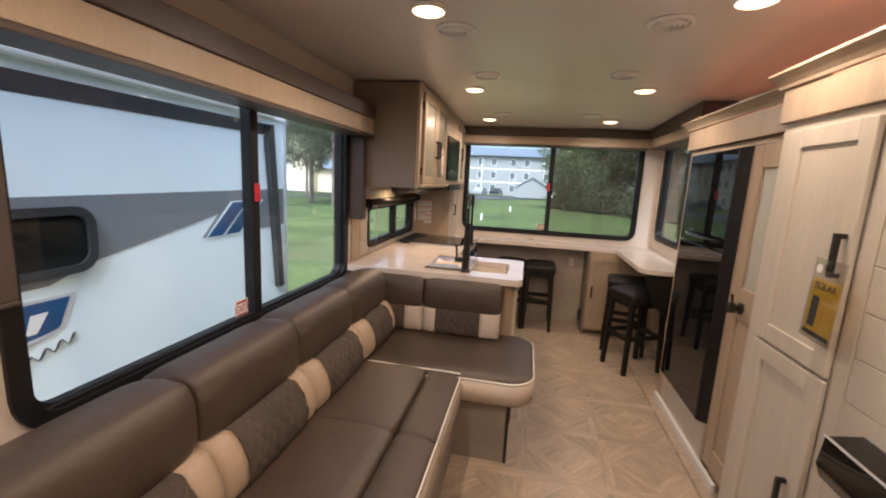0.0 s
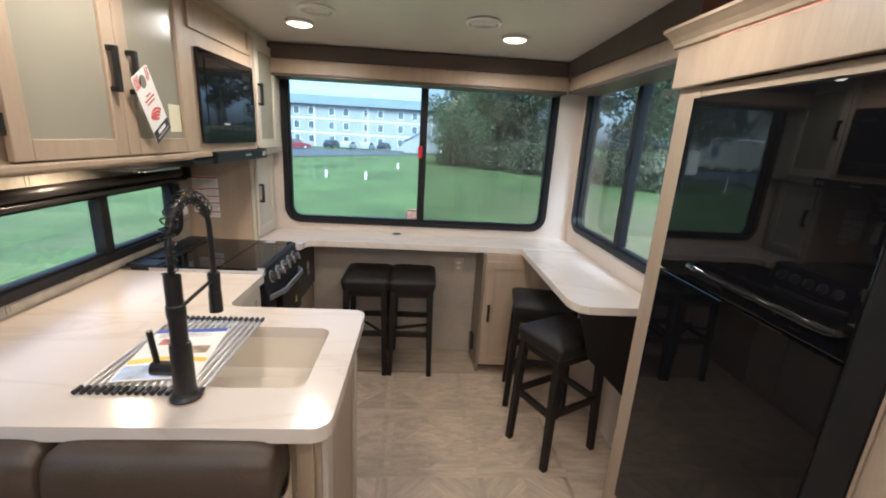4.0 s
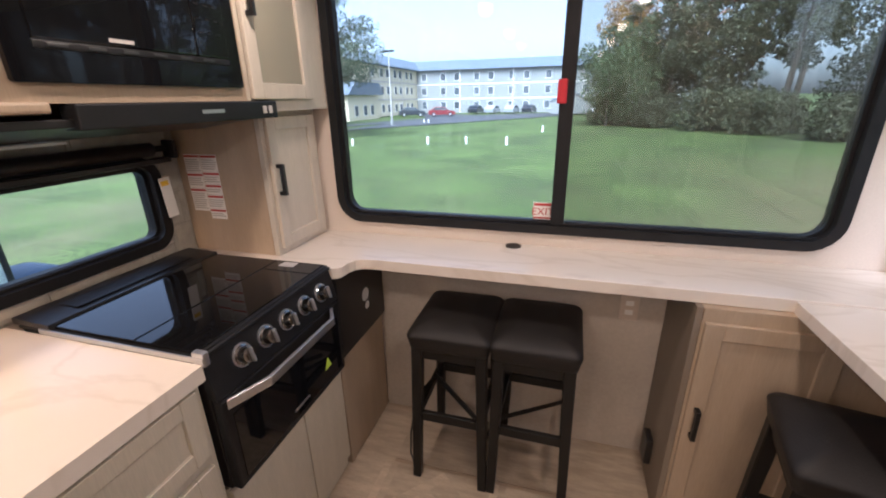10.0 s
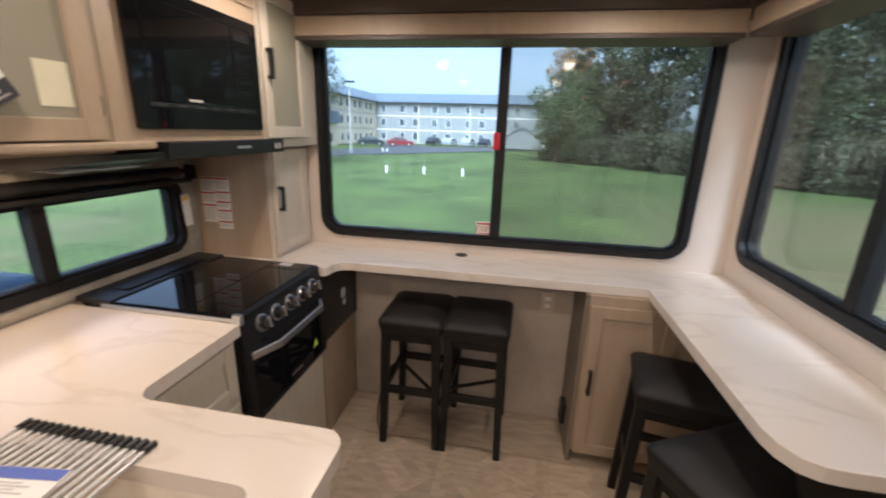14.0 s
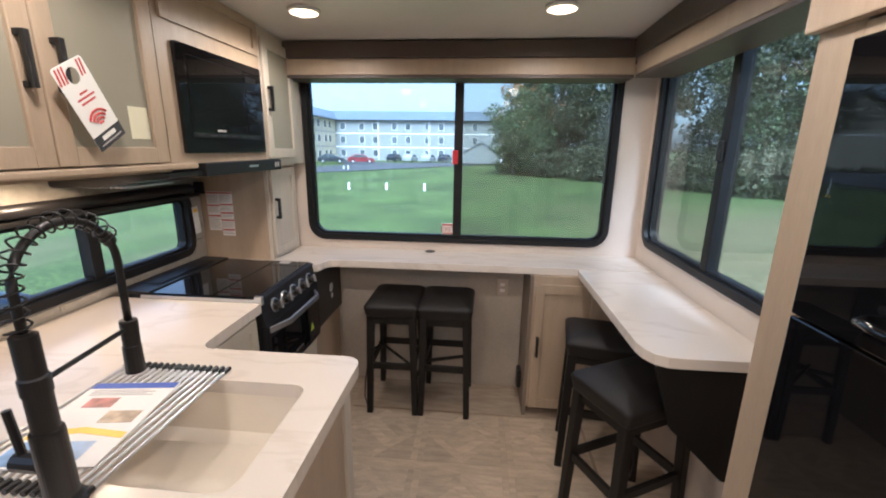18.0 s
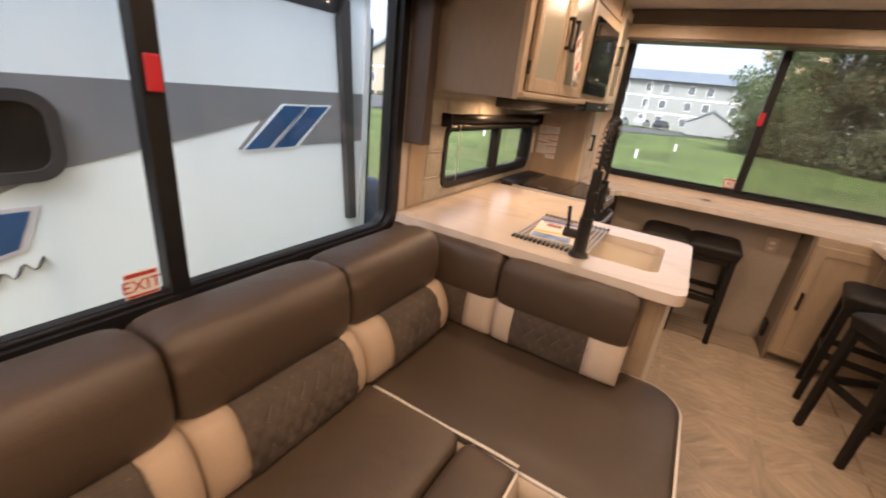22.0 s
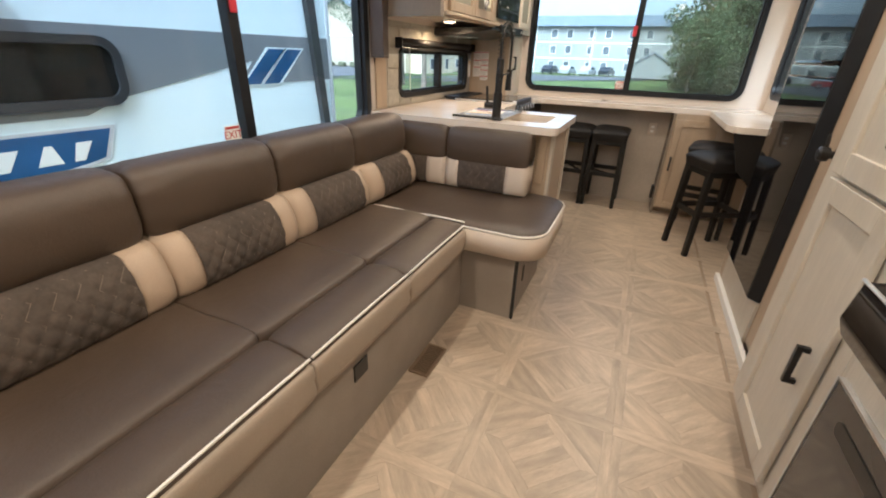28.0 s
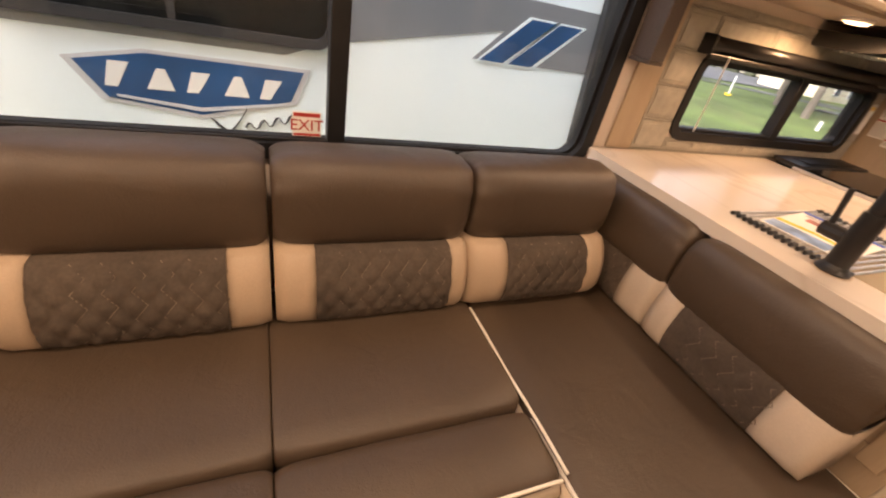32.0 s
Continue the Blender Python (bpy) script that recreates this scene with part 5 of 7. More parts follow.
def back_cushion(m, length, light_a, light_b, top=0.965, deep=1.0, low=0.735):
    """Built along +y from 0 with its back at x = 0 and its front towards +x, then turned by m; deep scales its depth."""
    sq = Matrix.Diagonal((deep, 1, 1, 1))

    def pt(name, bm, mat, parent, label="", smooth=True):
        return part(name, moved(bm, m @ sq), mat, parent, label, smooth)
    g = 0.004
    h = top - 0.957
    wide = 1.0 if deep == 1.0 else 1.2
    prof = soft([(x * wide, z) for x, z in ((0.03, low), (0.25, low - 0.007), (0.300, low + 0.015), (0.312, 0.80 + h / 2), (0.309, 0.875 + h), (0.298, 0.925 + h), (0.268, 0.958 + h), (0.215, 0.970 + h), (0.15, 0.962 + h), (0.08, 0.935 + h), (0.03, 0.89 + h))], 2)
    c = pt("back_cushion", upholstered(prof, g, length - g, 0.022, 0.016), LEATHER, sofa)
    bol = BOLSTER[:1] + [(0.25 * a[0] + 0.75 * b[0] if f else 0.75 * a[0] + 0.25 * b[0], 0.25 * a[1] + 0.75 * b[1] if f else 0.75 * a[1] + 0.25 * b[1]) for a, b in zip(BOLSTER[1:-2], BOLSTER[2:-1]) for f in (0, 1)] + BOLSTER[-1:]

    def bolster(ya, yb, mat, name, label, quilt=0.0):
        seg_y = max(3, int((yb - ya) / (0.0065 if quilt else 0.03)))
        rows = bol
        if quilt:
            rows = bol[:1] + [(a[0] + (b[0] - a[0]) * f / 3, a[1] + (b[1] - a[1]) * f / 3) for a, b in zip(bol[1:-2], bol[2:-1]) for f in range(3)] + bol[-2:]
        run = [0.0]
        for a, b in zip(rows, rows[1:]):
            run.append(run[-1] + math.hypot(b[0] - a[0], b[1] - a[1]))
        b = bmesh.new()
        grid = []
        for j in range(seg_y + 1):
            y = ya + (yb - ya) * j / seg_y
            edge = min(y - g, length - g - y)
            pull = 0.014 * math.exp(-max(edge, 0) / 0.012)
            line = []
            for k, (x, z) in enumerate(rows):
                puff = quilt * abs(math.sin((y * 1.25 + run[k]) * math.pi / 0.066) * math.sin((y * 1.25 - run[k]) * math.pi / 0.066)) ** 0.5
                line.append(b.verts.new((x - (pull - puff if 0 < k < len(rows) - 1 else 0), y, z)))
            grid.append(line)
        for q, s in zip(grid, grid[1:]):
            for k in range(len(q) - 1):
                b.faces.new((q[k], q[k + 1], s[k + 1], s[k]))
        b.faces.new(grid[0])
        b.faces.new(grid[-1][::-1])
        bmesh.ops.recalc_face_normals(b, faces=b.faces)
        return pt(name, b, mat, c, label)
    # strips at the peninsula take the daylight-lightened leather, the others plain beige
    bolster(g, light_a, LIGHTL if deep == 1.0 else DAYLITL, "light_strip", "light beige leather strip")
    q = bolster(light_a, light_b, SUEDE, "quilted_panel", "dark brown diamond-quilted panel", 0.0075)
    bolster(light_b, length - g, LIGHTL if deep == 1.0 else DAYLITL, "light_strip", "light beige leather strip")
    # pale chevron stitching along the edges of the quilted diamonds
    run = [0.0]
    for a, b in zip(bol, bol[1:]):
        run.append(run[-1] + math.hypot(b[0] - a[0], b[1] - a[1]))

    def along(s):
        k = max(i for i in range(len(run) - 1) if run[i] <= s)
        f = (s - run[k]) / (run[k + 1] - run[k])
        return bol[k][0] + (bol[k + 1][0] - bol[k][0]) * f, bol[k][1] + (bol[k + 1][1] - bol[k][1]) * f
    st_bm = bmesh.new()
    for i in range(math.ceil(light_a / 0.0528 + 0.3), int(light_b / 0.0528 - 0.3) + 1):
        pts = []
        for j in range(9, 18):
            s_ = 0.033 * j
            if run[2] < s_ < run[-2]:
                x, z = along(s_)
                pts.append((x + 0.0022, 0.0528 * i + (0.0264 if j % 2 else 0.0), z))
        if len(pts) > 2:
            fine = [tuple(p[q] + (r[q] - p[q]) * f / 3 for q in range(3)) for p, r in zip(pts, pts[1:]) for f in range(3)] + [pts[-1]]
            join(st_bm, tube(fine, 0.0013, 4))
    pt("stitching", st_bm, STITCH, q, "pale chevron stitching", False)
    return c


WALLM = Matrix.Translation((-1.155, 0, 0))
for y0, y1, la, lb in ((-0.45, 0.335, 0.10, 0.69), (0.385, 0.948, 0.095, 0.455), (0.950, 1.492, 0.09, 0.445), (1.494, 2.022, 0.10, 0.468), (2.026, 2.543, 0.125, 0.425)):
    back_cushion(WALLM @ Matrix.Translation((0, y0, 0)), y1 - y0, la, lb)
# cushions against the peninsula, facing the front of the cabin
for x0, ln, la, lb in ((-1.13, 0.519, 0.006, 0.395), (-0.607, 0.522, 0.09, 0.388)):
    back_cushion(Matrix.Translation((x0, 2.772, 0)) @ pose(0, 0, 0, 0, 0, -90), ln, la, lb, 0.902, 0.50, 0.695)


# ---- fridge side ----
XD = 1.135                       # plane of the fridge surround and door wall
solo("partition_post", box(XD, X_R - 0.001, 3.162, 3.28, 0.0, 1.966, 0.003), CAB, "beige partition post between bar and fridge", "partition")
fs = thing("fridge_surround", (1.22, 2.8, 0.0), "beige surround and crown around the fridge and the door", "surround")
part("header", box(XD - 0.028, XD - 0.001, 1.80, 3.288, 1.855, 1.982, 0.003), CAB, fs)
part("top_board", box(XD, X_R - 0.001, 1.80, 3.288, 1.967, 1.982), CAB, fs)
part("soffit", box(XD, X_R - 0.001, 1.90, 3.161, 1.822, 1.85), CAB, fs)
CROWN = [(0.0, 0.0), (0.012, 0.003), (0.016, 0.015), (0.030, 0.029), (0.050, 0.043), (0.058, 0.047), (0.058, 0.057), (0.0, 0.057)]
part("crown", prism([(XD - 0.028 - u, 1.983 + v) for u, v in CROWN], "y", 1.80, 3.30), CAB, fs)
part("plinth", box(XD - 0.012, X_R - 0.001, 2.43, 3.161, 0.0, 0.262), CABW, fs)
part("side_stile", box(XD, X_R - 0.001, 2.4215, 2.4285, 0.0, 1.821, 0.001), CAB, fs)
part("base_strip", box(XD - 0.036, XD - 0.0125, 2.20, 3.225, 0.0, 0.05, 0.003), WHITE, fs, "white base strip along the floor")
XG = XD - 0.036               # fridge doors stand proud of the surround
fr = thing("fridge", (1.24, 2.8, 0.205), "tall glossy black glass fridge, closed", "fridge")
part("body", box(XD + 0.03, X_R - 0.003, 2.442, 3.158, 0.264, 1.812, 0.004), BLACK, fr)
fd = part("upper_door", box(XG - 0.012, XD + 0.0285, 2.473, 3.122, 1.255, 1.81, 0.004), FRIDGE, fr, "glossy black glass door")
part("lower_door", box(XG - 0.012, XD + 0.0285, 2.473, 3.122, 0.266, 1.250, 0.004), FRIDGE, fr, "glossy black glass door")
part("handle", tube([(XG - 0.012, 2.485, 1.312), (XG - 0.040, 2.50, 1.312), (XG - 0.045, 2.55, 1.312), (XG - 0.045, 2.89, 1.312), (XG - 0.040, 2.935, 1.312), (XG - 0.012, 2.95, 1.312)], 0.010, 10), GLOSSB, fd, "slim black bar handle", smooth=True)
part("far_strip", box(XD - 0.002, XD + 0.0285, 3.123, 3.16, 0.266, 1.81, 0.002), CAB, fr)
part("edge_strip", prism([(XD + 0.0285, 2.431), (XD - 0.004, 2.431), (XG - 0.009, 2.467), (XG - 0.010, 2.4725), (XD + 0.0285, 2.4725)], "z", 0.266, 1.81), BLACKP, fr)

dr = thing("door_1", (XD, 2.15, 0.05), "pale greige door with a frosted glass upper panel, closed", "door", kind="structure")
dm = bmesh.new()
for bxs in ((XD, XD + 0.034, 1.905, 2.00, 0.05, 1.82), (XD, XD + 0.034, 2.328, 2.42, 0.05, 1.82), (XD, XD + 0.034, 2.00, 2.328, 1.705, 1.82), (XD, XD + 0.034, 2.00, 2.328, 0.94, 1.10), (XD, XD + 0.034, 2.00, 2.328, 0.05, 0.17)):
    box(*bxs, 0.004, dm)
part("door_leaf", dm, CAB, dr)
part("glass_panel", box(XD + 0.014, XD + 0.020, 1.996, 2.332, 1.096, 1.709), FROSTD, dr, "frosted glass panel")
part("lower_panel", box(XD + 0.012, XD + 0.022, 1.996, 2.332, 0.166, 0.944), CAB, dr)
KY, KZ = 2.285, 1.0
kb = part("door_handle", tube([(XD, KY, KZ), (XD - 0.03, KY, KZ), (XD - 0.034, KY, KZ), (XD - 0.06, KY, KZ), (XD - 0.066, KY, KZ)], [0.014, 0.014, 0.026, 0.028, 0.018], 16), BLACK, dr, "black round door knob")
part("rose", tube([(XD - 0.001, KY, KZ), (XD - 0.009, KY, KZ)], 0.03, 18), BLACK, kb)
part("thumb_turn", tube([(XD - 0.045, KY, KZ + 0.015), (XD - 0.05, KY + 0.003, KZ + 0.07)], 0.007, 8), BLACK, kb)
part("head_gap", box(XD + 0.004, XD + 0.034, 1.905, 2.42, 1.8205, 1.8215), BLACKP, dr)

# pantry that stands forward of the door
XP = 0.985
pn = thing("pantry_cabinet", (1.15, 1.65, 0.0), "pale greige pantry cabinet with two shaker doors", "cabinet")
part("body", box(XP + 0.001, X_R - 0.002, 1.405, 1.895, 0.14, 1.849, 0.003), CABW, pn)
part("plinth", box(XP + 0.065, X_R - 0.002, 1.405, 1.89, 0.0, 0.139), UNDER, pn)
d = shaker(pn, "x", XP, 1.408, 1.80, 1.026, 1.812, -1, CABW, 0.064, 0.02)
bar_handle(d, "x", XP - 0.02, 1.437, 1.405, 0.135, -1)
d = shaker(pn, "x", XP, 1.408, 1.80, 0.178, 1.012, -1, CABW, 0.064, 0.02)
bar_handle(d, "x", XP - 0.02, 1.470, 0.568, 0.12, -1)
part("header", box(XP - 0.02, X_R - 0.002, -0.6, 1.90, 1.85, 1.972, 0.003), CAB, pn)
part("crown", prism([(XP - 0.02 - u, 1.973 + v) for u, v in CROWN], "y", -0.6, 1.915), CAB, pn)
tag = thing("solar_card", (XP - 0.054, 1.415, 1.145), "yellow card reading SOLAR hung from the pantry handle", "card")
tm = Matrix.Translation((XP - 0.054, 1.415, 1.38)) @ pose(0, 0, 0, 0, 2, -4)
part("card", moved(box(-0.001, 0.001, -0.066, 0.066, -0.228, -0.05, 0.0005), tm), YELLOW, tag)
words("SOLAR", 0.033, tm @ Matrix.Translation((-0.0013, 0, -0.072)) @ FACE_NX, BLACKINK, "lettering", tag)
part("panel_picture", moved(box(-0.0022, -0.0011, 0.015, 0.048, -0.20, -0.105), tm), BLACKINK, tag)
for k in range(5):
    part("text_line", moved(box(-0.0018, -0.0011, -0.055, 0.003, -0.12 - k * 0.015, -0.113 - k * 0.015), tm), material("dark_yellow_ink", (0.45, 0.25, 0.01), 0.6) if k == 0 else bpy.data.materials["dark_yellow_ink"], tag)
part("foot_band", moved(box(-0.0018, -0.0011, -0.066, 0.066, -0.228, -0.214), tm), BLACKINK, tag)
sl = part("sleeve", moved(box(-0.0022, -0.0012, -0.075, 0.075, -0.24, 0.012), tm), glass("clear_plastic_sleeve", (0.86, 0.86, 0.85), haze=0.05), tag, "clear plastic sleeve")
part("hole_ring", moved(tube([(-0.003, 0.045, -0.02), (-0.0045, 0.045, -0.02)], 0.014, 14), tm), WHITE, sl)

# fireplace wall with horizontal boards
fw = thing("fireplace_wall", (1.15, 0.5, 0.0), "pale greige wall unit clad in horizontal boards", "wall unit")
part("backing", box(XP + 0.012, X_R - 0.002, -0.6, 1.403, 0.14, 1.849), TAUPE, fw)
part("plinth", box(XP + 0.065, X_R - 0.002, -0.6, 1.403, 0.0, 0.139), UNDER, fw)
part("stile", box(XP - 0.002, XP + 0.0115, 1.345, 1.403, 0.14, 1.849, 0.003), CABW, fw)
for k in range(6):
    part("board", box(XP + 0.0, XP + 0.0115, -0.6, 1.343, 0.9945 + k * 0.1335, 1.1265 + k * 0.1335, 0.003), CABW, fw)
part("top_rail", box(XP - 0.002, XP + 0.0115, -0.6, 1.343, 1.7965, 1.849, 0.003), CABW, fw)
part("lower_panel", boxes((XP - 0.002, XP + 0.0115, 1.335, 1.343, 0.14, 0.992), (XP - 0.002, XP + 0.0115, -0.6, 1.334, 0.14, 0.17), (XP - 0.002, XP + 0.0115, -0.6, 1.334, 0.654, 0.992)), CABW, fw)
fp = thing("electric_fireplace", (XP, 0.8, 0.17), "electric fireplace with a dark glass front and black heater slot", "fireplace")
part("glass_front", box(XP - 0.012, XP + 0.0115, 0.30, 1.326, 0.178, 0.646, 0.004), material("smoked_glass", (0.045, 0.04, 0.036), 0.05, var=0.1), fp, "dark smoked glass front")
part("heater_slot", prism(rounded(0.40, 1.252, 0.555, 0.592, 0.016, 5), "x", XP - 0.0145, XP - 0.0125), BLACK, fp)
part("frame_edge", ring(rounded(0.292, 1.333, 0.171, 0.653, 0.004, 1), rounded(0.30, 1.326, 0.178, 0.646, 0.004, 1), "x", XP - 0.014, XP + 0.001), STEEL, fp)
sb_ = thing("sound_bar", (XP - 0.06, 0.9, 0.80), "glossy black soundbar with a chrome edge on the wall unit", "soundbar")
part("body", prism([(XP - 0.003, 0.79), (XP - 0.09, 0.80), (XP - 0.105, 0.84), (XP - 0.095, 0.925), (XP - 0.003, 0.94)], "y", 0.35, 1.245, 0.006), GLOSSB, sb_)
part("chrome_edge", tube([(XP - 0.097, 0.352, 0.928), (XP - 0.097, 1.243, 0.928)], 0.004, 6), STEEL, sb_)
solo("cove_light_strip", box(XD + 0.03, XD + 0.05, 1.82, 3.20, 2.012, 2.022), COVE, "orange light strip hidden above the fridge crown", "light strip", "cove light strips")
solo("cove_light_strip", box(XP + 0.06, XP + 0.08, -0.5, 1.78, 2.002, 2.012), COVE, "orange light strip hidden above the pantry crown", "light strip", "cove light strips")

pt_ = thing("wall_port", (XP - 0.01, 1.175, 1.70), "round black socket cover on the wall unit", "socket")
part("rim", tube([(XP - 0.0005, 1.17, 1.724), (XP - 0.012, 1.17, 1.724)], 0.045, 24), BLACK, pt_)
part("cap", tube([(XP - 0.0125, 1.17, 1.724), (XP - 0.02, 1.17, 1.724)], [0.033, 0.028], 20), BLACKP, pt_)

# floor register
BRONZE = material("bronze_register", (0.26, 0.19, 0.12), 0.45, metal=0.4, var=0.1, scale=20)
rg = thing("floor_register", (-0.245, 1.637, 0.0), "bronze slotted floor register", "register")
part("frame", ring(rounded(-0.283, -0.185, 1.53, 1.745, 0.004, 1), rounded(-0.27, -0.198, 1.543, 1.732, 0.003, 1), "z", 0.0, 0.006), BRONZE, rg)
part("well", box(-0.27, -0.198, 1.543, 1.732, 0.0005, 0.0015), BLACK, rg)
for k in range(15):
    part("slat", box(-0.27, -0.198, 1.547 + k * 0.0125, 1.5535 + k * 0.0125, 0.0015, 0.005), BRONZE, rg)

# ---- kitchen window blind ----
kb_ = thing("roller_blind", (X_L + 0.03, 3.68, 1.335), "black roller blind case above the kitchen window, rolled up", "blind")
part("roll", tube([(X_L + 0.038, 3.00, 1.370), (X_L + 0.038, 4.30, 1.370)], 0.024, 18), BLACK, kb_, smooth=True)
part("bottom_rail", box(X_L + 0.026, X_L + 0.046, 3.02, 4.37, 1.318, 1.337, 0.004), BLACK, kb_)
part("bracket", box(X_L + 0.012, X_L + 0.030, 4.301, 4.37, 1.357, 1.378, 0.003), BLACKP, kb_)
part("end_cap", box(X_L + 0.008, X_L + 0.066, 2.985, 2.999, 1.33, 1.397, 0.004), BLACKP, kb_)
part("end_cap", box(X_L + 0.008, X_L + 0.066, 4.371, 4.385, 1.33, 1.397, 0.004), BLACKP, kb_)
part("pull_cord", tube([(X_L + 0.05, 3.12, 1.335), (X_L + 0.05, 3.125, 1.05)], 0.003, 6), WHITE, kb_, "white pull cord")
wt = thing("window_tag", (X_L + 0.03, 4.325, 1.11), "white paper tag with a yellow label hung on the kitchen window", "tag")
part("card", moved(box(-0.001, 0.001, -0.022, 0.022, -0.15, 0.0), Matrix.Translation((X_L + 0.035, 4.325, 1.265)) @ pose(0, 0, 0, 3, 0, 0)), PAPER, wt)
part("label", moved(box(0.0011, 0.0018, -0.018, 0.014, -0.03, -0.012), Matrix.Translation((X_L + 0.035, 4.325, 1.265)) @ pose(0, 0, 0, 3, 0, 0)), YELLOW, wt)


# ---- outside: ground ----
def ground_z(x, y):
    return -1.0 - 0.002 * max(0.0, min(y, 95.0) - 5.0)


def sheet(name, xs, ys, lift, mat, label, category):
    bm = bmesh.new()
    g = [[bm.verts.new((x, y, ground_z(x, y) + lift + (0.03 * noise.noise((x * 0.15, y * 0.15, 0)) if lift == 0 and abs(x) < 100 and abs(y) < 110 else 0))) for x in xs] for y in ys]
    for a, b in zip(g, g[1:]):
        for k in range(len(a) - 1):
            bm.faces.new((a[k], a[k + 1], b[k + 1], b[k]))
    return tagged(part(name, bm, mat, None, "", True), label, category, kind="structure")


def spread(*stops):
    out = []
    for a, b, n in stops:
        out += [a + (b - a) * k / n for k in range(n)]
    return out + [stops[-1][1]]


def lawn_material():
    """Green lawn that turns to leaf-strewn dry grass beside the wood."""
    m = GRASS
    n, l = m.node_tree.nodes, m.node_tree.links
    b = n["Principled BSDF"]
    old = b.inputs["Base Color"].links[0].from_socket
    tc = n.new("ShaderNodeTexCoord")
    sx = n.new("ShaderNodeSeparateXYZ")
    l.new(tc.outputs["Object"], sx.inputs[0])
    nz = n.new("ShaderNodeTexNoise")
    nz.inputs["Scale"].default_value, nz.inputs["Detail"].default_value = 0.25, 5
    l.new(tc.outputs["Object"], nz.inputs["Vector"])
    edge = n.new("ShaderNodeMath")
    edge.operation = "MULTIPLY_ADD"
    edge.inputs[1].default_value = 9.0
    l.new(nz.outputs["Fac"], edge.inputs[0])
    l.new(sx.outputs["X"], edge.inputs[2])
    mr = n.new("ShaderNodeMapRange")
    mr.inputs["From Min"].default_value, mr.inputs["From Max"].default_value = 6.0, 15.0
    l.new(edge.outputs[0], mr.inputs[0])
    yk = n.new("ShaderNodeMapRange")
    yk.inputs["From Min"].default_value, yk.inputs["From Max"].default_value = 26.0, 14.0
    l.new(sx.outputs["Y"], yk.inputs[0])
    mm = n.new("ShaderNodeMath")
    mm.operation = "MULTIPLY"
    l.new(mr.outputs[0], mm.inputs[0])
    l.new(yk.outputs[0], mm.inputs[1])
    # thin brownish turf in the strip behind the rear window
    near = n.new("ShaderNodeMapRange")
    near.inputs["From Min"].default_value, near.inputs["From Max"].default_value = 17.0, 9.0
    near.inputs["To Max"].default_value = 0.8
    l.new(sx.outputs["Y"], near.inputs[0])
    patch = n.new("ShaderNodeTexNoise")
    patch.inputs["Scale"].default_value, patch.inputs["Detail"].default_value = 0.45, 6
    l.new(tc.outputs["Object"], patch.inputs["Vector"])
    pr = n.new("ShaderNodeMapRange")
    pr.inputs["From Min"].default_value, pr.inputs["From Max"].default_value = 0.4, 0.65
    l.new(patch.outputs["Fac"], pr.inputs[0])
    dry = n.new("ShaderNodeMath")
    dry.operation = "MULTIPLY"
    l.new(near.outputs[0], dry.inputs[0])
    l.new(pr.outputs[0], dry.inputs[1])
    turf = n.new("ShaderNodeMix")
    turf.data_type = "RGBA"
    l.new(dry.outputs[0], turf.inputs[0])
    l.new(old, turf.inputs[6])
    turf.inputs[7].default_value = (0.125, 0.118, 0.052, 1)
    old = turf.outputs[2]
    leaf = n.new("ShaderNodeTexNoise")
    leaf.inputs["Scale"].default_value, leaf.inputs["Detail"].default_value = 6.0, 4
    l.new(tc.outputs["Object"], leaf.inputs["Vector"])
    rp = n.new("ShaderNodeValToRGB")
    e = rp.color_ramp.elements
    e[0].position, e[0].color = 0.38, (0.13, 0.102, 0.048, 1)
    e[1].position, e[1].color = 0.66, (0.245, 0.19, 0.105, 1)
    l.new(leaf.outputs["Fac"], rp.inputs[0])
    mix = n.new("ShaderNodeMix")
    mix.data_type = "RGBA"
    l.new(mm.outputs[0], mix.inputs[0])
    l.new(old, mix.inputs[6])
    l.new(rp.outputs[0], mix.inputs[7])
    l.new(mix.outputs[2], b.inputs["Base Color"])


lawn_material()
gx = spread((-1500, -120, 4), (-120, -10, 22), (-10, 30, 30), (30, 120, 18), (120, 1500, 4))
gy = spread((-1500, -60, 4), (-60, 0, 12), (0, 40, 40), (40, 110, 30), (110, 1500, 4))
sheet("ground", gx, gy, 0.0, GRASS, "mown green lawn turning to leaf-strewn dry grass near the wood", "lawn")
bm = bmesh.new()
lot = [(-29.0, 30.5), (-19.6, 36.5), (-19.1, 49), (-19.2, 62), (-14.0, 73), (5, 79), (5, 87), (-29.0, 87)]
vs = [bm.verts.new((x, y, ground_z(x, y) + 0.06)) for x, y in lot]
bmesh.ops.contextual_create(bm, geom=vs)
bmesh.ops.subdivide_edges(bm, edges=bm.edges[:], cuts=1)
tagged(part("road", bm, ASPHALT), "grey asphalt car park", "car park", kind="structure")
bm = bmesh.new()
vs = [bm.verts.new((x, y, ground_z(x, y) + 0.06)) for x, y in ((-60, 19), (-29.2, 30.5), (-29.2, 87), (-60, 87))]
bm.faces.new(vs)
tagged(part("road_side", bm, ASPHALT), "grey asphalt drive", "drive", kind="structure")


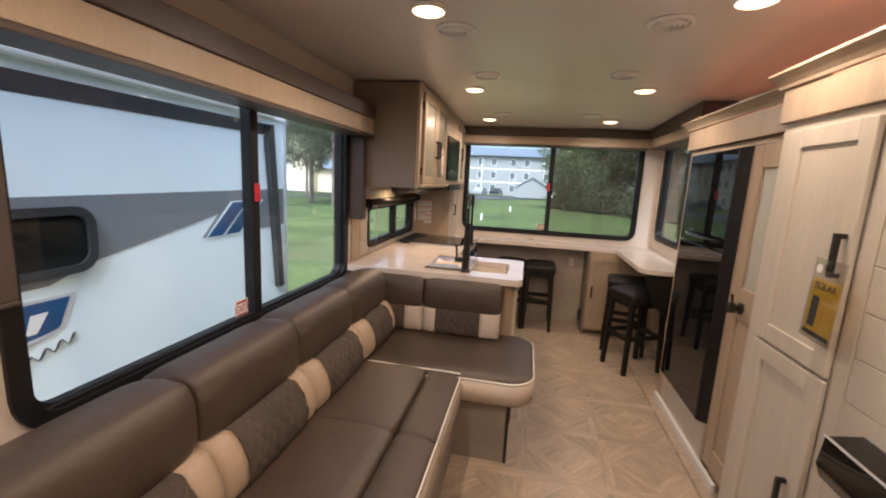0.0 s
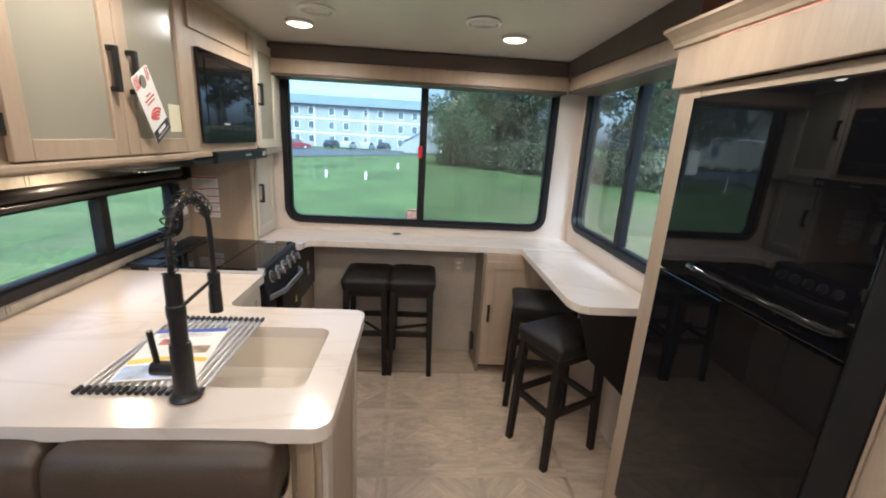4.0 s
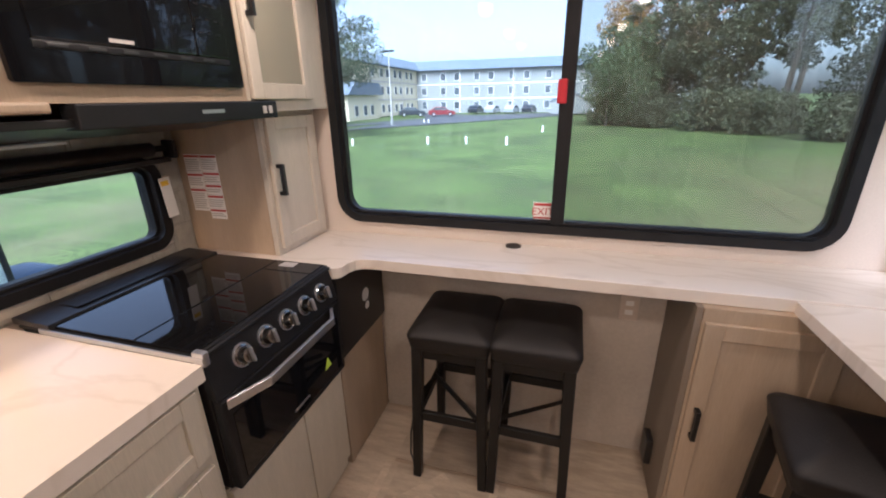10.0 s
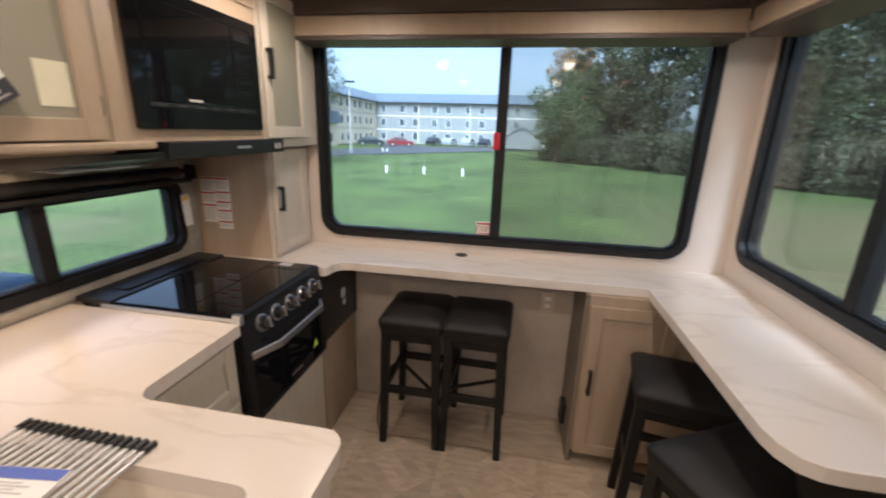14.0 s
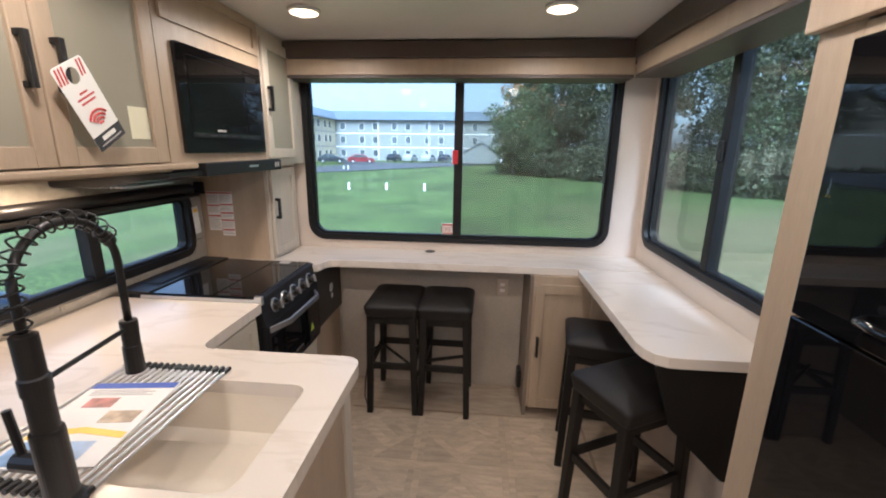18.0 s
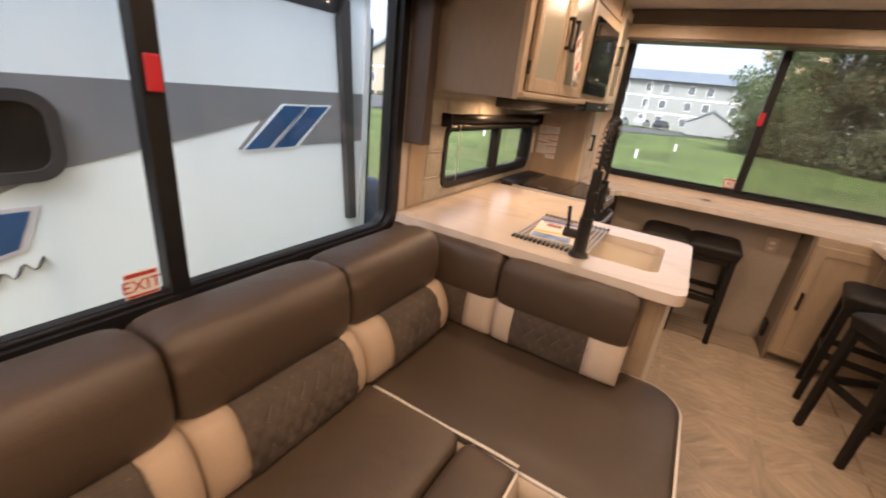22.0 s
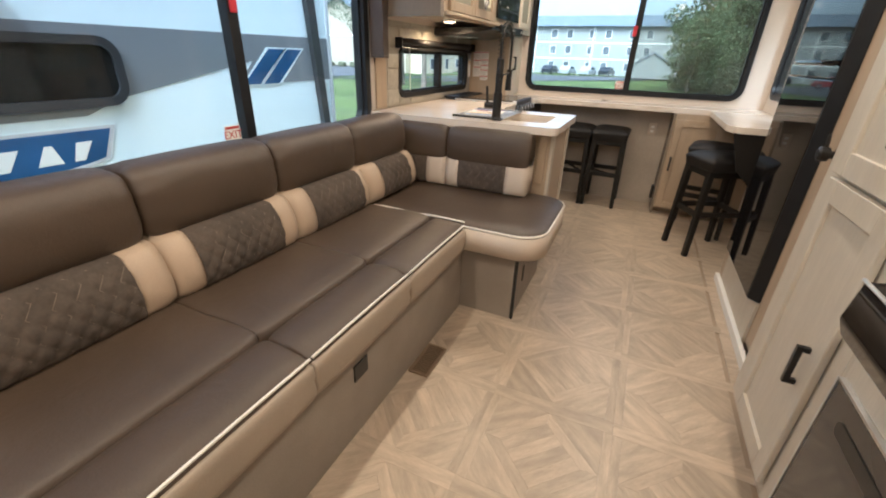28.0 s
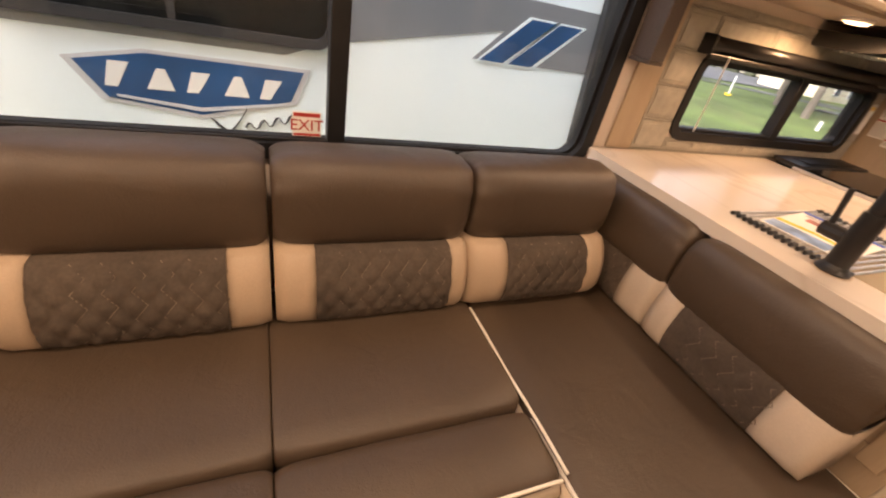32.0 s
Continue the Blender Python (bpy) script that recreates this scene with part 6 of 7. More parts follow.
# ---- outside: three-storey building ----
def house_windows(parent, face, axis, us, vs, w, h, out):
    for v in vs:
        for u in us:
            if axis == "y":
                fr_ = part("window", boxes((u - w / 2 - 0.08, u + w / 2 + 0.08, *sorted((face, face + 0.06 * out)), v - 0.08, v + h + 0.08)), WHITE, parent)
                part("pane", box(u - w / 2, u + w / 2, *sorted((face + 0.062 * out, face + 0.08 * out)), v, v + h), WIN_FAR, fr_)
            else:
                fr_ = part("window", boxes((*sorted((face, face + 0.06 * out)), u - w / 2 - 0.08, u + w / 2 + 0.08, v - 0.08, v + h + 0.08)), WHITE, parent)
                part("pane", box(*sorted((face + 0.062 * out, face + 0.08 * out)), u - w / 2, u + w / 2, v, v + h), WIN_FAR, fr_)


bl = thing("apartment_building", (-12, 94, -2.85), "long three-storey cream apartment building with a grey roof", "building")
part("wall", box(-30, 24, 88, 100, -3.2, 5.2), SIDING_SHADE, bl)
part("roof", prism([(87.2, 5.2), (94, 7.4), (100.8, 5.2)], "x", -36, 25), ROOF, bl)
for z in (-0.25, 2.45):
    part("band_board", box(-30, 24, 87.93, 87.999, z, z + 0.22), WHITE, bl)
house_windows(bl, 88, "y", [-28 + 3.4 * k + (0.6 if k % 2 else 0) for k in range(12)], (-2.0, 0.65, 3.3), 1.0, 1.3, -1)
for x in (-20.6, -10.2):
    part("downpipe", box(x, x + 0.12, 87.86, 87.95, -3.0, 5.1), WHITE, bl)
wg = thing("apartment_wing", (-36, 64, -2.3), "three-storey cream building wing with a grey roof", "building")
part("wall", box(-33.5, -29.6, 53, 88, -3.2, 6.75), SIDING_SUN, wg)
part("roof", prism([(-34.2, 6.7), (-31.5, 8.5), (-28.8, 6.7), (-28.8, 6.9), (-31.5, 8.8), (-34.2, 6.9)], "y", 52.2, 92), ROOF, wg)
part("porch_wall", box(-29.599, -27.4, 54.5, 64.0, -2.6, 2.2), SIDING_SUN, wg)
part("porch_roof", prism([(53.8, 2.2), (64.7, 2.2), (63.6, 3.9), (56.0, 3.9)], "x", -29.599, -26.9), ROOF, wg)
for z in (1.45, 4.25):
    part("band_board", box(-29.599, -29.53, 64.8, 88, z, z + 0.22), GREYINK, wg)
for y in (66.2, 79.5):
    part("downpipe", box(-29.599, -29.48, y, y + 0.12, -2.4, 6.6), GREYINK, wg)
house_windows(wg, -29.6, "x", [67.2 + 2.9 * k + (0.5 if k % 2 else 0) for k in range(7)], (-0.45, 2.45, 5.15), 1.0, 1.2, 1)
house_windows(wg, -27.4, "x", [56.6, 59.3, 61.6], (-0.5,), 0.9, 1.3, 1)
sh = thing("shed", (0.5, 76, -2.55), "pale grey gabled shed beyond the lawn", "shed")
part("wall", prism([(-2.4, -2.6), (3.4, -2.6), (3.4, -0.9), (0.5, 0.8), (-2.4, -0.9)], "y", 73, 79), SIDING_SHADE, sh)
part("roof", prism([(-2.8, -1.1), (0.5, 0.82), (3.8, -1.1), (3.8, -0.95), (0.5, 1.0), (-2.8, -0.95)], "y", 72.8, 79.2), ROOF, sh)
fnc = thing("white_fence", (6.5, 70, -2.4), "low white fence beside the shed", "fence")
for k in range(12):
    part("board", box(3.6 + k * 0.5, 4.02 + k * 0.5, 70, 70.06, -2.45, -1.25), WHITE, fnc)
gh = thing("gabled_house", (-50, 70, -2.4), "cream gabled house with a small white-framed window", "house")
part("wall", prism([(-64, -2.6), (-39.5, -2.6), (-39.5, 2.6), (-51.5, 8.2), (-64, 2.6)], "y", 68, 80), HOUSEY, gh)
part("roof", prism([(-64.8, 2.2), (-51.5, 8.2), (-38.7, 2.2), (-38.7, 2.6), (-51.5, 8.7), (-64.8, 2.6)], "y", 67.3, 80.5), ROOF, gh)
part("trim_board", box(-64, -39.5, 67.93, 67.999, 2.3, 2.55), WHITE, gh)
house_windows(gh, 68, "y", (-58.0, -46.2, -43.0), (-0.4,), 1.5, 1.7, -1)
for k in range(9):
    x_ = -60 + k * 2.2 + 0.4 * (k % 3)
    solo("hedge_bush", moved(cushion(-0.7, 0.7, -0.5, 0.5, 0, 0.9, 0.35, (0, 0, 0), (6, 6, 4)), pose(x_, 67.0, ground_z(0, 67) - 0.05)), LEAF_D, "small round dark bush along the house wall", "bush", "bushes along the house", smooth=True)
stk = thing("lawn_flag", (-19.7, 29.7, ground_z(0, 29.7)), "pale yellow marker post on a foot in the lawn", "marker post")
part("post", tube([(-19.7, 29.7, ground_z(0, 29.7)), (-19.75, 29.7, ground_z(0, 29.7) + 1.2)], 0.05, 8), WHITE, stk)
part("foot", tube([(-19.7, 29.7, ground_z(0, 29.7) - 0.05), (-19.7, 29.7, ground_z(0, 29.7) + 0.1)], 0.22, 12), YELLOW, stk)

for th in (bl, sh, fnc, gh):
    th.location.z += 1.65            # all stand level with the lawn
LX, LY = -17.6, 45.6
LZ = ground_z(0, LY)
lp_ = thing("street_lamp", (LX, LY, LZ), "tall grey car-park lamp post with a double head", "street lamp")
part("pole", tube([(LX, LY, LZ), (LX, LY, 6.1)], [0.10, 0.06], 10), GREYINK, lp_)
part("head", box(LX - 0.55, LX + 0.05, LY - 0.2, LY + 0.2, 6.05, 6.25, 0.05), TRDARK, lp_)
part("head", box(LX + 0.15, LX + 0.6, LY - 0.2, LY + 0.2, 6.05, 6.25, 0.05), TRDARK, lp_)
part("foot", tube([(LX, LY, LZ - 0.1), (LX, LY, LZ + 0.6)], 0.18, 12), SIDING_SHADE, lp_)
for x, y, h in ((-7.74, 27.5, 0.42), (-5.44, 27.9, 0.42), (-2.99, 27.7, 0.44), (-1.5, 37.6, 0.48), (-11.93, 25.9, 0.40), (-15.5, 50, 0.45), (-15.1, 50.4, 0.45)):
    gz = ground_z(x, y)
    s_ = solo("lawn_stake", join(tube([(x, y, gz - 0.05), (x, y, gz + h)], 0.075, 10), tube([(x, y, gz + h), (x, y, gz + h + 0.03)], [0.085, 0.06], 10)), WHITE, "short white marker post standing in the lawn", "marker post", "lawn marker posts")


def car(x, y, turn, mat, label):
    z = ground_z(x, y) + 0.07
    th = thing("car", (0, 0, 0), label, "car", "parked cars")
    body = prism([(-2.1, 0.25), (2.1, 0.25), (2.15, 0.55), (1.9, 0.80), (1.1, 0.90), (0.55, 1.38), (-1.05, 1.42), (-1.75, 0.95), (-2.15, 0.85)], "y", -0.85, 0.85, 0.05)
    part("body", body, mat, th)
    part("side_glass", prism([(-1.45, 0.95), (0.85, 0.93), (0.45, 1.30), (-0.98, 1.34)], "y", -0.862, 0.862), WIN_FAR, th)
    for wx in (-1.3, 1.3):
        for wy in (-0.8, 0.8):
            w_ = part("wheel", tube([(wx, wy - 0.1, 0.32), (wx, wy + 0.1, 0.32)], 0.32, 14), BLACKP, th)
            part("rim", tube([(wx, wy - 0.105, 0.32), (wx, wy + 0.105, 0.32)], 0.19, 10), STEEL, w_)
    th.matrix_world = pose(x, y, z, 0, 0, turn)
    return th


CARR = material("red_car_paint", (0.20, 0.025, 0.03), 0.3)
CARK = material("dark_car_paint", (0.03, 0.035, 0.045), 0.3)
CARS = material("silver_car_paint", (0.35, 0.37, 0.40), 0.3)
car(-23.5, 68, 20, CARK, "dark car parked in the far car park")
car(-18.9, 69, 20, CARR, "red car parked in the far car park")
car(-12.6, 80, 80, CARS, "silver car parked before the building")
car(-9.3, 81, 80, CARS, "silver car parked before the building")
car(-6.4, 83, 80, CARK, "dark car parked before the building")
car(-15.6, 80, 80, CARK, "dark car parked before the building")


# ---- outside: trees ----
def leaf_cloud(rng, blobs, count, size, flat=0.35, slim=1.0):
    """Crown of many small bent leaf clumps scattered through a set of uneven lobes."""
    verts, faces = [], []
    vol = np.array([b[3] ** 2 for b in blobs])
    vol = vol / vol.sum()
    for _ in range(count):
        bx_, by_, bz_, br_ = blobs[rng.choice(len(blobs), p=vol)]
        d = rng.normal(size=3)
        d /= np.linalg.norm(d)
        rad = br_ * (0.45 + 0.6 * rng.random() ** 0.6)
        c = np.array((bx_, by_, bz_)) + d * rad * np.array((1, 1, 0.8 if slim == 1.0 else 0.5))
        a = rng.normal(size=3)
        a /= np.linalg.norm(a)
        b = np.cross(a, rng.normal(size=3))
        b /= np.linalg.norm(b)
        b[2] *= flat + 0.4
        s = size * (0.5 + rng.random())
        n0 = len(verts)
        cc = np.cross(a, b) * s * 0.35
        w = 0.6 * slim
        a = a / slim ** 0.6
        verts += [c - a * s - cc * 0.2, c - b * s * w + cc * slim, c + a * s, c + b * s * w + cc * 0.6 * slim]
        faces += [(n0, n0 + 1, n0 + 2), (n0, n0 + 2, n0 + 3)]
    return verts, faces


def crown_mesh(name, verts, faces, mat):
    me = bpy.data.meshes.new(name)
    me.from_pydata([tuple(v) for v in verts], [], faces)
    me.materials.append(mat)
    return me


def tree(kind, seed, height, spread_, mat, label, leaves=2600, size=0.28, bare=0.35):
    rng = np.random.default_rng(seed)
    th = thing("tree", (0, 0, 0), label, "tree", "trees of the wood")
    bend = rng.normal(size=2) * 0.25
    trunk = [(bend[0] * (k / 8) ** 2, bend[1] * (k / 8) ** 2, height * 0.95 * k / 8 - 0.3) for k in range(9)]
    r0 = 0.012 * height + 0.06
    bm = tube(trunk, [r0 * (1 - 0.85 * k / 8) for k in range(9)], 8)
    blobs = []
    n = 16 if kind == "pine" else 13
    for k in range(n):
        f = bare + (1 - bare) * (k + 0.5) / n
        a = k * 2.4 + rng.random()
        if kind == "pine":
            reach = spread_ * (1.08 - f) * (0.7 + 0.6 * rng.random()) + 0.3
        else:
            reach = spread_ * math.sin(math.pi * (0.18 + 0.75 * (f - bare) / (1 - bare))) * (0.5 + 0.5 * rng.random())
        z = height * f
        tip = (math.cos(a) * reach, math.sin(a) * reach, z + (0.15 if kind == "pine" else 0.6) * reach * 0.5)
        base = (bend[0] * f * f, bend[1] * f * f, z - 0.25 * reach)
        midp = tuple((np.array(base) + np.array(tip)) / 2 + np.array((0, 0, 0.08 * reach)))
        join(bm, tube([base, midp, tip], [r0 * 0.35 * (1.1 - f), r0 * 0.22 * (1.1 - f), 0.01], 5))
        for q in (0.55, 0.95):
            p = np.array(base) * (1 - q) + np.array(tip) * q
            blobs.append((*p, (0.34 if kind == "pine" else 0.5) * reach + 0.25))
    part("trunk", bm, BARK, th)
    v, f = leaf_cloud(rng, blobs, leaves, size, 0.2 if kind == "pine" else 0.5, 0.42 if kind == "pine" else 1.0)
    cr = new("crown", crown_mesh("crown", v, f, mat))
    cr.parent = th
    return th


def shrub(seed, mat, label, r=1.3, leaves=2200):
    rng = np.random.default_rng(seed)
    th = thing("shrub", (0, 0, 0), label, "shrub", "shrubs at the wood's edge")
    bm = bmesh.new()
    blobs = []
    for k in range(6):
        a = k * 1.05 + rng.random()
        q = r * (0.3 + 0.5 * rng.random())
        tip = (math.cos(a) * q, math.sin(a) * q, r * (0.6 + 0.6 * rng.random()))
        join(bm, tube([(0, 0, -0.1), (tip[0] * 0.4, tip[1] * 0.4, tip[2] * 0.6), tip], [0.03, 0.02, 0.006], 5))
        blobs += [(tip[0], tip[1], tip[2], 0.5 * r), (tip[0] * 1.1, tip[1] * 1.1, 0.35 * r, 0.4 * r)]
    part("stems", bm, BARK, th)
    v, f = leaf_cloud(rng, blobs, leaves, 0.085)
    cr = new("crown", crown_mesh("crown", v, f, mat))
    cr.parent = th
    return th


kinds = [tree("leafy", 1, 11, 3.4, LEAF_D, "dark green leafy tree at the edge of the wood", 6500, 0.14, 0.12),
         tree("pine", 2, 15, 2.6, LEAF_P, "tall dark pine with drooping branches in the wood", 5500, 0.135, 0.25),
         tree("leafy", 3, 13, 2.8, LEAF_D, "slim dark leafy tree in the wood", 5200, 0.125, 0.3),
         tree("pine", 4, 19, 2.5, LEAF_P, "tall straight pine with a bare lower trunk", 3400, 0.13, 0.42),
         tree("leafy", 6, 8.5, 3.6, LEAF_M, "leafy dull green tree at the edge of the wood", 6500, 0.13, 0.04)]
rng_t = random.Random(5)
spots = [(3.8, 46.0, 4), (6.6, 48.5, 4), (9.0, 47, 0), (11.5, 42, 0), (14.5, 38.5, 2), (17.0, 34.5, 0), (18.5, 31, 0), (21, 29, 2), (24, 27.5, 1), (27, 26, 3), (29.5, 24, 3), (32, 22.5, 3), (34, 19.5, 3), (36, 16, 2), (37, 12, 3), (38, 8, 1),
         (12, 49, 1), (17, 43, 2), (21, 38, 1), (25, 34, 3), (29, 31, 3), (33, 28, 3), (37, 25, 3), (42, 14, 3), (39, 3, 3), (38, -3, 1), (36.5, -9, 2), (26, 41, 1), (19.5, 27.8, 4), (6.5, 53, 1), (10, 56, 3), (16, 52, 1)]
spots += [(31 + 3.1 * (k % 7) + rng_t.uniform(-1.3, 1.3), 30 - 6.2 * (k // 7) + rng_t.uniform(-2.5, 2.5), 3) for k in range(28)]
spots += [(33 + 2.6 * (k % 5) + rng_t.uniform(-1, 1), 32 - 4.4 * k + rng_t.uniform(-1, 1), (0, 2, 0, 4)[k % 4]) for k in range(9)]
first = {}
for x, y, k in spots:
    m = pose(x, y, ground_z(x, y), 0, 0, rng_t.uniform(0, 360)) @ Matrix.Diagonal((*[rng_t.uniform(0.85, 1.15)] * 3, 1))
    if k not in first:
        kinds[k].matrix_world = m
        first[k] = kinds[k]
    else:
        ob = copy_thing(kinds[k], m)
        ob.matrix_basis = m
gold = tree("leafy", 9, 14, 3.0, LEAF_Y, "yellow-orange autumn tree behind the bushes", 6000, 0.13, 0.35)
gold.matrix_world = pose(6.5, 60, ground_z(0, 60))
pine = tree("pine", 21, 13.5, 5.4, LEAF_P, "big pine with drooping branches standing on the lawn", 6000, 0.125, 0.3)
pine.matrix_world = pose(-14.9, 30, ground_z(0, 30), 0, 0, 40)
copy_thing(pine, pose(-18.5, 33, ground_z(0, 33), 0, 0, 160))
shade_tree = tree("leafy", 33, 10.0, 4.2, LEAF_D, "dark green leafy tree beside the car park", 6000, 0.14, 0.3)
shade_tree.matrix_world = pose(-25.0, 43.5, ground_z(0, 43.5))
shr = [shrub(1, LEAF_L, "light green shrub at the wood's edge"), shrub(2, LEAF_D, "dark green shrub at the wood's edge")]
edge_line = [(4.6, 47.5), (7.5, 44), (10.5, 40), (13, 36.5), (15, 32.5), (16.6, 29), (19, 27), (21, 25.6), (23, 24.4), (25, 23.6), (27, 22.8), (29, 22), (30.5, 20.5), (31.8, 18.5), (32.8, 16), (33.5, 13), (34, 10)]
used = [False, False]
for i, (x, y) in enumerate(edge_line):
    for j in range(2):
        k = 0 if (i >= 7 and (i + j) % 3) else 1
        xx, yy = x + rng_t.uniform(-0.7, 0.7), y + rng_t.uniform(-0.5, 0.9)
        s = rng_t.uniform(0.9, 1.4) * (1.3 if i < 6 else 1.15)
        m = pose(xx, yy, ground_z(xx, yy), 0, 0, rng_t.uniform(0, 360)) @ Matrix.Diagonal((s, s, s, 1))
        if not used[k]:
            shr[k].matrix_world = m
            used[k] = True
        else:
            ob = copy_thing(shr[k], m)
            ob.matrix_basis = m
for k in range(26):
    x, y = 27 + 0.55 * k + rng_t.uniform(-1, 1), 31 - 1.5 * k + rng_t.uniform(-1, 1)
    m = pose(x + 6, y, ground_z(x, y), 0, 0, rng_t.uniform(0, 360)) @ Matrix.Diagonal((1.9, 1.9, 1.6, 1))
    ob = copy_thing(shr[1], m)
    ob.matrix_basis = m

# fallen leaves on the dry grass
rng_l = np.random.default_rng(12)
lv, lf = [], []
for k in range(5200):
    x, y = 5.0 + 22 * rng_l.random() ** 1.3, -2 + 27 * rng_l.random()
    z = ground_z(x, y) + 0.03 * noise.noise((x * 0.15, y * 0.15, 0)) + 0.02
    a, s = 6.28 * rng_l.random(), 0.018 + 0.022 * rng_l.random()
    ca, sa = math.cos(a) * s, math.sin(a) * s
    n0 = len(lv)
    lv += [(x - ca, y - sa, z), (x + 0.6 * sa, y - 0.6 * ca, z + 0.6 * s), (x + ca, y + sa, z + 0.01), (x - 0.6 * sa, y + 0.6 * ca, z + 0.4 * s)]
    lf += [(n0, n0 + 1, n0 + 2), (n0, n0 + 2, n0 + 3)]
tagged(new("fallen_leaves", crown_mesh("fallen_leaves", lv, lf, FALLEN)), "pale dry leaves scattered over the grass", "leaves", kind="stuff")

# ---- outside: neighbouring trailer ----
XT = -2.345
TANK_Z = 0.40
tr = thing("travel_trailer", (XT - 1.2, 1.2, -1.0), "white travel trailer with a grey band and blue decals parked alongside", "trailer")
part("body", box(XT - 2.4, XT, -6.0, 3.72, -0.45, 2.06, 0.03), TRWHITE, tr)
part("skirt", box(XT - 2.3, XT - 0.03, -5.9, 3.6, -0.62, -0.449), TRDARK, tr)
part("grey_band", prism([(-5.9, 1.345), (3.70, 1.40), (3.70, 1.055), (2.63, 1.045), (2.80, 1.215), (1.80, 1.01), (1.60, 0.93), (-5.9, 0.93)], "x", XT + 0.001, XT + 0.004), TRGREY, tr)
part("roof_band", prism([(-5.7, 1.815), (3.38, 1.885), (3.44, 1.925), (3.46, 1.985), (-5.7, 1.93)], "x", XT + 0.001, XT + 0.005), TRDARK, tr)
part("gutter", box(XT, XT + 0.03, -5.9, 3.70, 2.03, 2.065, 0.006), WHITE, tr)
for ya, yb in ((2.67, 2.95), (2.87, 3.15)):
    sl = part("slash_outline", prism([(ya - 0.02, 1.035), (ya + 0.19, 1.035), (yb + 0.215, 1.31), (yb - 0.005, 1.31)], "x", XT + 0.0045, XT + 0.006), TRWHITE, tr)
    part("slash", prism([(ya + 0.005, 1.045), (ya + 0.165, 1.045), (yb + 0.185, 1.30), (yb + 0.015, 1.30)], "x", XT + 0.0062, XT + 0.0075), TRBLUE, sl)
tw = part("window", ring(rounded(0.40, 1.845, 0.975, 1.335, 0.11), rounded(0.445, 1.80, 1.02, 1.29, 0.075), "x", XT + 0.0045, XT + 0.030), TRDARK, tr)
part("pane", box(XT + 0.006, XT + 0.012, 0.43, 1.12, 1.005, 1.305), GLASSTR, tw)
part("pane", box(XT + 0.006, XT + 0.014, 1.125, 1.815, 1.005, 1.305), GLASSTR, tw)
part("mullion", box(XT + 0.0145, XT + 0.02, 1.11, 1.14, 1.02, 1.29), TRDARK, tw)
lt_ = part("porch_light", box(XT + 0.001, XT + 0.06, 1.02, 1.36, 1.405, 1.545, 0.02), TRDARK, tr)
part("lens", box(XT + 0.0605, XT + 0.066, 1.04, 1.34, 1.415, 1.525, 0.003), material("smoked_lens", (0.10, 0.10, 0.11), 0.25), lt_)
part("awning_arm", prism([(3.385, 1.86), (3.43, 1.98), (3.475, 1.98), (3.60, 0.45), (3.52, 0.45)], "x", XT + 0.0055, XT + 0.055), TRDARK, tr)
part("corner_trim", box(XT - 0.005, XT + 0.012, 3.685, 3.726, -0.40, 2.06, 0.004), TRSILVER, tr)
part("awning_roll", tube([(XT + 0.06, -5.5, 2.03), (XT + 0.06, 3.45, 2.055)], 0.03, 10), WHITE, tr)
logo = part("badge_rim", prism([(0.675, 0.815), (0.98, 0.878), (1.725, 0.872), (1.65, 0.685), (1.20, 0.575), (0.79, 0.635)], "x", XT + 0.001, XT + 0.004), TRSILVER, tr)
part("badge", prism([(0.715, 0.805), (0.99, 0.862), (1.69, 0.855), (1.625, 0.70), (1.20, 0.597), (0.82, 0.65)], "x", XT + 0.0042, XT + 0.006), TRBLUE, logo)
for k in range(5):
    y0, h_ = 0.815 + k * 0.164, 0.80 if k else 0.815
    part("badge_bar", prism([(y0, 0.702), (y0 + 0.115, 0.702), (y0 + 0.085, h_), (y0 + 0.05, h_)] if k % 2 else [(y0, 0.702), (y0 + 0.05, 0.702), (y0 + 0.11, h_), (y0 + 0.03, h_)], "x", XT + 0.0062, XT + 0.0075), WHITE, logo)
part("badge_line", prism([(0.85, 0.668), (1.20, 0.632), (1.60, 0.69), (1.59, 0.675), (1.20, 0.612), (0.86, 0.655)], "x", XT + 0.0062, XT + 0.0075), TRSILVER, logo)
scr = bmesh.new()
join(scr, tube([(XT + 0.004, 1.235 + 0.016 * k, 0.572 - 0.012 * k + (0.010 if k < 2 else 0)) for k in range(6)], [0.003, 0.006, 0.008, 0.009, 0.008, 0.005], 5))
join(scr, tube([(XT + 0.004, 1.315 + 0.016 * k, 0.512 + 0.016 * k + 0.0012 * k * k) for k in range(7)], [0.005, 0.005, 0.004, 0.004, 0.003, 0.003, 0.002], 5))
join(scr, tube([(XT + 0.004, 1.395 + 0.013 * k, 0.545 + 0.0035 * k + 0.022 * math.sin(k * 1.15)) for k in range(24)], [0.0045 + 0.0025 * math.sin(k * 1.15 + 1.2) for k in range(24)], 5))
part("script_decal", scr, BLACKINK, tr)
for y in (-1.2, -2.3):
    w_ = part("wheel", tube([(XT - 0.28, y, -0.62), (XT - 0.04, y, -0.62)], 0.36, 20), BLACKP, tr)
    part("rim", tube([(XT - 0.06, y, -0.62), (XT - 0.02, y, -0.62)], 0.22, 16), STEEL, w_)
part("jack", box(XT - 0.4, XT - 0.3, 3.0, 3.1, -1.05, -0.44), TRDARK, tr)
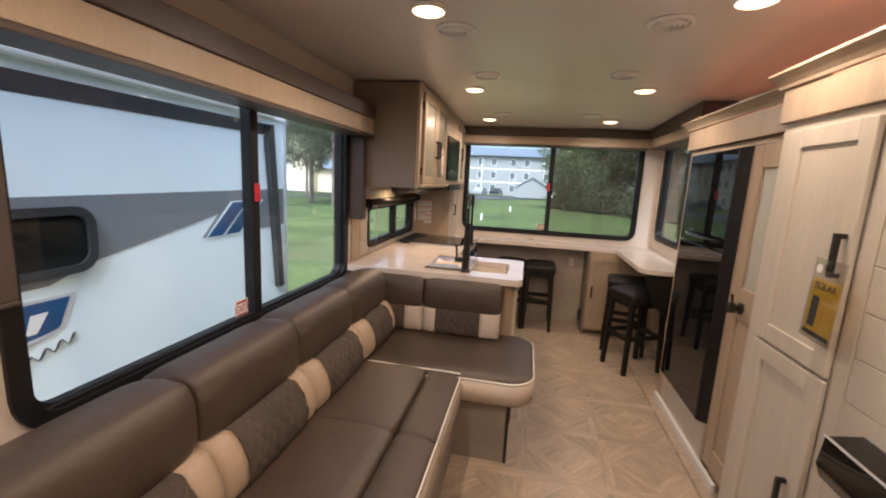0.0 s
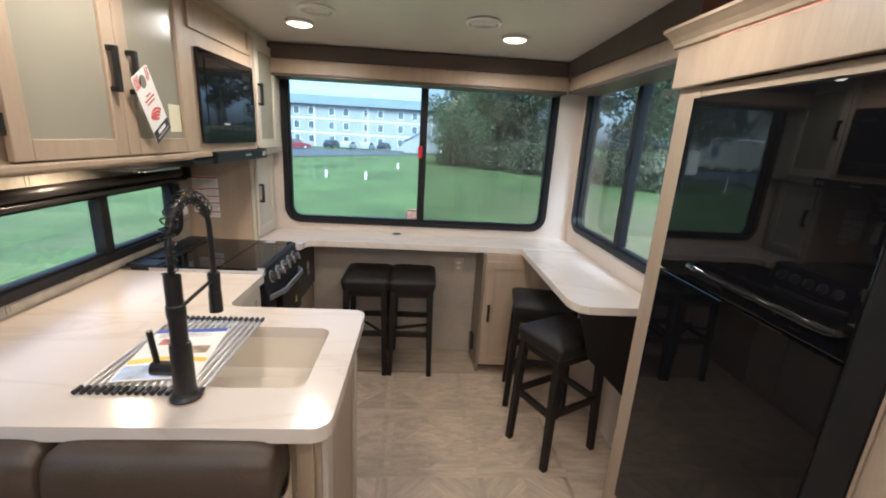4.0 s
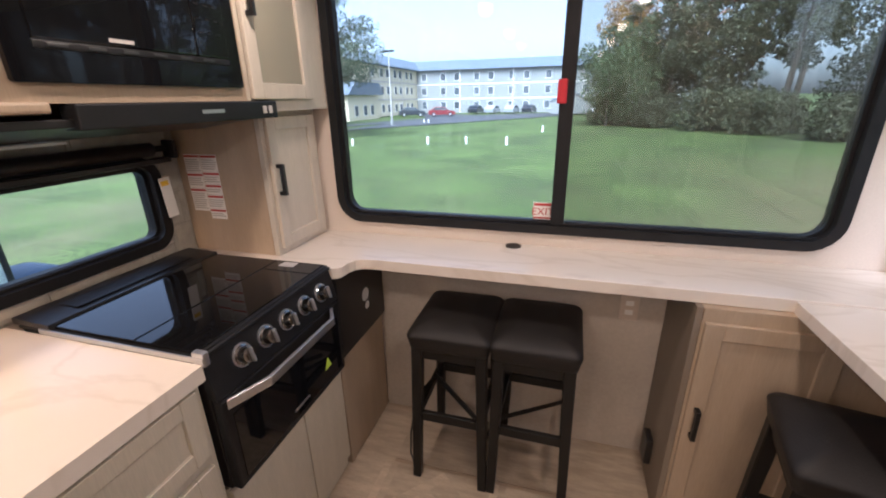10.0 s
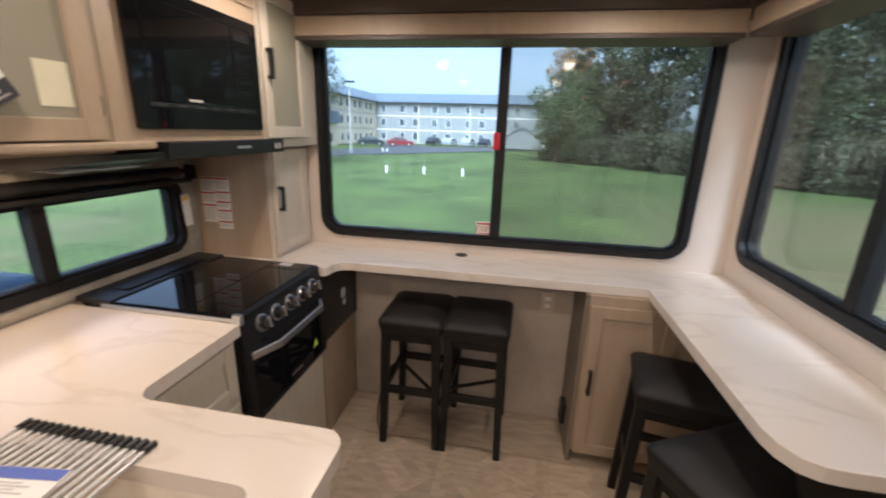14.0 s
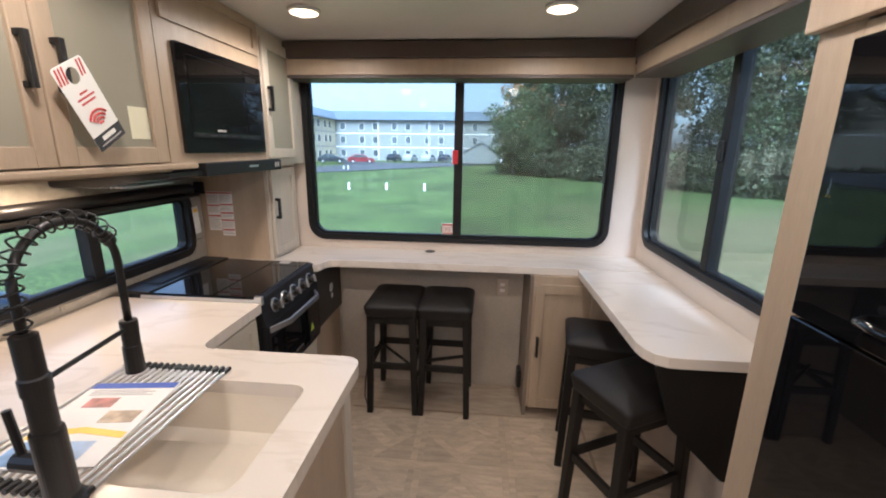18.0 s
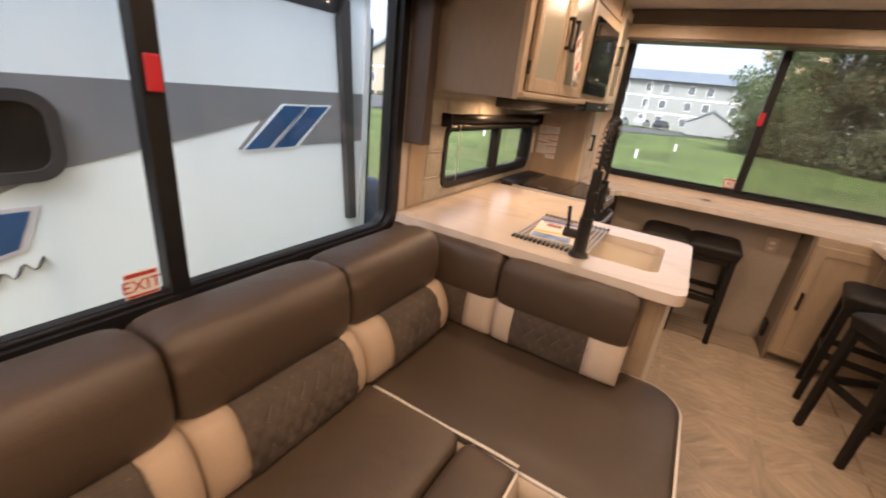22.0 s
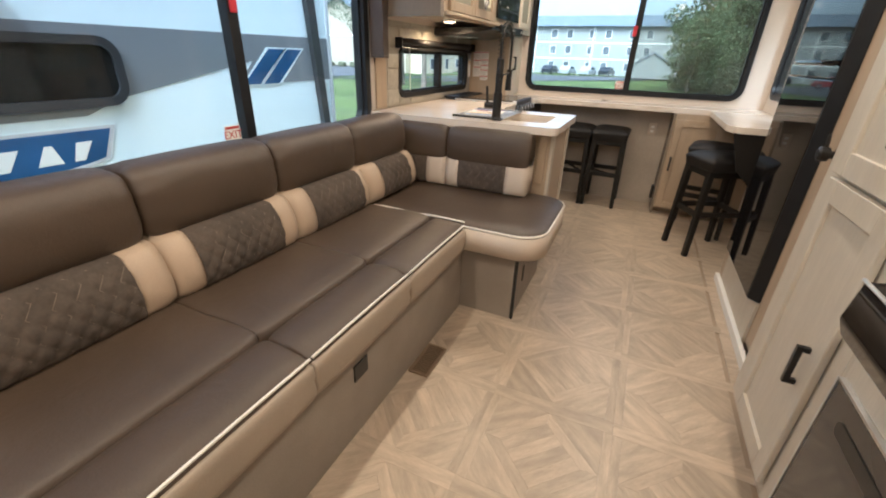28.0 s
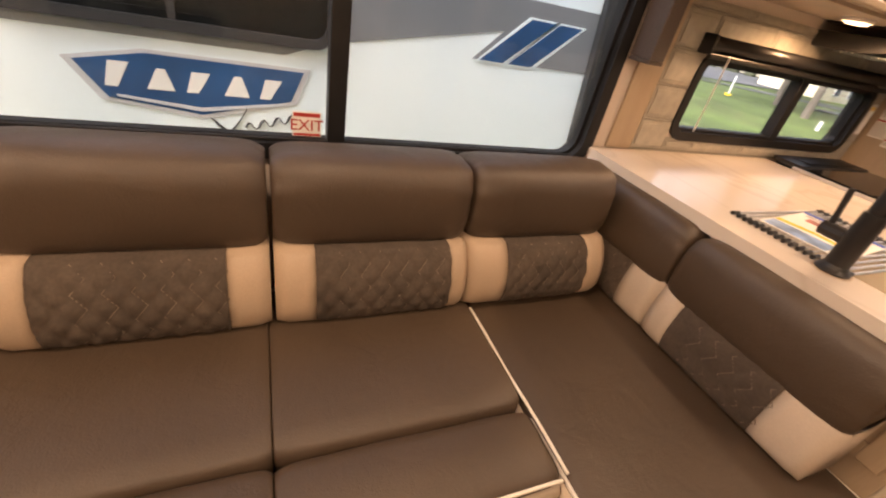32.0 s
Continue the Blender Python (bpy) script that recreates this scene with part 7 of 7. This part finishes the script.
part("end_cap", prism([(XT - 0.02, 3.70), (-2.78, 4.24), (-3.19, 4.72), (-3.30, 4.76), (XT - 2.4, 4.76), (XT - 2.4, 3.70)], "z", -0.42, 2.0), TRWHITE, tr)
part("cap_trim", tube([(-3.20, 4.745, -0.40), (-3.20, 4.745, 1.99)], 0.018, 8), TRDARK, tr)
tank = part("tank_cover", moved(cushion(-0.30, 0.30, -0.22, 0.22, 0, 0.80, 0.18, (0, 0, 0), (8, 6, 6)), pose(-3.52, 5.0, TANK_Z - 0.80)), material("blue_grey_cover", (0.05, 0.085, 0.15), 0.4), tr, "dark blue-grey rounded tank cover", True)
part("cover_stripe", box(-3.80, -3.24, 4.772, 4.7775, TANK_Z - 0.20, TANK_Z - 0.175), WHITE, tank)
part("tongue", box(-3.62, -3.42, 4.75, 5.8, -0.52, -0.40), TRDARK, tr)


# ---- pieces: backsplash tiles ----
zs = [0.947, 1.07, 1.20, 1.33, 1.46, 1.498]
for r in range(5):
    z0, z1 = zs[r] + 0.009, zs[r + 1] - 0.003
    y = 2.866 - (0.17 if r % 2 else 0)
    while y < 4.42:
        a, b = max(y, 2.866) + 0.0015, min(y + 0.34, 4.424) - 0.0015
        y += 0.34
        if b - a < 0.02:
            continue
        spans = [((a, b), (z0, z1))]
        if z1 > WK[2] - 0.028 and z0 < WK[3] + 0.028:
            spans = [((p, q), (z0, z1)) for p, q in ((a, min(b, WK[0] - 0.03)), (max(a, WK[1] + 0.03), b)) if q - p > 0.015]
            if z0 < WK[2] - 0.045 and b > WK[0] and a < WK[1]:
                spans.append(((max(a, WK[0] - 0.028), min(b, WK[1] + 0.028)), (z0, WK[2] - 0.032)))
            if z1 > WK[3] + 0.045 and b > WK[0] and a < WK[1]:
                spans.append(((max(a, WK[0] - 0.028), min(b, WK[1] + 0.028)), (WK[3] + 0.032, z1)))
        for (p, q), (s0, s1) in spans:
            if q - p > 0.012:
                tile(p, q, s0, s1)
                if s0 == z0 and r:
                    tile(p, q, z0 - 0.008, z0 - 0.0015)

# ---- pieces: parquet pattern of the floor ----
plank_mesh = {}
rest = bmesh.new()


def bar(length, width, cut=0.0):
    """Outline of a plank along x, its ends cut off at a slant."""
    a, b = length / 2 - 0.0002, width / 2 - 0.0002
    return [(-a, -b), (a, -b), (a - cut, b), (-a + cut, b)]


def plank(key, outline, x, y, turn, single):
    """One flat vinyl plank along its own x; alike planks share a mesh, those far off are joined."""
    if not single:
        join(rest, moved(prism(outline, "z", -0.005, 0.0), pose(x, y, 0, 0, 0, turn)))
        return
    if key not in plank_mesh:
        b = prism(outline, "z", -0.005, 0.0)
        me = bpy.data.meshes.new("plank")
        b.to_mesh(me)
        b.free()
        me.materials.append(PLANK)
        plank_mesh[key] = me
    ob = new("plank", plank_mesh[key])
    ob.parent = floor
    ob.location = (x, y, 0)
    ob.rotation_euler = (0, 0, radians(turn))


S, BW, W_ = 0.476, 0.064, 0.042
q = (S - BW) / 2                 # half of the inner square
R2 = math.sqrt(2)
side = q * R2                    # side of the diamond set in each square
inner = side - 2 * W_
for i in range(-1, 3):
    for j in range(-1, 9):
        cx, cy = -0.365 + S * (i + 0.5), 0.178 + S * (j + 0.5)
        if cx - S / 2 < -0.9 or cx + S / 2 > 1.32 or cy > 4.75 or cy < 0.0:
            continue
        if cx < -0.2 and cy > 2.2:
            continue
        near = i >= 0 and j < 7
        # borders: two narrow planks along y, one across
        for s in (-1, 1):
            plank("long", bar(S - BW, BW / 2), cx - S / 2 + s * BW / 4, cy, 90, near)
        plank("cross", bar(S, BW), cx - S / 2 + S / 2 - BW / 2 + BW / 2, cy - S / 2, 0, near)
        flip = (i + j) % 2
        # diamond frame, its ends mitred
        for k in range(4):
            a = math.radians(45 + 90 * k)
            r = side / 2 - W_ / 2
            plank("frame", bar(side, W_, W_), cx - math.sin(a) * -r, cy + math.cos(a) * -r, 45 + 90 * k, near)
            # corner triangle between diamond and border
            ca, sa = math.cos(math.radians(90 * k)), math.sin(math.radians(90 * k))
            h = q / R2
            plank("corner", [(-h + 0.0004, -h / 2 + 0.0002), (h - 0.0004, -h / 2 + 0.0002), (0, h / 2 - 0.0004)], cx + (ca * 0.75 - sa * 0.75) * q, cy + (sa * 0.75 + ca * 0.75) * q, 90 * k - 45, near)
        # four planks inside the diamond
        t = 45 if flip else -45
        for k in range(4):
            o = (k - 1.5) * inner / 4
            plank("strip", bar(inner, inner / 4), cx - math.sin(math.radians(t)) * o, cy + math.cos(math.radians(t)) * o, t, near)
box(X_L, X_R, Y_F, 0.145, -0.0055, -0.0006, bm=rest)
box(1.05, X_R, 0.145, Y_B, -0.0055, -0.0012, bm=rest)
box(X_L, -0.36, 0.145, Y_B, -0.0055, -0.0014, bm=rest)
box(-0.36, 1.05, 4.45, Y_B, -0.0055, -0.0013, bm=rest)
tagged(part("plank_rest", rest, PLANKR, floor), kind="stuff")
